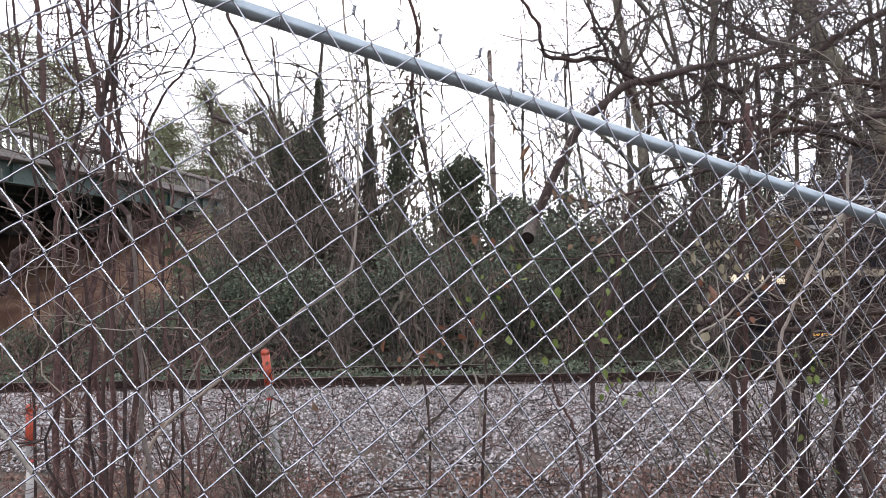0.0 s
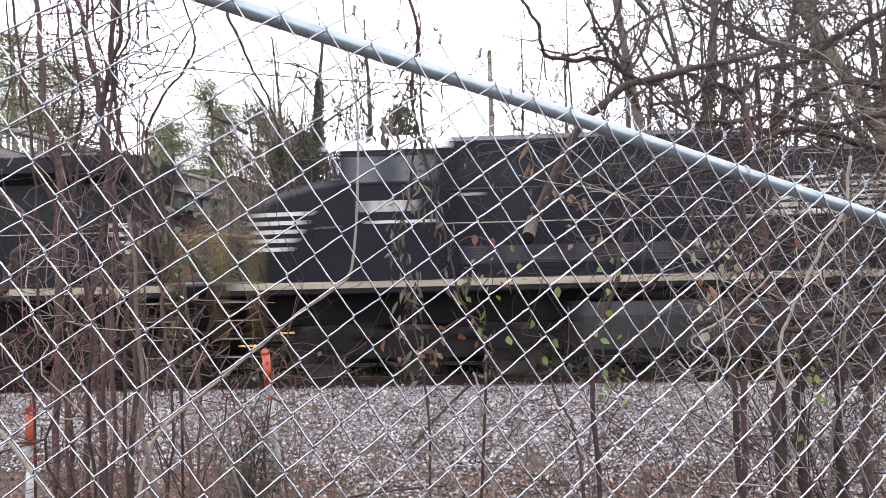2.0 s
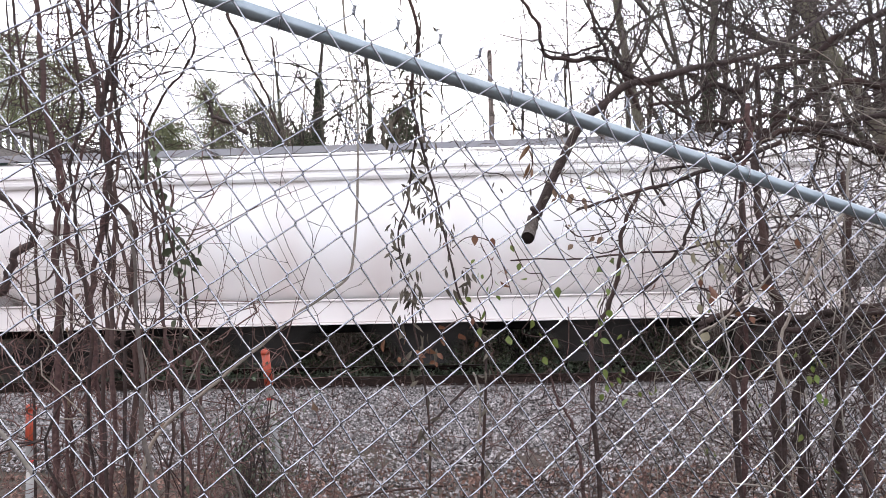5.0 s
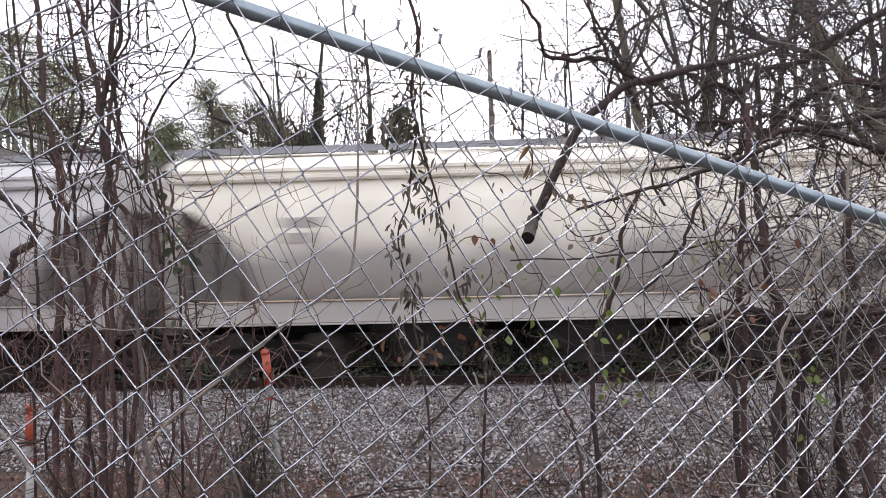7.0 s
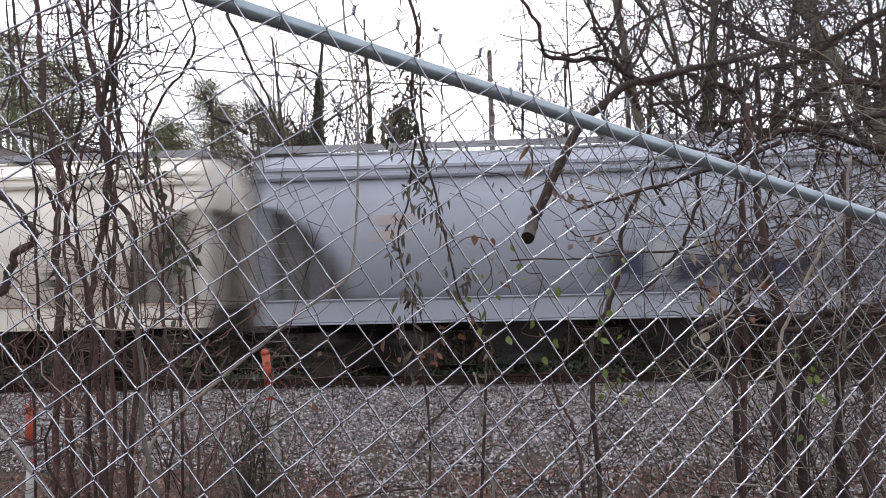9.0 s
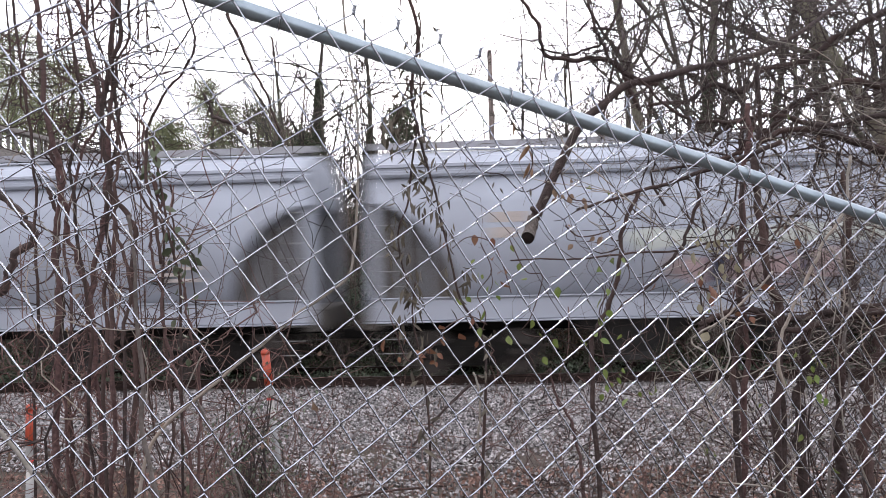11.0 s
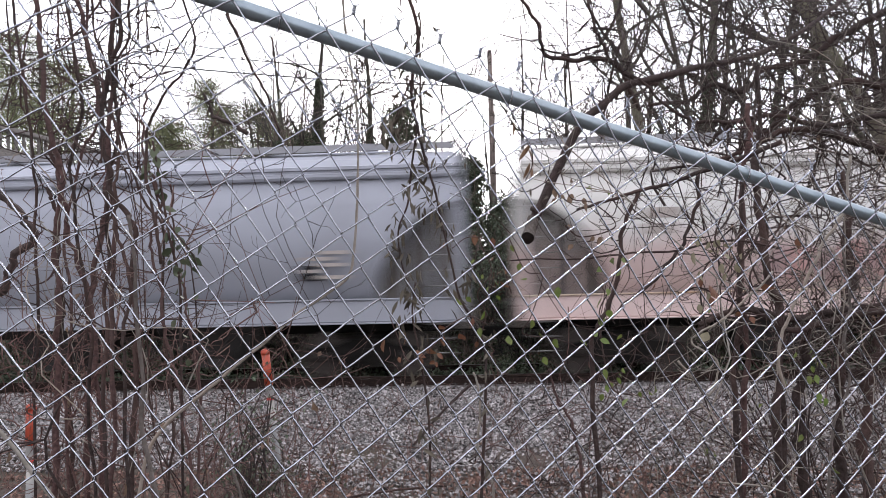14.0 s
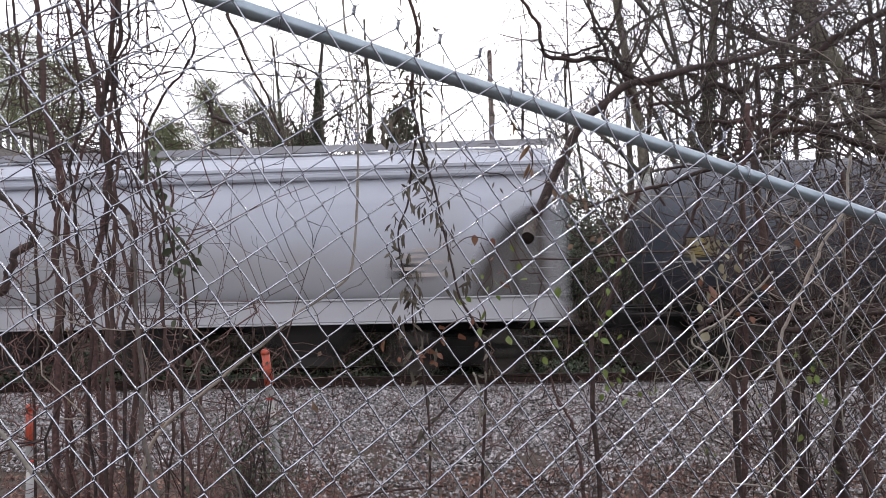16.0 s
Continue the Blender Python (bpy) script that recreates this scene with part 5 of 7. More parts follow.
def pine(x, y, top, seed):
    rng = np.random.default_rng(seed)
    z = ground_z(x, y)
    height = top - z
    T = thing("pine_tree", "distant olive-green pine with a ragged crown", "tree", "distant pines")
    line = wander((x, y, z - 0.2), (x + rng.uniform(-0.6, 0.6), y, z + height), 9, 0.02, rng)
    part("trunk", Mesh().tube(line, np.linspace(0.3, 0.07, 9), 8), M["bark_tree"], T)
    lm, c = Mesh(), []
    for k in range(46):
        t = rng.uniform(0.35, 1.0)
        o = line[min(8, int(t * 8))] + (0, 0, (t * 8 % 1) * height / 8)
        a = rng.uniform(0, 6.28)
        ln = height * 0.30 * (1.2 - t) ** 0.6 * rng.uniform(0.6, 1.1)
        tip = o + np.array((math.cos(a) * ln, math.sin(a) * ln, rng.uniform(-0.1, 0.35) * ln))
        q = wander(o, tip, 6, 0.08, rng)
        lm.tube(q, np.linspace(0.06, 0.015, 6), 4, caps=False)
        for _ in range(6):
            cc = q[rng.integers(2, 6)] + rng.normal(size=3) * 0.35
            c.append(cc + rng.normal(size=(44, 3)) * (0.5, 0.5, 0.3))
    tagged(part("boughs", lm, M["bark_tree"], T), kind="stuff")
    tagged(part("needles", Mesh().leaves(np.concatenate(c), 0.19, rng, 0.1, False, 0.14), M["needle"], T), kind="stuff")


# trees that show above and behind the train
IVIED = "bare tree with its trunk wrapped in dark ivy"
PLAIN = "bare leafless tree with many fine twigs"
bare_tree(-5.9, 25, 11.0, 0.20, (0.01, 0), 21, IVIED, ivy=5, ivy_top=0.80, ivy_w=0.26)
bare_tree(-5.45, 24.5, 7.2, 0.16, (0.02, 0), 121, IVIED, ivy=4.0, ivy_top=0.95, ivy_w=0.55, cap=True)
bare_tree(-6.5, 24.7, 7.6, 0.15, (-0.02, 0), 122, IVIED, ivy=5, ivy_top=0.85, ivy_w=0.5)
bare_tree(-4.9, 24, 8.5, 0.15, (0.02, 0), 22, IVIED, ivy=9, ivy_top=0.52, ivy_w=0.62)
bare_tree(-4.15, 26, 11.5, 0.17, (0.06, 0), 23, IVIED, ivy=5.0, ivy_top=0.62, ivy_w=0.30)
bare_tree(-3.25, 25, 7.9, 0.2, (0.06, 0), 24, IVIED, ivy=8.0, ivy_top=0.97, ivy_w=0.50, kids=(1, 3), cap=True)
bare_tree(-0.75, 25, 5.9, 0.22, (0.0, 0), 25, "broken tree stump overgrown with a cap of ivy", ivy=17.0, ivy_top=1.0, ivy_w=1.0, cap=True, kids=(1, 2), levels=2)
bare_tree(1.0, 26, 4.6, 0.14, (0.0, 0), 26, "broken tree stump overgrown with a cap of ivy", ivy=11.0, ivy_top=1.0, ivy_w=0.95, cap=True, kids=(1, 2), levels=2)
bare_tree(-8.6, 29, 9.5, 0.12, (0.03, 0), 27, PLAIN, first=0.15)
for k, (x, y) in enumerate(((-6.9, 27.5), (-5.2, 28.5), (-3.4, 29), (-1.6, 29.5), (0.4, 28.5), (2.6, 27.5))):
    bare_tree(x, y, 8.5 + (k * 5 % 4), 0.07, (0.02 * ((k % 3) - 1), 0), 90 + k, "slender bare sapling with upright twigs", first=0.12, kids=(5, 8), min_r=0.012, group="bare saplings")
for k, (x, y) in enumerate(((-11.8, 35), (-9.2, 34), (-13.4, 41), (-11.0, 43), (-14.6, 47), (-8.2, 38))):
    bare_tree(x, y, 8.0 + (k * 3 % 4), 0.08, (0.03 * ((k % 3) - 1), 0), 110 + k, "slender bare sapling with a haze of fine twigs", first=0.1, kids=(6, 9), min_r=0.008, group="bare saplings")
bare_tree(-7.2, 30, 12.0, 0.16, (-0.05, 0), 28, PLAIN)
bare_tree(-2.0, 34, 12.5, 0.16, (0.0, 0), 29, PLAIN)
bare_tree(3.2, 30, 11.0, 0.15, (0.02, 0), 30, PLAIN)
bare_tree(5.45, 24, 15.0, 0.25, (0.03, 0), 31, IVIED, ivy=5.0, ivy_top=0.36, ivy_w=0.40, first=0.35, bark="bark_moss")
bare_tree(6.85, 23.5, 15.5, 0.24, (-0.03, 0), 32, IVIED, ivy=4, ivy_top=0.6, ivy_w=0.22, first=0.3)
bare_tree(9.3, 25, 15.0, 0.15, (0.03, 0), 33, IVIED, ivy=2.5, ivy_top=0.5, ivy_w=0.28)
bare_tree(11.2, 24, 14.0, 0.17, (-0.05, 0), 34, IVIED, ivy=2.5, ivy_top=0.45, ivy_w=0.28)
bare_tree(14.2, 25, 15.0, 0.17, (-0.08, 0), 35, PLAIN, ivy=3.0, ivy_top=0.4, ivy_w=0.4)
bare_tree(6.3, 31, 14.0, 0.2, (0.05, 0), 36, PLAIN)
bare_tree(10.4, 33, 15.0, 0.22, (0.0, 0), 37, PLAIN)
bare_tree(16.5, 31, 16.0, 0.25, (-0.02, 0), 38, PLAIN)
bare_tree(13.0, 36, 16.0, 0.22, (0.02, 0), 39, PLAIN)
bare_tree(20.5, 34, 16.0, 0.22, (0.0, 0), 40, PLAIN)
bare_tree(7.05, 9.4, 9.0, 0.165, (-0.46, 0.0), 45, "leaning bare tree on the verge with a mossy grey trunk", first=0.25, min_r=0.003, kids=(4, 6), bark="bark_moss", group="bare trees on the verge")
for k, (x, y) in enumerate(((4.2, 27.5), (8.4, 27), (10.2, 21.8), (12.6, 22.2), (12.0, 28.5), (15.4, 23), (17.5, 27), (6.6, 21.9), (2.2, 33.5), (19.5, 25))):
    bare_tree(x, y, 12.5 + (k * 7 % 5), 0.09 + 0.02 * (k % 3), (0.03 * ((k % 3) - 1), 0), 70 + k, PLAIN, first=0.2, kids=(6, 9))
for k, (x, y, h) in enumerate(((-21.8, 60, 17.4), (-26.1, 62, 15.0), (-19.4, 64, 16.2), (-23.6, 66, 16.6), (-17.2, 70, 15.4), (-28.5, 66, 15.4), (-28.6, 50, 17.0), (-16.0, 66, 14.6), (-20.6, 74, 17.8), (-27.5, 45, 16.4), (-31.0, 48, 18.4))):
    pine(x, y, h, 60 + k)

# understorey along the far side of the track
rngb = np.random.default_rng(77)
x = -7.6
k = 0
while x < 17.0:
    y = rngb.uniform(20.0, 21.6)
    h = rngb.uniform(1.5, 2.8) if x < 2 else rngb.uniform(1.7, 3.0)
    shrub(x, y, 1.15, 0.9, h, 3000, 200 + k, stems=13)
    x += 1.45
    k += 1
x = -8.6
while x < 20.0:
    y = rngb.uniform(23.0, 25.5)
    h = rngb.uniform(2.2, 3.7)
    shrub(x, y, 1.5, 1.2, h, 3000, 300 + k, leaf="ivy" if k % 2 else "bush", size=0.11)
    x += 2.0
    k += 1
x = -9.6
while x < 26.0:
    y = rngb.uniform(29.0, 33)
    shrub(x, y, 2.0, 1.4, rngb.uniform(2.6, 4.4), 2200, 400 + k, leaf="ivy" if k % 2 else "needle", size=0.16)
    x += 2.6
    k += 1



def bare_shrub(x, y, w, h, canes, seed, tone="twig_pale", leaf=0, stout=1.0):
    """A fan of leafless canes with crooked side twigs."""
    rng = np.random.default_rng(seed)
    z = ground_z(x, y) - 0.05
    S = thing("bare_shrub", "leafless grey-brown shrub of thin canes beside the track", "shrub", "bare shrubs beyond the track")
    tw, tips = Mesh(), []
    for k in range(canes):
        a, b = x + rng.normal() * w * 0.25, y + rng.normal() * 0.25
        tip = np.array((a + rng.normal() * w * 0.55, b + rng.normal() * 0.4, z + h * rng.uniform(0.5, 1.1)))
        q = wander((a, b, z), tip, 9, 0.09, rng, rng.uniform(-0.1, 0.2))
        part("cane", Mesh().tube(q, np.linspace(0.016, 0.006, 9) * stout, 4, caps=False), M[tone], S)
        for _ in range(7):
            i = rng.integers(2, 9)
            d = rng.normal(size=3) * (1, 0.5, 0.8) + (0, 0, 0.35)
            d /= np.linalg.norm(d)
            e = wander(q[i], q[i] + d * h * rng.uniform(0.15, 0.4), 6, 0.14, rng)
            tw.tube(e, np.linspace(0.008, 0.0045, 6) * stout, 3, caps=False)
            tips.append(e)
            for _ in range(2):
                j = rng.integers(1, 6)
                d = rng.normal(size=3) + (0, 0, 0.2)
                d /= np.linalg.norm(d)
                tw.tube(wander(e[j], e[j] + d * h * rng.uniform(0.06, 0.2), 4, 0.14, rng), np.linspace(0.006, 0.004, 4) * stout, 3, caps=False)
    tagged(part("fine_growth", tw, M[tone], S), kind="stuff")
    if leaf:
        c = np.array([tips[rng.integers(len(tips))][rng.integers(2, 6)] for _ in range(leaf)]) + rng.normal(size=(leaf, 3)) * 0.05
        tagged(part("leaves", Mesh().leaves(c, 0.08, rng, droop=True), M["brownleaf"], S, "clinging dry brown leaves"), kind="stuff")


rngs = np.random.default_rng(79)
x, k = -8.4, 0
while x < 15.5:
    bare_shrub(x, rngs.uniform(18.9, 19.9), 0.9, rngs.uniform(1.5, 3.2), rngs.integers(7, 12), 800 + k, "twig_pale" if k % 3 else "twig", 260 if k in (9, 10, 15) else 0, 1.5)
    x += rngs.uniform(0.7, 1.4)
    k += 1
for k, (x, y, h) in enumerate(((-9.6, 24, 3.4), (-10.6, 25, 3.0), (-8.8, 24, 3.8), (-11.8, 26, 2.4), (-13.2, 26, 2.0), (-11.2, 22, 1.6), (-12.6, 22, 1.4), (-6.0, 24, 8.0), (-4.6, 24, 8.4), (-3.4, 24.5, 7.6), (-7.4, 25, 7.8), (-2.2, 25, 7.0), (2.8, 25, 7.4), (4.4, 25, 8.0), (3.4, 24, 5.4), (5.7, 24, 5.6), (2.2, 24, 4.8), (4.8, 26, 6.2), (6.6, 26, 6.0), (-6.4, 23, 5.4), (-5.4, 22.6, 4.6), (-4.6, 23, 4.8), (-7.6, 23, 5.0), (-3.5, 22.8, 3.8), (-1.9, 23, 3.4), (4.0, 22.5, 4.4), (5.0, 22.4, 5.0), (6.4, 22.4, 5.2), (8.2, 22, 5.5), (9.6, 22.4, 5.2), (11.4, 22, 5.6))):
    bare_shrub(x, y, 1.2, h, 8, 860 + k, "twig_pale" if k % 2 else "twig", 0, 1.25)
for k, (x, y, h) in enumerate(((-7.9, 26, 8.6), (-7.0, 26, 9.8), (-6.2, 26.5, 10.2), (-5.2, 26, 9.4), (-4.4, 26.5, 9.8), (-3.4, 26, 8.8), (4.6, 26.5, 8.4))):
    bare_shrub(x, y, 1.5, h, 5, 990 + k, "twig_pale", 0, 2.2)
for k, (x, y, h) in enumerate(((-14.2, 41, 5.6), (-13.3, 40, 6.0), (-12.2, 41, 6.4), (-11.2, 39, 5.6), (-10.2, 40, 6.2), (-13.0, 37, 4.2), (-11.8, 36, 4.0))):
    bare_shrub(x, y, 1.6, h, 12, 930 + k, "twig_pale", 60, 2.2)

for k, (x, y, h) in enumerate(((-8.3, 22.4, 4.6), (-7.3, 22.0, 5.4), (-6.2, 22.3, 5.2), (-5.2, 21.8, 4.4), (-4.2, 22.2, 4.6), (-3.0, 22.0, 3.8), (-1.4, 22.0, 3.4), (0.4, 22.0, 3.2), (1.8, 21.8, 3.6), (3.0, 22.0, 4.2), (4.4, 21.6, 4.4))):
    bare_shrub(x, y, 1.3, h, 9, 960 + k, "twig_pale", 40 if k % 2 else 0, 1.9)
for k, (x, y, h) in enumerate(((-8.8, 20.4, 1.3), (-10.2, 20.0, 0.9), (-11.6, 20.6, 0.9), (-13.0, 20.2, 0.8), (-9.6, 22.5, 1.1), (-12.2, 23.0, 0.9))):
    shrub(x, y, 0.9, 0.7, h, 1500, 700 + k, label="low straggling bush beside the track")

for k, (x, y, h) in enumerate(((3.1, 24.4, 4.3), (4.7, 24.8, 4.6), (6.3, 24.2, 4.4), (1.9, 24.0, 3.9))):
    shrub(x, y, 1.2, 0.9, h, 2400, 730 + k, size=0.1, label="tall thin-leaved bush behind the track")

shrub(-2.16, 6.5, 0.42, 0.25, 1.36, 650, 771, size=0.036, label="small olive-green bush at the foot of a marker post", stems=10, group="")

# low ivy and weeds between the bushes and the far rail
rngc = np.random.default_rng(88)
cx, cy = rngc.uniform(-15, 18, 16000), 17.3 + 3.6 * rngc.uniform(0, 1, 16000) ** 0.8
cz = np.array([ground_z(a, b) for a, b in zip(cx, cy)]) + np.abs(rngc.normal(size=16000)) * 0.05 + np.clip((cy - 17.3) * 0.4, 0.02, 0.9) * rngc.uniform(0, 1, 16000) ** 1.5
wx, wy = rngc.uniform(-14, 16, 15000), rngc.uniform(15.15, 16.45, 15000)
weeds = np.stack([wx, wy, -0.19 + rngc.uniform(0.0, 1, 15000) ** 1.2 * (0.20 + 0.12 * np.clip(np.sin(wx * 1.7) + np.sin(wx * 0.63), -0.4, 1.0))], 1)
solid("track_weeds", Mesh().leaves(weeds, 0.075, rngc), M["bush"], "low green weeds growing between the rails", "weeds", kind="stuff")
solid("ground_ivy", Mesh().leaves(np.stack([cx, cy, cz], 1), 0.09, rngc), M["ivy"], "low dark ivy and weeds creeping beside the track", "ground cover", kind="stuff")

# ---------------------------------------------------------------- thicket by the fence


def thicket(name, label, boxes, count, seed, rmin, rmax, material, twigs=6, curl=0.08, lean=0.25, leaf=None, leaf_count=0):
    """Tangled stems that climb from the ground through a box of space."""
    rng = np.random.default_rng(seed)
    S = thing(name, label, "vines")
    tw, tips = Mesh(), []
    for k in range(count):
        x0, x1, y0, y1, top0, top1 = boxes[k % len(boxes)]
        y = rng.uniform(y0, y1)
        f = y / (0.5 * (y0 + y1))
        x = rng.uniform(x0, x1) * f
        z = ground_z(x, y) - 0.05
        top = rng.uniform(top0, top1)
        tip = np.array((x + rng.normal() * lean, y + rng.normal() * 0.25, z + top))
        r = rmin + (rmax - rmin) * rng.uniform() ** 2.5
        n = 16
        ln = wander((x, y, z), tip, n, curl, rng)
        part("stem", Mesh().tube(ln, np.linspace(r, r * 0.4, n), 6 if r > 0.006 else 4, caps=False), M[material], S)
        for _ in range(twigs):
            i = rng.integers(3, n - 1)
            ln2 = min(0.55, top * rng.uniform(0.07, 0.24))
            d = rng.normal(size=3) * (1, 0.6, 0.7) + (0, 0, 0.25)
            d /= np.linalg.norm(d)
            q = wander(ln[i], ln[i] + d * ln2, 8, 0.16, rng, rng.uniform(-0.05, 0.08))
            tw.tube(q, np.linspace(min(r * 0.5, 0.004), 0.0011, 8), 4, caps=False)
            tips.append(q)
            for _ in range(2):
                j = rng.integers(2, 7)
                d = rng.normal(size=3)
                d /= np.linalg.norm(d)
                q2 = wander(q[j], q[j] + d * ln2 * 0.5, 5, 0.16, rng)
                tw.tube(q2, np.linspace(0.0018, 0.0008, 5), 3, caps=False)
                tips.append(q2)
    tagged(part("fine_growth", tw, M[material], S), kind="stuff")
    if leaf and leaf_count:
        c = [tips[rng.integers(len(tips))][rng.integers(1, 5)] for _ in range(leaf_count)]
        tagged(part("leaves", Mesh().leaves(c, 0.035, rng, droop=True), M[leaf], S), kind="stuff")
    return S


thicket("vine_thicket", "tangle of bare brown vine stems climbing behind the fence", [(-1.9, -1.15, 2.5, 4.0, 1.6, 4.2)], 11, 501, 0.0025, 0.008, "bark_vine", 7, 0.16, 0.35)
thicket("vine_thicket", "tangle of reddish bare stems behind the fence", [(-2.0, -1.15, 2.8, 4.6, 0.8, 2.6)], 20, 502, 0.0025, 0.009, "bark_rust", 7, 0.16, 0.4, leaf="brownleaf", leaf_count=60)
thicket("vine_thicket", "tangle of bare brown stems at the fence", [(2.15, 3.2, 3.8, 6.0, 1.6, 4.2)], 32, 503, 0.003, 0.012, "bark_vine", 9, 0.20, 0.5, "brownleaf", 90)
thicket("vine_thicket", "tangle of pale dry stems at the fence", [(1.2, 2.2, 2.6, 4.5, 1.2, 3.6)], 22, 504, 0.002, 0.005, "bark_pale", 7, 0.24, 0.6, "greenleaf", 40)
thicket("weed_thicket", "leafy weeds round a marker post", [(-1.85, -1.35, 5.0, 6.3, 0.6, 1.2)], 16, 506, 0.002, 0.004, "bark_rust", 7, 0.1, 0.25, "bush", 160)
thicket("weed_thicket", "low green-brown weeds round the foot of a marker post", [(-2.35, -1.85, 6.2, 6.8, 0.8, 1.42)], 40, 516, 0.002, 0.004, "bark_rust", 9, 0.14, 0.2, "bush", 520)
thicket("weed_thicket", "thin bare weeds and saplings on the verge", [(-3.0, 3.2, 6.5, 9.6, 0.5, 1.8)], 85, 505, 0.002, 0.006, "bark_rust", 6, 0.1, 0.3, "brownleaf", 200)


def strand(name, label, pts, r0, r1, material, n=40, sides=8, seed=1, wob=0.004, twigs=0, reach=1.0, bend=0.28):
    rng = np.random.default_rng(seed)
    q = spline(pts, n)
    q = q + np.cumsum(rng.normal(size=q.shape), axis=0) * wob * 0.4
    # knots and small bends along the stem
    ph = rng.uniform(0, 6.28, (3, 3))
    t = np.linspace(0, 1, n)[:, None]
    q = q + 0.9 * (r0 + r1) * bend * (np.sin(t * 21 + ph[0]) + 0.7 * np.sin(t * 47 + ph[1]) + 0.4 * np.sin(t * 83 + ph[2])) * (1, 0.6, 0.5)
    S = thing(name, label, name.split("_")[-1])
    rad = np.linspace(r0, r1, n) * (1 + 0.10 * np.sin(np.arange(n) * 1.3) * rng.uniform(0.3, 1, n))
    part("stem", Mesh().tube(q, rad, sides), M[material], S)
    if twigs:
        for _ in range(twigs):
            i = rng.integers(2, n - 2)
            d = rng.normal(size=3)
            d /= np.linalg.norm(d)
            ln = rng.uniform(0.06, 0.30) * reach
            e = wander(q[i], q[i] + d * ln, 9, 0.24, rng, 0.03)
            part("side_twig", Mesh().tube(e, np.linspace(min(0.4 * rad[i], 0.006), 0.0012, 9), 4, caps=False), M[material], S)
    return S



def leafy(label, pts, r0, r1, material, leaf, count, size, seed, droop, spread):
    """A thin vine with its own leaves."""
    rng = np.random.default_rng(seed)
    q = spline(pts, 36)
    S = thing("leafy_vine", label, "vine", "leafy vines in the fence")
    part("stem", Mesh().tube(q, np.linspace(r0, r1, 36), 6), M[material], S)
    for k in range(count):
        c = q[rng.integers(0, 36)] + rng.normal(size=3) * spread * (1, 0.5, 0.8)
        d = rng.normal(size=3)
        if droop:
            d[2] = -abs(d[2]) * 1.8 - 0.5
        d /= np.linalg.norm(d)
        e = np.cross(d, rng.normal(size=3))
        e /= np.linalg.norm(e)
        narrow = leaf in ("witherleaf", "podleaf")
        part("leaf", Mesh().ovate(c, d, e, size * rng.uniform(0.6, 1.25), 0.12 if narrow else 0.33, 0.5 if narrow else 0.25), M[leaf], S)
    return S


def tangle(label, corners, count, seed, r, material, length, flat=0.5, sag=0.1, curl=0.14, twigs=3):
    """Long crooked runners that hang criss-cross through a slab of space; corners: x0, x1, z0, z1 at unit distance, y0, y1."""
    rng = np.random.default_rng(seed)
    S = thing("vine_tangle", label, "vines")
    fine = Mesh()
    x0, x1, z0, z1, y0, y1 = corners
    for k in range(count):
        y = rng.uniform(y0, y1)
        a = np.array((rng.uniform(x0, x1) * y, y, EYE[2] + rng.uniform(z0, z1) * y))
        d = rng.normal(size=3) * (1, 0.35, flat)
        d /= np.linalg.norm(d)
        ln = length * rng.uniform(0.5, 1.4) * y / 3
        q = wander(a - d * ln / 2, a + d * ln / 2, 26, curl, rng, rng.uniform(-0.5, 1) * sag * ln)
        rr = r * rng.uniform(0.5, 1.5) * y / 3
        part("runner", Mesh().tube(q, np.linspace(rr, rr * 0.5, 26), 5, caps=False), M[material], S)
        for _ in range(twigs):
            i = rng.integers(1, 25)
            e = rng.normal(size=3) * (1, 0.4, 0.9)
            e /= np.linalg.norm(e)
            t = wander(q[i], q[i] + e * ln * rng.uniform(0.12, 0.4), 8, 0.15, rng, 0.02)
            fine.tube(t, np.linspace(rr * 0.5, rr * 0.25, 8), 3, caps=False)
    if twigs:
        tagged(part("fine_growth", fine, M[material], S), kind="stuff")
    return S


tangle("criss-cross of bare brown runners high in the thicket", (0.33, 0.62, 0.07, 0.36, 3.4, 7.0), 26, 601, 0.0045, "bark_limb", 1.3, 0.6, 0.12, 0.24, 3)
tangle("criss-cross of pale dry runners in the thicket", (0.34, 0.62, -0.25, 0.27, 2.4, 5.0), 32, 602, 0.0019, "bark_pale", 1.1, 0.9, 0.12, 0.26, 3)
tangle("criss-cross of bare dark runners in the thicket", (0.42, 0.62, -0.30, 0.14, 2.6, 5.5), 12, 608, 0.0030, "bark_vine", 1.1, 0.9, 0.12, 0.24, 3)
tangle("fine bare twigs of the thicket against the sky", (0.12, 0.60, 0.15, 0.36, 4.0, 8.0), 150, 609, 0.0015, "bark_grey", 0.9, 0.9, 0.1, 0.3, 5)
tangle("dense snarl of bare brown twigs in the thicket", (0.48, 0.64, -0.10, 0.22, 3.0, 6.0), 18, 610, 0.0028, "bark_vine", 0.9, 0.9, 0.12, 0.24, 5)
tangle("thin bare runners hanging before the train", (0.12, 0.36, -0.10, 0.16, 2.4, 3.8), 9, 603, 0.0016, "bark_vine", 1.0, 0.7, 0.2, 0.26, 3)
tangle("thin wiry tendrils against the sky", (-0.45, 0.30, 0.23, 0.40, 1.9, 3.2), 64, 604, 0.0013, "bark_vine", 0.42, 1.0, 0.2, 0.3, 3)
tangle("criss-cross of bare runners in the climbing vines", (-0.66, -0.44, 0.20, 0.40, 2.2, 4.2), 40, 605, 0.0028, "bark_vine", 0.7, 1.0, 0.15, 0.3, 3)
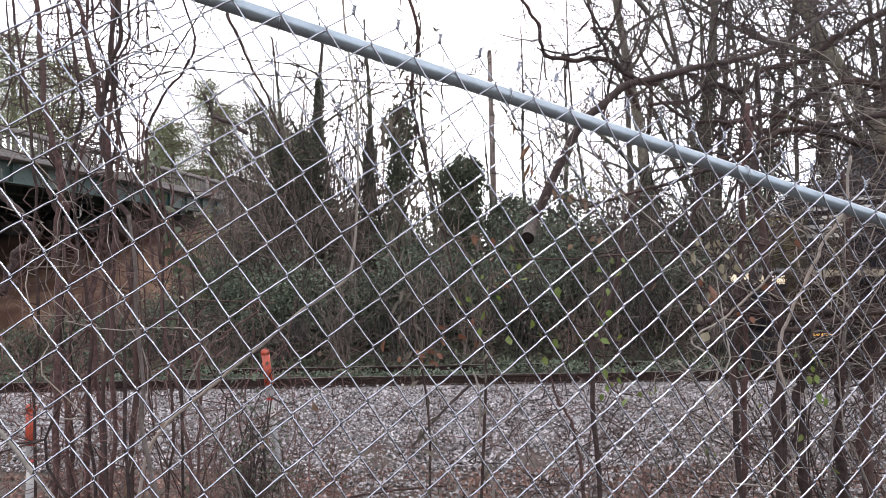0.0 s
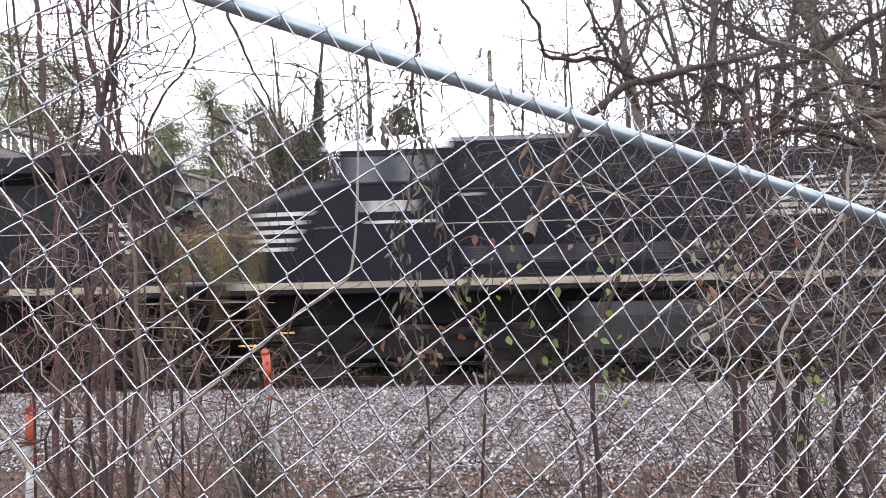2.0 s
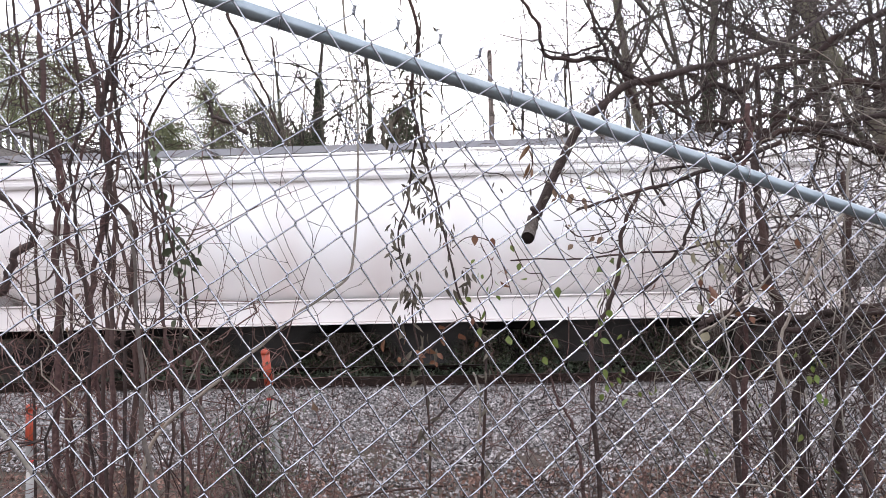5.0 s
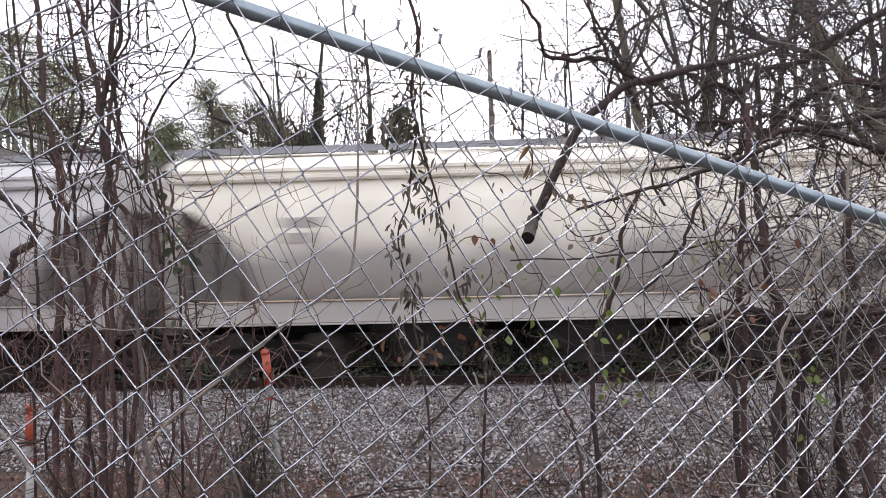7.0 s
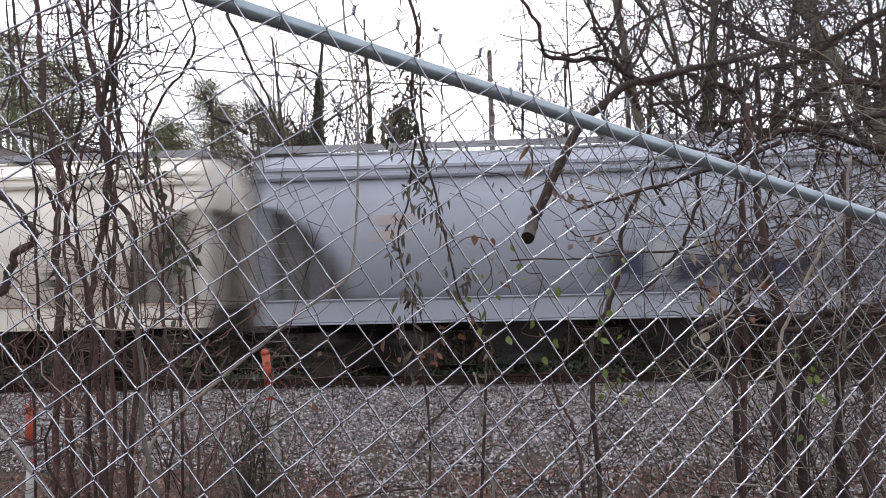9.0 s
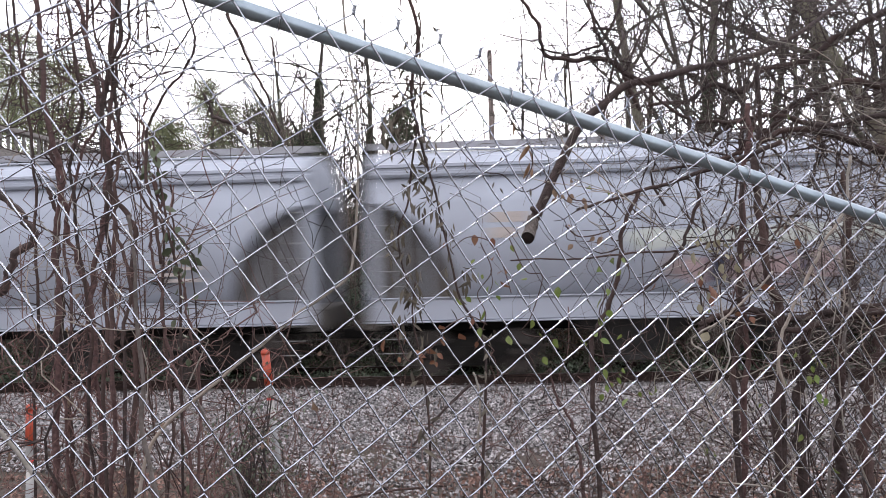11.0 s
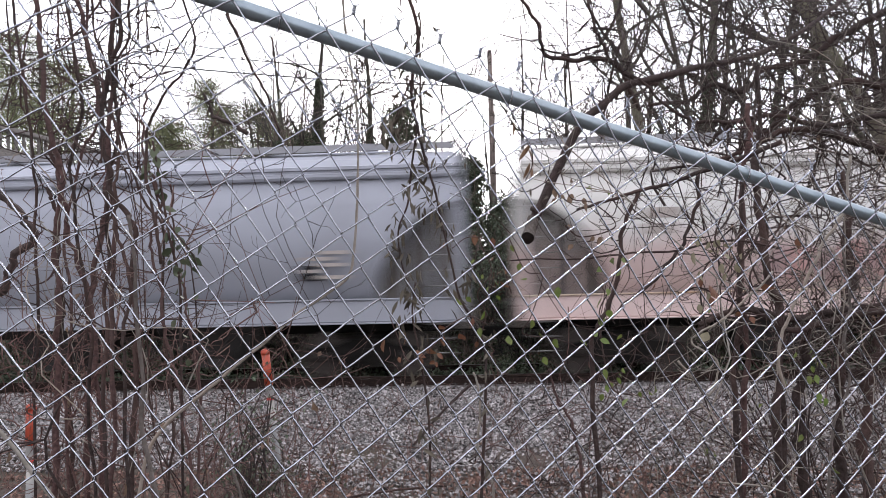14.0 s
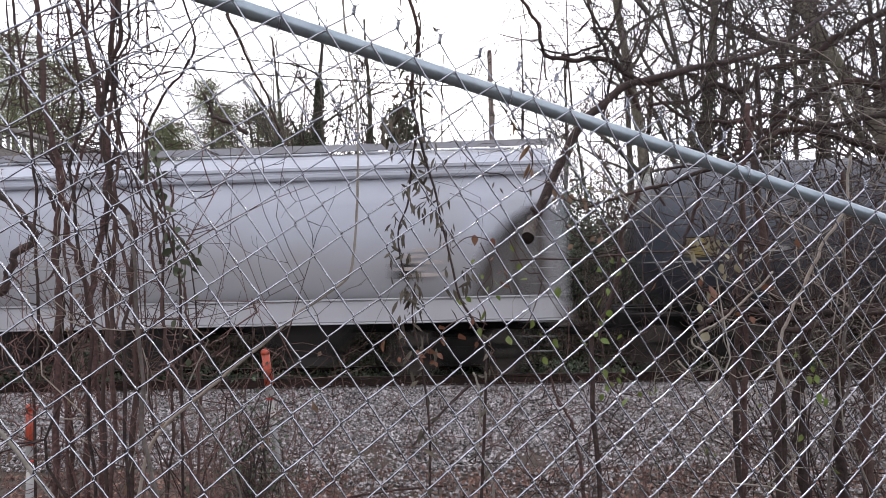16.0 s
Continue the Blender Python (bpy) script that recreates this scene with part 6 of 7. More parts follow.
tangle("bundle of upright dark climbing stems", (-0.64, -0.44, 0.14, 0.40, 2.2, 4.0), 12, 611, 0.0036, "bark_red", 1.4, 3.2, 0.05, 0.2, 4)
tangle("crooked dark twigs of a tree over the fence", (0.28, 0.60, 0.19, 0.38, 4.5, 7.5), 30, 613, 0.0034, "bark_limb", 1.1, 0.8, 0.1, 0.3, 6)
tangle("few pale dry stems among the climbing vines", (-0.60, -0.44, -0.20, 0.12, 2.0, 3.2), 9, 614, 0.0022, "bark_pale", 1.0, 2.2, 0.1, 0.3, 2)
tangle("criss-cross of reddish runners low in the vines", (-0.66, -0.36, -0.36, 0.06, 2.2, 4.5), 90, 606, 0.0022, "bark_rust", 0.55, 0.9, 0.15, 0.3, 5)
tangle("low tangle of dry runners on the verge", (-0.36, 0.55, -0.33, -0.16, 4.0, 7.5), 90, 607, 0.0016, "bark_rust", 0.5, 0.9, 0.1, 0.14, 3)
tangle("dense dark twiggy snarl deep in the thicket", (0.47, 0.64, -0.16, 0.10, 2.7, 4.6), 60, 615, 0.0018, "bark_vine", 0.55, 0.9, 0.1, 0.30, 6)
tangle("dense dry pale snarl deep in the thicket", (0.43, 0.64, -0.16, 0.10, 2.4, 4.2), 46, 616, 0.0018, "bark_grey", 0.55, 0.9, 0.1, 0.32, 5)
tangle("short wiry growth over the bare verge", (0.05, 0.62, -0.33, -0.19, 4.0, 6.5), 90, 617, 0.0019, "bark_vine", 0.4, 1.3, 0.05, 0.24, 5)
strand("vine", "pale dry woody vine twisting past the fence", [(-0.271, 1.500, 2.881), (-0.265, 1.500, 2.763), (-0.245, 1.500, 2.611), (-0.247, 1.500, 2.448), (-0.257, 1.500, 2.320), (-0.270, 1.500, 2.265), (-0.309, 1.500, 2.235), (-0.374, 1.500, 2.195), (-0.434, 1.500, 2.148), (-0.494, 1.500, 2.103), (-0.548, 1.500, 2.062), (-0.602, 1.500, 2.020), (-0.651, 1.500, 1.980), (-0.697, 1.500, 1.922), (-0.726, 1.500, 1.795)], 0.0023, 0.004, "bark_pale", 70, 7, 1, 0.0012, 0, bend=0.0)
strand("vine", "pale dry woody vine twisting past the fence", [(-0.657, 1.350, 2.391), (-0.645, 1.350, 2.296), (-0.644, 1.350, 2.201), (-0.632, 1.350, 2.074), (-0.636, 1.350, 1.995), (-0.618, 1.350, 1.906), (-0.600, 1.350, 1.812)], 0.0031, 0.0047, "bark_grey", 40, 7, 2, 0.001, 0, bend=0.0)
strand("vine", "pale dry woody vine twisting past the fence", [(-0.814, 1.150, 2.074), (-0.767, 1.150, 2.023), (-0.726, 1.150, 1.969), (-0.690, 1.150, 1.924), (-0.658, 1.150, 1.874)], 0.0031, 0.004, "bark_pale", 24, 7, 3, 0.001, 0, bend=0.0)
strand("vine", "pale dry woody vine twisting past the fence", [(-0.596, 1.500, 2.025), (-0.573, 1.500, 1.973), (-0.539, 1.500, 1.909), (-0.511, 1.500, 1.839), (-0.495, 1.500, 1.758)], 0.0023, 0.0029, "bark_grey", 30, 6, 4, 0.001, 0, bend=0.0)
strand("vine", "dark bare vine stem behind the fence", [(-1.852, 3.000, 3.512), (-1.813, 3.000, 3.174), (-1.744, 3.000, 2.862), (-1.714, 3.000, 2.647), (-1.727, 3.000, 2.410), (-1.746, 3.000, 2.104), (-1.761, 3.000, 1.775), (-1.789, 3.000, 1.236)], 0.0101, 0.014, "bark_red", 60, 8, 5, 0.0104, 10)
strand("vine", "dark bare vine stem behind the fence", [(-1.299, 2.600, 3.314), (-1.313, 2.600, 3.108), (-1.376, 2.600, 2.863), (-1.342, 2.600, 2.594), (-1.291, 2.600, 2.507), (-1.241, 2.600, 2.397), (-1.237, 2.600, 2.163), (-1.237, 2.600, 1.919), (-1.259, 2.600, 1.374)], 0.0082, 0.0108, "bark_vine", 60, 8, 6, 0.0104, 10)
strand("vine", "reddish bare stem behind the fence", [(-1.79, 3.20, 3.66), (-1.74, 3.20, 3.48), (-1.66, 3.20, 3.20), (-1.61, 3.20, 2.84), (-1.63, 3.20, 2.54), (-1.67, 3.20, 2.19), (-1.64, 3.20, 1.89), (-1.66, 3.20, 1.16)], 0.0101, 0.0141, "bark_red", 60, 8, 7, 0.013, 12)
strand("vine", "reddish bare stem behind the fence", [(-1.84, 3.10, 2.86), (-1.80, 3.10, 2.66), (-1.75, 3.10, 2.44), (-1.71, 3.10, 2.24), (-1.67, 3.10, 1.97), (-1.65, 3.10, 1.61), (-1.67, 3.10, 1.20)], 0.0089, 0.0112, "bark_red", 50, 8, 8, 0.0104, 6)
strand("vine", "dark bare vine stem behind the fence", [(-1.98, 3.30, 2.69), (-1.94, 3.30, 2.50), (-1.91, 3.30, 2.19), (-1.90, 3.30, 1.88), (-1.89, 3.30, 1.13)], 0.0086, 0.0119, "bark_vine", 40, 8, 9, 0.0104, 6)
strand("broken_branch", "dark dead branch bent behind the fence", [(-2.88, 4.00, 2.91), (-2.68, 4.00, 2.74), (-2.55, 4.00, 2.60), (-2.48, 4.00, 2.51), (-2.58, 4.00, 2.40), (-2.66, 4.00, 2.24), (-2.82, 4.00, 2.05)], 0.0199, 0.023, "bark_limb", 40, 8, 10, 0.002, 4)
strand("vine", "dark bare vine stem behind the fence", [(-1.150, 2.400, 3.233), (-1.169, 2.400, 3.043), (-1.205, 2.400, 2.873), (-1.188, 2.400, 2.702), (-1.220, 2.400, 2.551), (-1.211, 2.400, 2.381), (-1.183, 2.400, 2.211), (-1.202, 2.400, 1.986), (-1.200, 2.400, 1.445)], 0.0044, 0.006, "bark_vine", 60, 7, 11, 0.013, 12)
strand("vine", "reddish bare stem behind the fence", [(-1.154, 2.500, 2.913), (-1.168, 2.500, 2.717), (-1.134, 2.500, 2.578), (-1.169, 2.500, 2.402), (-1.152, 2.500, 2.206), (-1.125, 2.500, 1.971), (-1.085, 2.500, 1.737), (-1.051, 2.500, 1.408)], 0.0039, 0.0062, "bark_red", 60, 7, 12, 0.0156, 14)
strand("vine", "dark bare vine stem behind the fence", [(-1.155, 2.700, 2.599), (-1.191, 2.700, 2.409), (-1.184, 2.700, 2.198), (-1.134, 2.700, 1.986), (-1.106, 2.700, 1.776), (-1.114, 2.700, 1.338)], 0.0035, 0.0052, "bark_red", 50, 6, 13, 0.0156, 12)
strand("vine", "dark bare vine stem behind the fence", [(-0.773, 1.900, 3.029), (-0.737, 1.900, 2.907), (-0.734, 1.900, 2.862), (-0.781, 1.900, 2.789), (-0.824, 1.900, 2.731), (-0.864, 1.900, 2.657), (-0.870, 1.900, 2.553), (-0.852, 1.900, 2.433), (-0.832, 1.900, 2.298)], 0.0029, 0.0044, "bark_vine", 50, 6, 14, 0.004, 6)
strand("vine", "dark bare vine stem behind the fence", [(-2.48, 7.00, 5.12), (-2.40, 7.00, 4.79), (-2.19, 7.00, 4.28), (-2.03, 7.00, 3.95), (-1.92, 7.00, 3.61)], 0.0188, 0.0107, "bark_vine", 30, 6, 15, 0.004, 6)
strand("broken_branch", "short dead twig caught in the vines", [(-0.827, 2.200, 2.822), (-0.801, 2.200, 2.752), (-0.762, 2.200, 2.735), (-0.697, 2.200, 2.695)], 0.0042, 0.0076, "bark_limb", 20, 7, 16, 0.001, 3)
strand("vine", "dark woody vine arching behind the fence", [(0.44, 3.40, 2.51), (0.60, 3.40, 2.56), (0.72, 3.40, 2.59), (0.86, 3.40, 2.62), (1.01, 3.40, 2.67), (1.16, 3.40, 2.72), (1.37, 3.40, 2.80)], 0.0065, 0.0117, "bark_vine", 50, 7, 20, 0.002, 10)
strand("vine", "dark woody vine arching behind the fence", [(0.72, 3.40, 2.59), (0.66, 3.40, 2.44), (0.63, 3.40, 2.29), (0.59, 3.40, 2.10), (0.52, 3.40, 1.97), (0.50, 3.40, 1.82), (0.51, 3.40, 1.08)], 0.0091, 0.0117, "bark_vine", 50, 7, 21, 0.002, 8)
strand("vine", "dark woody vine arching behind the fence", [(1.00, 3.40, 2.67), (0.99, 3.40, 2.53), (0.94, 3.40, 2.39), (0.89, 3.40, 2.30), (0.81, 3.40, 2.20), (0.69, 3.40, 2.10), (0.57, 3.40, 2.00)], 0.0091, 0.0065, "bark_vine", 40, 7, 22, 0.002, 6)
strand("vine", "reddish bare stem behind the fence", [(1.35, 3.60, 3.19), (1.35, 3.60, 2.86), (1.34, 3.60, 2.59), (1.37, 3.60, 2.37), (1.37, 3.60, 2.18), (1.41, 3.60, 2.02), (1.42, 3.60, 1.67), (1.39, 3.60, 1.00)], 0.0100, 0.0130, "bark_vine", 50, 8, 23, 0.003, 10)
strand("vine", "reddish bare stem behind the fence", [(1.27, 3.50, 3.00), (1.24, 3.50, 2.69), (1.21, 3.50, 2.37), (1.21, 3.50, 2.06), (1.21, 3.50, 1.74), (1.17, 3.50, 1.04)], 0.0121, 0.0148, "bark_red", 50, 8, 24, 0.004, 10)
strand("vine", "dark bare vine stem behind the fence", [(1.58, 3.60, 2.04), (1.52, 3.60, 1.78), (1.49, 3.60, 1.56), (1.50, 3.60, 1.35), (1.50, 3.60, 1.00)], 0.0193, 0.0262, "bark_vine", 30, 8, 25, 0.003, 6)
strand("vine", "dark bare vine stem behind the fence", [(1.83, 3.40, 2.10), (1.76, 3.40, 1.85), (1.71, 3.40, 1.65), (1.69, 3.40, 1.40), (1.70, 3.40, 1.07)], 0.0195, 0.0261, "bark_vine", 30, 8, 26, 0.003, 6)
strand("vine", "dark woody vine arching behind the fence", [(0.97, 3.40, 1.95), (1.06, 3.40, 2.01), (1.20, 3.40, 2.05), (1.39, 3.40, 2.00), (1.59, 3.40, 2.03), (1.89, 3.40, 2.07)], 0.0104, 0.0169, "bark_vine", 40, 8, 27, 0.003, 10)
strand("broken_branch", "thick crooked branch in the thicket", [(1.34, 4.20, 2.82), (1.50, 4.20, 2.87), (1.63, 4.20, 2.94), (1.81, 4.20, 2.99), (2.06, 4.20, 2.92), (2.42, 4.20, 2.79)], 0.0110, 0.0230, "bark_vine", 40, 9, 28, 0.009, 26)
strand("broken_branch", "thick crooked branch in the thicket", [(0.96, 4.40, 3.35), (1.22, 4.40, 3.12), (1.48, 4.40, 3.08), (1.74, 4.40, 3.10), (2.03, 4.40, 3.03), (2.48, 4.40, 3.09)], 0.0080, 0.0180, "bark_vine", 40, 9, 29, 0.009, 24)
strand("vine", "pale dry woody vine twisting past the fence", [(0.936, 1.900, 2.531), (0.917, 1.900, 2.397), (0.866, 1.900, 2.313), (0.821, 1.900, 2.229), (0.769, 1.900, 2.130), (0.732, 1.900, 2.046), (0.749, 1.900, 1.932)], 0.0036, 0.0044, "bark_pale", 50, 7, 30, 0.002, 6)
strand("vine", "pale dry woody vine twisting past the fence", [(0.571, 2.200, 1.980), (0.665, 2.200, 1.880), (0.693, 2.200, 1.978), (0.622, 2.200, 2.045), (0.721, 2.200, 2.109), (0.871, 2.200, 2.238)], 0.0034, 0.0034, "bark_pale", 40, 6, 31, 0.004, 5)
strand("vine", "pale dry woody vine twisting past the fence", [(0.859, 1.800, 2.297), (0.869, 1.800, 2.189), (0.852, 1.800, 2.082), (0.861, 1.800, 1.975), (0.818, 1.800, 1.869), (0.798, 1.800, 1.643)], 0.0028, 0.0034, "bark_grey", 40, 6, 32, 0.003, 6)
strand("vine", "dark bare vine stem behind the fence", [(0.13, 3.20, 2.29), (0.27, 3.20, 2.29), (0.41, 3.20, 2.29), (0.57, 3.20, 2.30), (0.70, 3.20, 2.31), (0.83, 3.20, 2.31), (1.06, 3.20, 2.35), (1.27, 3.20, 2.31)], 0.0037, 0.0061, "bark_vine", 40, 6, 33, 0.002, 6)
strand("stick", "dead stick leaning in the verge", [(-0.68, 7.00, 0.57), (-0.47, 7.00, 0.80), (-0.30, 7.00, 0.97), (-0.12, 7.00, 1.13)], 0.0100, 0.0150, "bark_limb", 16, 7, 34, 0.002, 2, bend=0.0)
strand("vine", "dark bare vine stem behind the fence", [(-1.53, 6.50, 0.12), (-1.20, 6.50, 0.24), (-0.80, 6.50, 0.29), (-0.35, 6.50, 0.33)], 0.01, 0.01, "bark_vine", 20, 6, 35, 0.003, 4)
strand("vine", "dark bare vine stem behind the fence", [(0.50, 5.50, 1.48), (0.53, 5.50, 1.29), (0.63, 5.50, 1.12), (0.69, 5.50, 0.91), (0.74, 5.50, 0.33)], 0.0084, 0.0148, "bark_red", 30, 6, 36, 0.004, 8)
strand("vine", "dark bare vine stem behind the fence", [(-0.07, 5.50, 1.47), (-0.03, 5.50, 1.21), (-0.06, 5.50, 0.92), (0.04, 5.50, 0.63), (0.07, 5.50, 0.34)], 0.0084, 0.0126, "bark_pale", 30, 6, 37, 0.004, 4)
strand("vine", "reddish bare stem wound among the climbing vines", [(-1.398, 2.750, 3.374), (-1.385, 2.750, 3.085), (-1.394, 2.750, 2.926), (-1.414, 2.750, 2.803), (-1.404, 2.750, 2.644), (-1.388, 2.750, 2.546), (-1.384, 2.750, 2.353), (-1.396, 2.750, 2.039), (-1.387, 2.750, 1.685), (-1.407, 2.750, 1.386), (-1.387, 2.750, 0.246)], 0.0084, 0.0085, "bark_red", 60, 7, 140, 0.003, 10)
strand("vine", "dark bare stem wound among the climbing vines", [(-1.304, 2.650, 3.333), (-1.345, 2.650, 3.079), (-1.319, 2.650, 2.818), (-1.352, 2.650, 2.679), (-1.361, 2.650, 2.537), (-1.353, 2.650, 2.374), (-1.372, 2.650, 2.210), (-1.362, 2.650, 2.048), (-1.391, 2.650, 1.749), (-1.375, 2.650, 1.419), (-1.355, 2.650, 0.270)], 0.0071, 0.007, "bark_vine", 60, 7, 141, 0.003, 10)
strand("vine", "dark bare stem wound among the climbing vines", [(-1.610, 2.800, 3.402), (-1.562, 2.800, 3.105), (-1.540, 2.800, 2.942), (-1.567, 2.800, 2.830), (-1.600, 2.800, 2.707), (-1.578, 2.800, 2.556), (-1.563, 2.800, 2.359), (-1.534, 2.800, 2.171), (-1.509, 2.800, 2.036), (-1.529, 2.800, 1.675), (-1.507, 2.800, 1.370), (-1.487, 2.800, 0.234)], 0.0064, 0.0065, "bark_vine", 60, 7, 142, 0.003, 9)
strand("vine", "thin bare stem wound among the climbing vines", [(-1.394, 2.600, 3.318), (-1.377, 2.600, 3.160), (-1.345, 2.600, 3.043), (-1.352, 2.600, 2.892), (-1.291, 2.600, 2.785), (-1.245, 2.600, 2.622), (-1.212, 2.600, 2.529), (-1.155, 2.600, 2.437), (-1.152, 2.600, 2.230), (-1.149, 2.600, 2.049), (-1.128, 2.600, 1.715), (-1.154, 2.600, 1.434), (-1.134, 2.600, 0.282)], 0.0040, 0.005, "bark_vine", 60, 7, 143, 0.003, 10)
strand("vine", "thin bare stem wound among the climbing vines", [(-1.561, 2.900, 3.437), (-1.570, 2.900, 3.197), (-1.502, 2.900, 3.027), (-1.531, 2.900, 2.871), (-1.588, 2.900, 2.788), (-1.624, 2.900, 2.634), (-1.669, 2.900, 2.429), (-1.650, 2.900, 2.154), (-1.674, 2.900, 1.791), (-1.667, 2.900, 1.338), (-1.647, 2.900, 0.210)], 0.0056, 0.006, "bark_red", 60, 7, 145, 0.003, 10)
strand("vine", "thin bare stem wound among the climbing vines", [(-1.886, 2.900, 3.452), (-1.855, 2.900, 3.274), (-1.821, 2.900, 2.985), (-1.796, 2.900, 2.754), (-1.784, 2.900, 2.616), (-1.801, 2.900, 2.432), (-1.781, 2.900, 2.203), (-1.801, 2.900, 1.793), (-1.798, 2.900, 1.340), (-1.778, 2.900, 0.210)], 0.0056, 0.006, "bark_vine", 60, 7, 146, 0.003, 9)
strand("vine", "brown woody stem in the thicket", [(1.214, 3.300, 2.713), (1.233, 3.300, 2.539), (1.238, 3.300, 2.340), (1.269, 3.300, 2.166), (1.296, 3.300, 2.046), (1.303, 3.300, 1.819), (1.274, 3.300, 1.525), (1.294, 3.300, 0.114)], 0.0152, 0.0190, "bark_vine", 60, 7, 147, 0.003, 8)
strand("vine", "brown woody stem in the thicket", [(1.185, 3.400, 2.626), (1.181, 3.400, 2.370), (1.159, 3.400, 2.217), (1.171, 3.400, 2.038), (1.133, 3.400, 1.809), (1.138, 3.400, 1.504), (1.158, 3.400, 0.090)], 0.0091, 0.0143, "bark_vine", 60, 7, 148, 0.003, 8)
strand("vine", "dark woody stem in the thicket", [(1.716, 3.600, 2.686), (1.747, 3.600, 2.361), (1.741, 3.600, 2.200), (1.707, 3.600, 1.986), (1.667, 3.600, 1.719), (1.685, 3.600, 1.345), (1.705, 3.600, 0.042)], 0.0193, 0.0248, "bark_vine", 60, 7, 149, 0.003, 8)
strand("vine", "dark woody vine arching low in the thicket", [(0.947, 3.300, 1.987), (1.046, 3.300, 2.032), (1.132, 3.300, 2.055), (1.228, 3.300, 2.023), (1.335, 3.300, 1.962), (1.444, 3.300, 1.979), (1.589, 3.300, 2.020), (1.782, 3.300, 2.046)], 0.0114, 0.0164, "bark_vine", 60, 7, 150, 0.003, 10)
strand("bough", "crooked dark bough of a tree over the fence", [(0.295, 5.000, 4.121), (0.386, 5.000, 3.943), (0.451, 5.000, 3.824), (0.485, 5.000, 3.677), (0.644, 5.000, 3.632), (0.815, 5.000, 3.644), (0.945, 5.000, 3.582), (1.074, 5.000, 3.493), (1.204, 5.000, 3.450)], 0.0115, 0.0192, "bark_vine", 60, 7, 151, 0.006, 30, 2.0)
strand("bough", "crooked dark bough of a tree over the fence", [(0.753, 5.000, 4.120), (0.803, 5.000, 3.906), (0.882, 5.000, 3.738), (0.928, 5.000, 3.651), (1.020, 5.000, 3.552), (1.125, 5.000, 3.300)], 0.0096, 0.0153, "bark_vine", 60, 7, 152, 0.006, 24, 2.0)
strand("bough", "crooked dark bough of a tree over the fence", [(0.561, 5.100, 3.686), (0.775, 5.100, 3.744), (0.900, 5.100, 3.798), (0.994, 5.100, 3.990), (1.049, 5.100, 4.144)], 0.0078, 0.0117, "bark_vine", 60, 7, 153, 0.006, 20, 2.0)
strand("bough", "crooked dark bough of a tree over the fence", [(2.835, 5.200, 3.946), (2.534, 5.200, 3.801), (2.260, 5.200, 3.616), (2.029, 5.200, 3.585), (1.832, 5.200, 3.435), (1.640, 5.200, 3.482), (1.463, 5.200, 3.370), (1.209, 5.200, 3.339)], 0.0259, 0.0120, "bark_vine", 60, 7, 154, 0.01, 34, 1.2)
strand("bough", "crooked dark bough of a tree over the fence", [(2.708, 5.000, 3.393), (2.389, 5.000, 3.443), (2.129, 5.000, 3.340), (1.976, 5.000, 3.175), (1.794, 5.000, 3.238), (1.567, 5.000, 3.095)], 0.0230, 0.0115, "bark_vine", 60, 7, 155, 0.01, 30, 1.2)
leafy("hanging vine with narrow withered dark leaves", [(-0.247, 2.600, 3.288), (-0.201, 2.600, 3.104), (-0.230, 2.600, 2.903), (-0.209, 2.600, 2.761), (-0.182, 2.600, 2.639), (-0.151, 2.600, 2.528), (-0.132, 2.600, 2.398)], 0.008, 0.004, "bark_vine", "witherleaf", 100, 0.05, 41, True, 0.03)
leafy("hanging vine with narrow withered dark leaves", [(-0.213, 2.600, 2.761), (-0.237, 2.600, 2.621), (-0.252, 2.600, 2.501), (-0.288, 2.600, 2.402), (-0.277, 2.600, 2.281), (-0.234, 2.600, 2.161)], 0.004, 0.003, "bark_vine", "witherleaf", 75, 0.048, 42, True, 0.03)
leafy("hanging vine with narrow withered dark leaves", [(-0.190, 2.600, 3.144), (-0.214, 2.600, 2.983), (-0.256, 2.600, 2.883), (-0.289, 2.600, 2.804), (-0.310, 2.600, 2.744)], 0.004, 0.003, "bark_vine", "witherleaf", 60, 0.055, 43, True, 0.03)
leafy("hanging vine with narrow withered dark leaves", [(-0.131, 2.600, 2.418), (-0.101, 2.600, 2.277), (-0.074, 2.600, 2.157), (-0.008, 2.600, 2.036), (0.009, 2.600, 1.897), (-0.025, 2.600, 1.366)], 0.004, 0.006, "bark_vine", "witherleaf", 45, 0.05, 44, True, 0.03)
leafy("hanging vine with narrow withered dark leaves", [(-0.232, 2.600, 2.220), (-0.245, 2.600, 2.101), (-0.219, 2.600, 1.941), (-0.195, 2.600, 1.703), (-0.203, 2.600, 1.367)], 0.003, 0.005, "bark_vine", "witherleaf", 70, 0.055, 45, True, 0.03)
leafy("thin vine with small withered leaves", [(-0.918, 2.000, 3.073), (-0.909, 2.000, 2.946), (-0.901, 2.000, 2.866)], 0.0015, 0.0015, "bark_vine", "witherleaf", 24, 0.03, 46, True, 0.03)
leafy("thin vine with drooping grey-green leaves", [(-1.127, 2.500, 2.735), (-1.100, 2.500, 2.577), (-1.073, 2.500, 2.399), (-1.040, 2.500, 2.242), (-1.040, 2.500, 2.047), (-1.042, 2.500, 1.408)], 0.0038, 0.0048, "bark_vine", "ivy", 40, 0.04, 47, True, 0.03)
leafy("thin vine with drooping grey-green leaves", [(-1.072, 2.500, 2.439), (-0.994, 2.500, 2.339), (-0.976, 2.500, 2.280)], 0.0029, 0.0019, "bark_vine", "ivy", 14, 0.04, 48, True, 0.03)
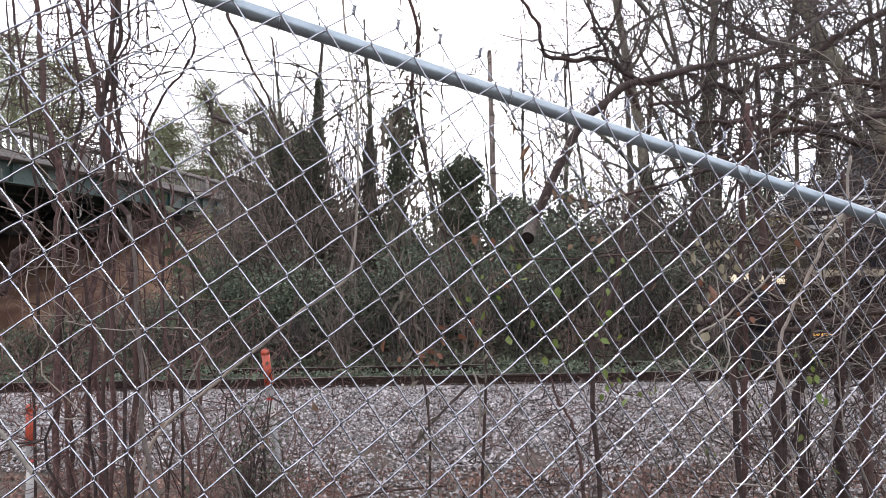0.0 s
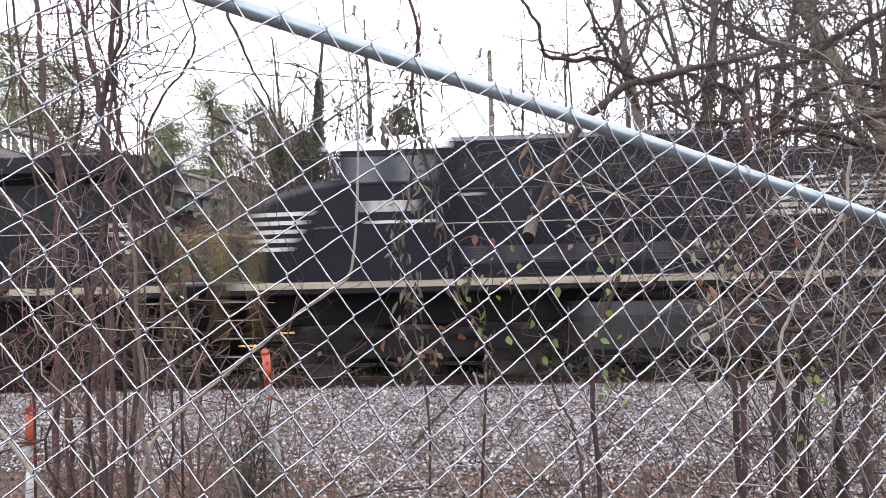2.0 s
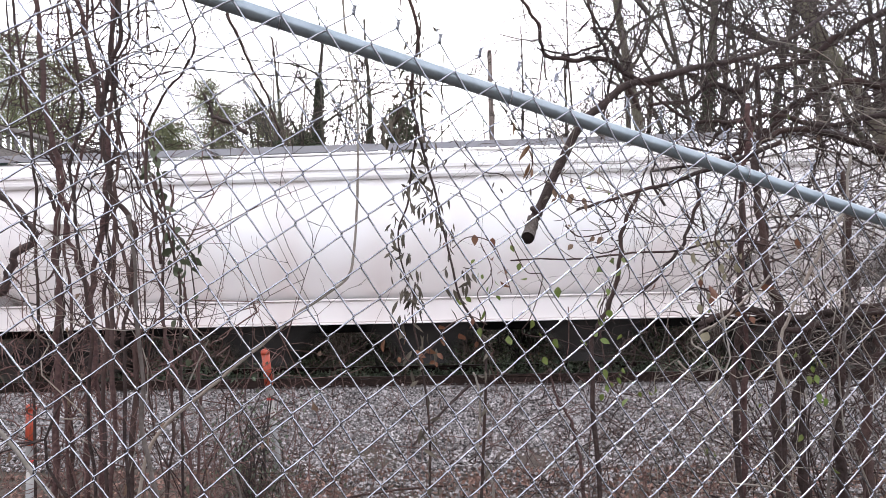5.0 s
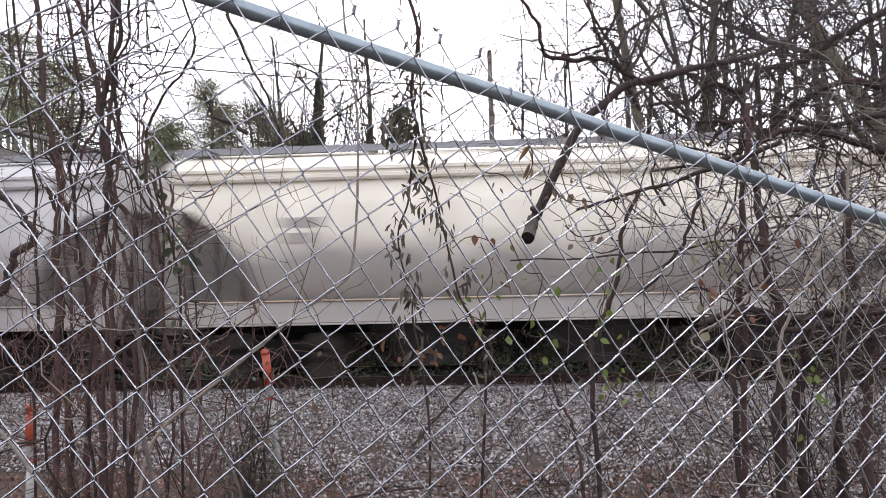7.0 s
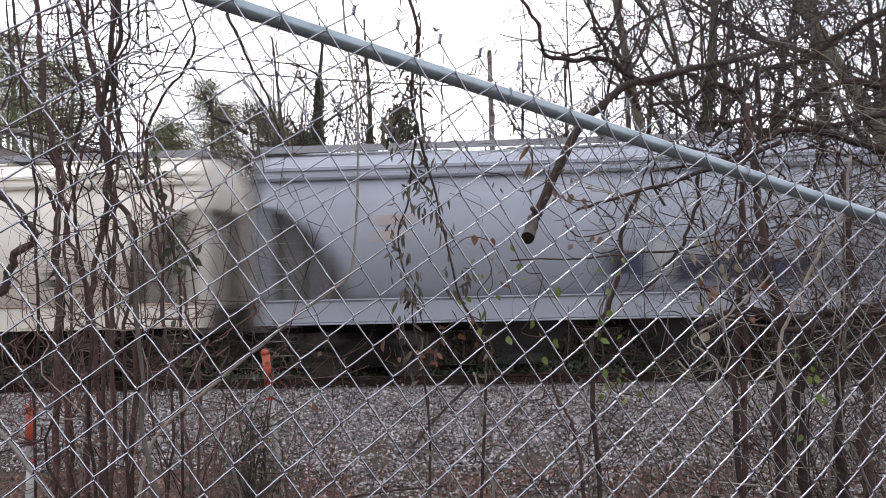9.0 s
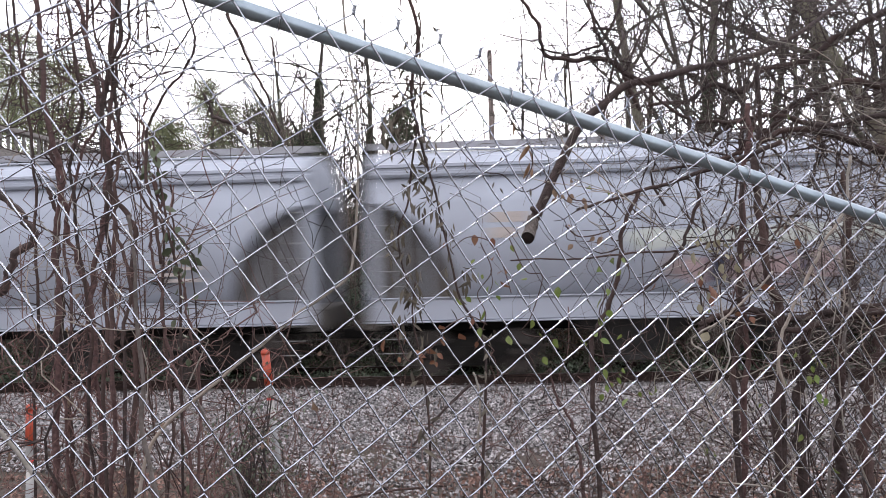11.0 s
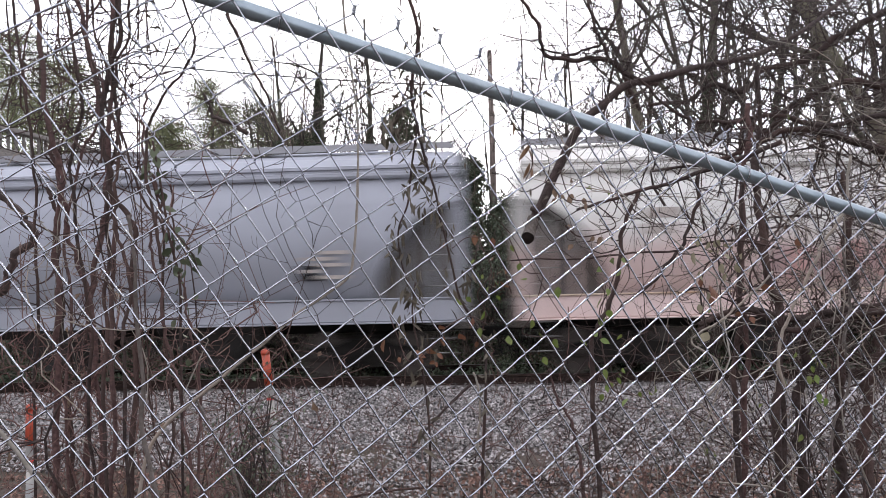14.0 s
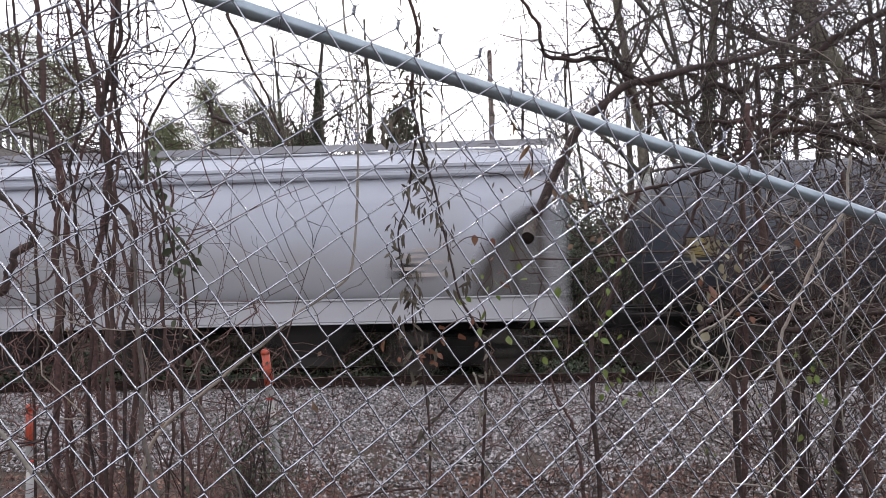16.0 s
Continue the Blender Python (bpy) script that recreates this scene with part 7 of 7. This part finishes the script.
leafy("thin vine with red autumn leaves", [(-0.288, 2.300, 2.124), (-0.263, 2.300, 2.053), (-0.229, 2.300, 1.981), (-0.148, 2.300, 2.033), (-0.112, 2.300, 2.085), (-0.040, 2.300, 2.118), (0.015, 2.300, 2.091)], 0.0018, 0.0018, "bark_red", "redleaf", 11, 0.036, 49, True, 0.03)
leafy("thin vine with red autumn leaves", [(-0.088, 2.300, 2.331), (-0.034, 2.300, 2.365), (0.036, 2.300, 2.345), (0.069, 2.300, 2.274), (0.093, 2.300, 2.186)], 0.0018, 0.0018, "bark_red", "redleaf", 7, 0.03, 50, True, 0.03)
leafy("thin vine with yellow-green leaves", [(0.001, 2.300, 2.346), (0.033, 2.300, 2.257), (-0.012, 2.300, 2.188), (0.012, 2.300, 2.117), (-0.026, 2.300, 2.013)], 0.0018, 0.0018, "bark_vine", "greenleaf", 9, 0.03, 51, True, 0.03)
leafy("thin vine with yellow-green leaves", [(0.089, 2.300, 2.361), (0.139, 2.300, 2.255), (0.190, 2.300, 2.236), (0.152, 2.300, 2.114), (0.125, 2.300, 2.062), (0.229, 2.300, 2.043)], 0.0018, 0.0018, "bark_vine", "greenleaf", 8, 0.032, 52, True, 0.03)
leafy("thin vine with yellow-green leaves", [(0.434, 2.400, 2.246), (0.405, 2.400, 2.174), (0.376, 2.400, 2.102), (0.393, 2.400, 1.939), (0.414, 2.400, 1.866), (0.476, 2.400, 1.847)], 0.0018, 0.0028, "bark_vine", "greenleaf", 11, 0.034, 53, True, 0.03)
leafy("thin vine with pale drying leaves", [(0.799, 2.400, 2.473), (0.751, 2.400, 2.347), (0.775, 2.400, 2.292), (0.721, 2.400, 2.257), (0.700, 2.400, 2.168), (0.715, 2.400, 2.059), (0.747, 2.400, 1.950)], 0.0028, 0.0028, "bark_vine", "paleleaf", 13, 0.042, 54, True, 0.03)
leafy("thin vine with brown autumn leaves", [(0.949, 2.400, 2.450), (0.955, 2.400, 2.378), (0.862, 2.400, 2.236), (0.841, 2.400, 2.128), (0.701, 2.400, 2.186), (0.638, 2.400, 2.169)], 0.0028, 0.0028, "bark_vine", "redleaf", 7, 0.04, 55, True, 0.03)
leafy("thin vine with yellow-green leaves", [(1.059, 2.600, 1.957), (1.131, 2.600, 1.839), (1.152, 2.600, 1.916), (1.106, 2.600, 1.685), (1.114, 2.600, 1.358)], 0.003, 0.003, "bark_vine", "greenleaf", 10, 0.036, 56, True, 0.03)
leafy("thin vine with brown seed pods", [(0.111, 2.600, 2.780), (0.179, 2.600, 2.708), (0.191, 2.600, 2.628), (0.165, 2.600, 2.569)], 0.002, 0.002, "bark_vine", "podleaf", 5, 0.075, 57, True, 0.01)
leafy("thin vine with small withered leaves", [(-0.125, 2.600, 2.919), (-0.089, 2.600, 2.737), (0.007, 2.600, 2.613), (0.086, 2.600, 2.591), (0.164, 2.600, 2.529), (0.304, 2.600, 2.604)], 0.002, 0.002, "bark_vine", "witherleaf", 14, 0.03, 58, True, 0.03)
leafy("thin vine with small withered leaves", [(0.285, 2.600, 2.605), (0.321, 2.600, 2.504), (0.399, 2.600, 2.482), (0.475, 2.600, 2.401), (0.357, 2.600, 2.365), (0.299, 2.600, 2.406)], 0.002, 0.003, "bark_vine", "brownleaf", 14, 0.03, 59, True, 0.03)
leafy("thin vine with bright green leaves", [(0.317, 1.900, 2.219), (0.307, 1.900, 2.162), (0.294, 1.900, 2.119), (0.282, 1.900, 2.097)], 0.0012, 0.0012, "bark_vine", "freshleaf", 7, 0.024, 160, True, 0.014)
leafy("thin vine with bright green leaves", [(0.320, 1.900, 2.025), (0.329, 1.900, 1.989), (0.338, 1.900, 1.953), (0.349, 1.900, 1.931)], 0.0012, 0.0012, "bark_vine", "freshleaf", 5, 0.023, 161, True, 0.014)
leafy("thin vine with red and brown autumn leaves", [(0.579, 2.000, 2.232), (0.593, 2.000, 2.209), (0.601, 2.000, 2.184)], 0.0012, 0.0012, "bark_vine", "redleaf", 4, 0.033, 162, True, 0.014)
leafy("thin vine with bright green leaves", [(0.026, 2.000, 2.264), (0.031, 2.000, 2.230), (0.021, 2.000, 2.200)], 0.0012, 0.0012, "bark_vine", "freshleaf", 4, 0.022, 163, True, 0.014)
leafy("thin vine with pale drying leaves", [(0.630, 2.100, 2.340), (0.651, 2.100, 2.300), (0.678, 2.100, 2.275), (0.702, 2.100, 2.246)], 0.0012, 0.0012, "bark_vine", "paleleaf", 6, 0.030, 164, True, 0.014)
leafy("thin vine with red and brown autumn leaves", [(-0.240, 2.000, 2.055), (-0.237, 2.000, 2.034)], 0.0012, 0.0012, "bark_vine", "redleaf", 2, 0.017, 165, True, 0.014)
leafy("thin vine with red and brown autumn leaves", [(-0.145, 2.000, 2.054), (-0.141, 2.000, 2.020)], 0.0012, 0.0012, "bark_vine", "redleaf", 3, 0.019, 166, True, 0.014)
leafy("thin vine with bright green leaves", [(1.045, 2.400, 1.905), (1.064, 2.400, 1.855), (1.052, 2.400, 1.816)], 0.0012, 0.0012, "bark_vine", "freshleaf", 6, 0.026, 167, True, 0.014)
leafy("thin vine with bright green leaves", [(-1.053, 2.300, 2.616), (-1.031, 2.300, 2.604), (-1.043, 2.300, 2.576)], 0.0012, 0.0012, "bark_vine", "ivy", 5, 0.030, 168, True, 0.014)

limb = strand("broken_branch", "thick dead brown branch with a snapped-off end", [(2.846, 5.20, 4.260), (2.406, 5.00, 3.934), (2.093, 4.80, 3.713), (1.768, 4.70, 3.552), (1.421, 4.60, 3.468), (1.187, 4.50, 3.398), (0.915, 4.50, 3.340), (0.742, 4.50, 3.215), (0.619, 4.50, 3.103), (0.475, 4.50, 2.821), (0.371, 4.50, 2.618), (0.327, 4.50, 2.516), (0.301, 4.46, 2.436)], 0.012, 0.034, "bark_limb", 70, 12, 5, 0.002, 16, bend=0.08)
part("snapped_end", Mesh().tube([(0.328, 4.500, 2.551), (0.303, 4.480, 2.464), (0.285, 4.420, 2.425)], [0.0345, 0.038, 0.040], 14, caps=False), M["bark_grey"], limb, "pale mossy bark at the broken end")
part("hollow_end", Mesh().tube([(0.285, 4.424, 2.425), (0.283, 4.414, 2.423)], [0.039, 0.030], 14), M["hollow"], limb, "dark rotten hollow end")
stub = (0.340, 4.470, 2.593)
part("knot", Mesh().tube([stub, (stub[0] - 0.03, stub[1] - 0.01, stub[2] + 0.012)], [0.026, 0.012], 8), M["bark_limb"], limb)

motions()
